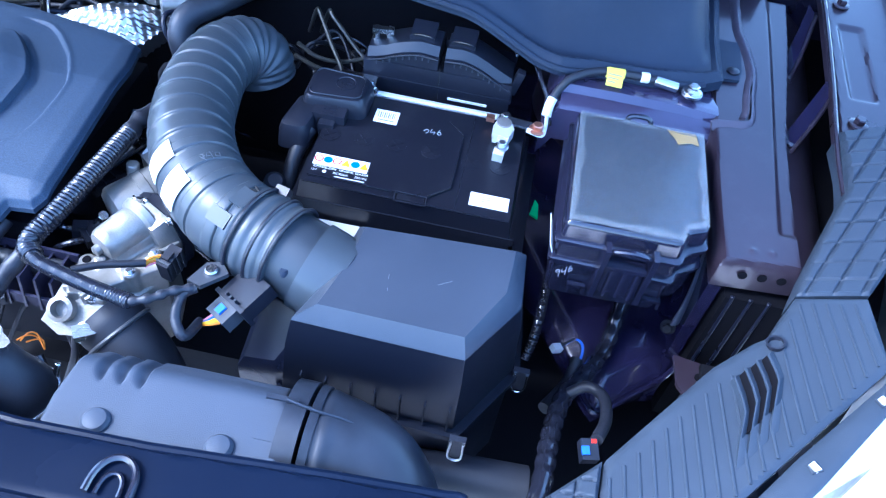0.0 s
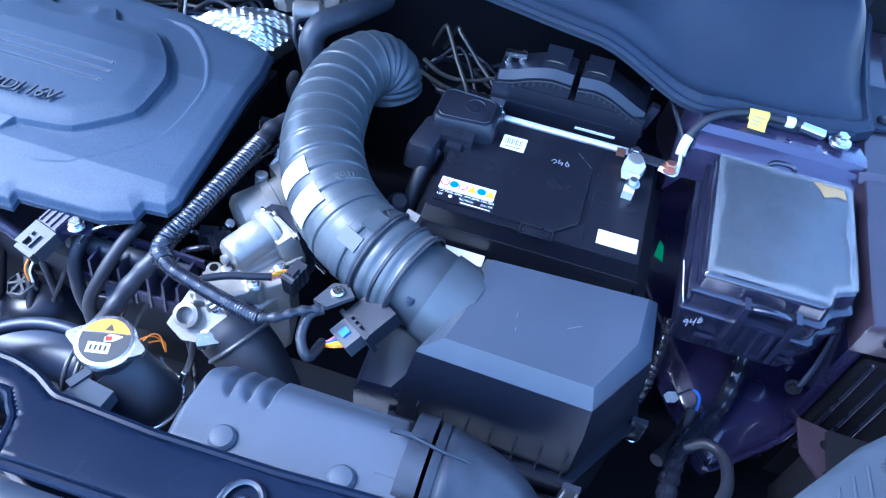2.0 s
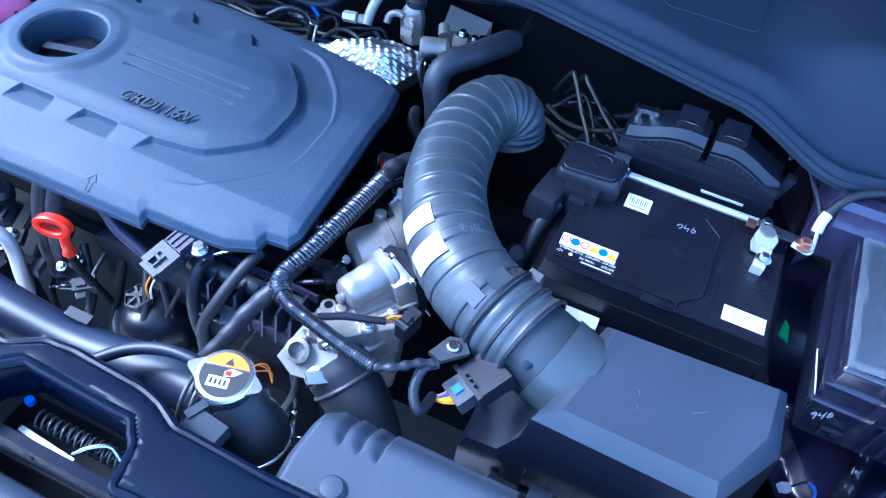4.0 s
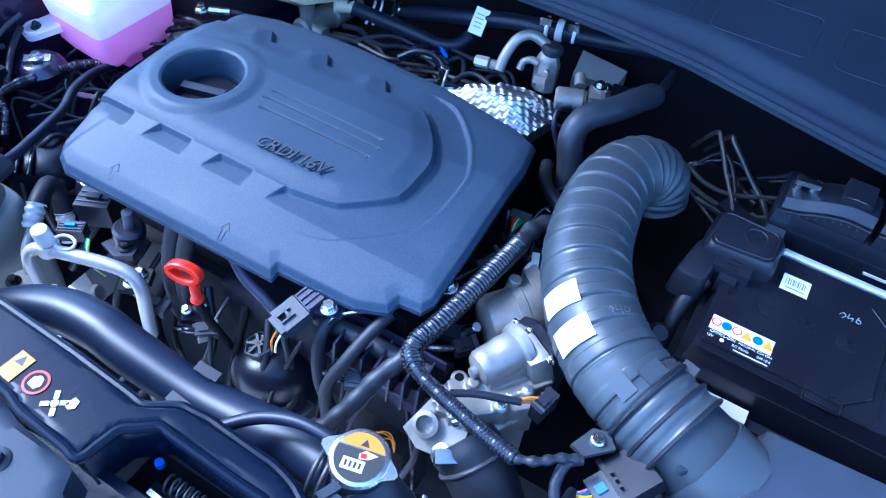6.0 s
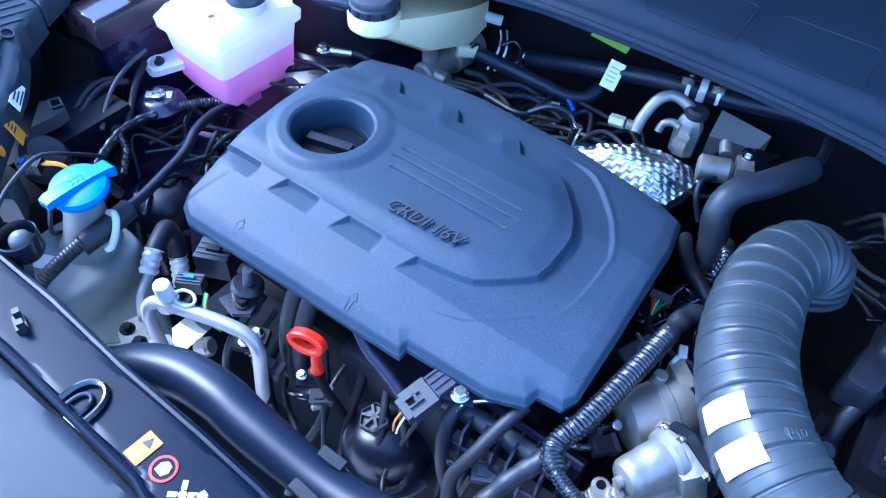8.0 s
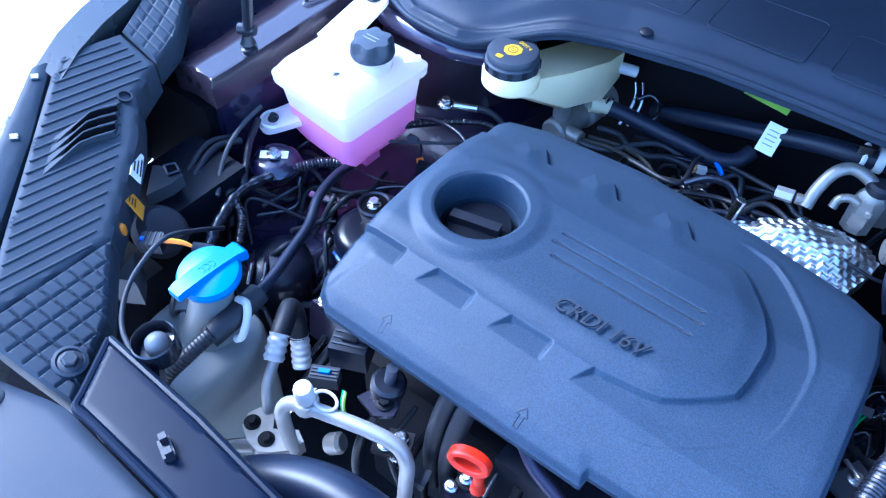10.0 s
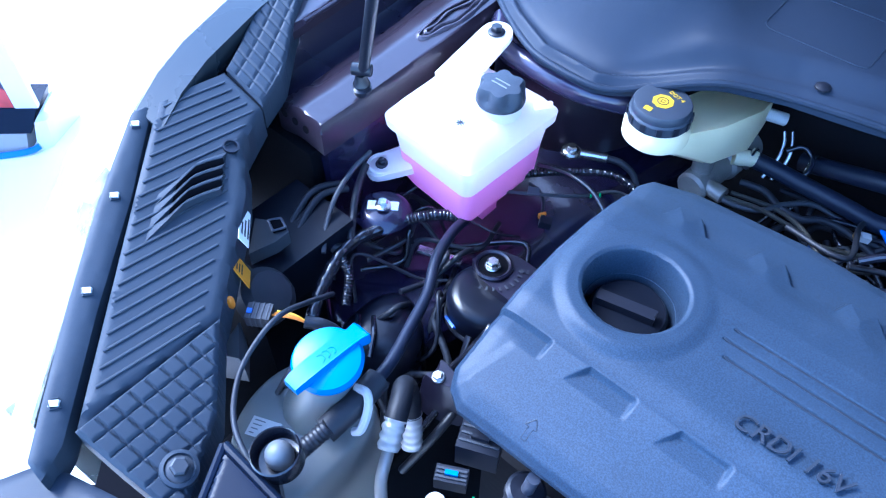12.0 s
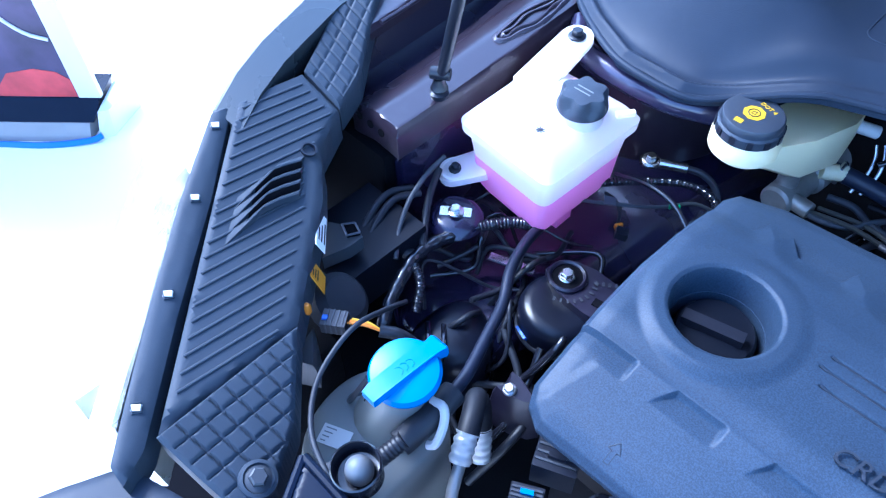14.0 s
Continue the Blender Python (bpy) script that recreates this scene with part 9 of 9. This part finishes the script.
part("foot_band", turned(rounded(loft([[(-1.3, 0.034, 0.0425), (0.012, 0.034, 0.0425), (0.030, 0.082, 0.090), (-1.3, 0.082, 0.090)], [(-1.3, 0.19, 0.0425), (0.012, 0.19, 0.0425), (0.030, 0.19, 0.090), (-1.3, 0.19, 0.090)]]), 0.003), dm), PAINT_DARK, stand, "dark upper band")
part("end_cap", turned(rounded(loft([[(0.022, 0.01, 0.0), (0.06, 0.03, 0.0), (0.095, 0.16, 0.0), (0.022, 0.19, 0.0)], [(0.032, 0.04, 0.075), (0.06, 0.05, 0.075), (0.09, 0.15, 0.075), (0.032, 0.18, 0.075)]]), 0.006), dm), WHITE, stand)
panel = part("poster", turned(box(-1.25, -0.028, 0.085, 0.095, 0.09, 1.55, 0), dm), POSTER, stand, "dark printed poster")
part("frame_post", turned(box(-0.028, 0.034, 0.083, 0.10, 0.09, 1.56, 0.003), dm), WHITE, stand)
part("red_print", turned(loft([[(-0.27, 0.0835, 0.093), (-0.030, 0.0835, 0.093), (-0.030, 0.0835, 0.150), (-0.06, 0.0835, 0.176), (-0.12, 0.0835, 0.186), (-0.20, 0.0835, 0.17)], [(-0.27, 0.0848, 0.093), (-0.030, 0.0848, 0.093), (-0.030, 0.0848, 0.150), (-0.06, 0.0848, 0.176), (-0.12, 0.0848, 0.186), (-0.20, 0.0848, 0.17)]]), dm), REDPRINT, panel)
part("pale_print", turned(tube([(-0.28 + 0.075 * math.cos(a), 0.083, 0.32 + 0.06 * math.sin(a)) for a in np.linspace(0, 2 * math.pi, 26)], 0.006, 8, 0.02), dm), WHITE, panel)
part("pale_print", turned(tube([(-0.20, 0.083, 0.43), (-0.14, 0.083, 0.35), (-0.09, 0.083, 0.30), (-0.035, 0.083, 0.28)], 0.005, 8, 0.02), dm), WHITE, panel)
part("pale_print", turned(tube([(-0.33, 0.083, 0.33), (-0.28, 0.083, 0.31), (-0.24, 0.083, 0.33)], 0.012, 8, 0.02), dm), WHITE, panel)
part("ribbon", turned(tube([(-1.2, -0.02, 0.006), (-0.6, -0.025, 0.005), (-0.3, -0.018, 0.006), (-0.12, -0.022, 0.007), (0.0, -0.005, 0.010), (0.035, 0.01, 0.018)], 0.009, 8, 0.02, 0.5), dm), BLUE, stand, "blue tape along the foot")
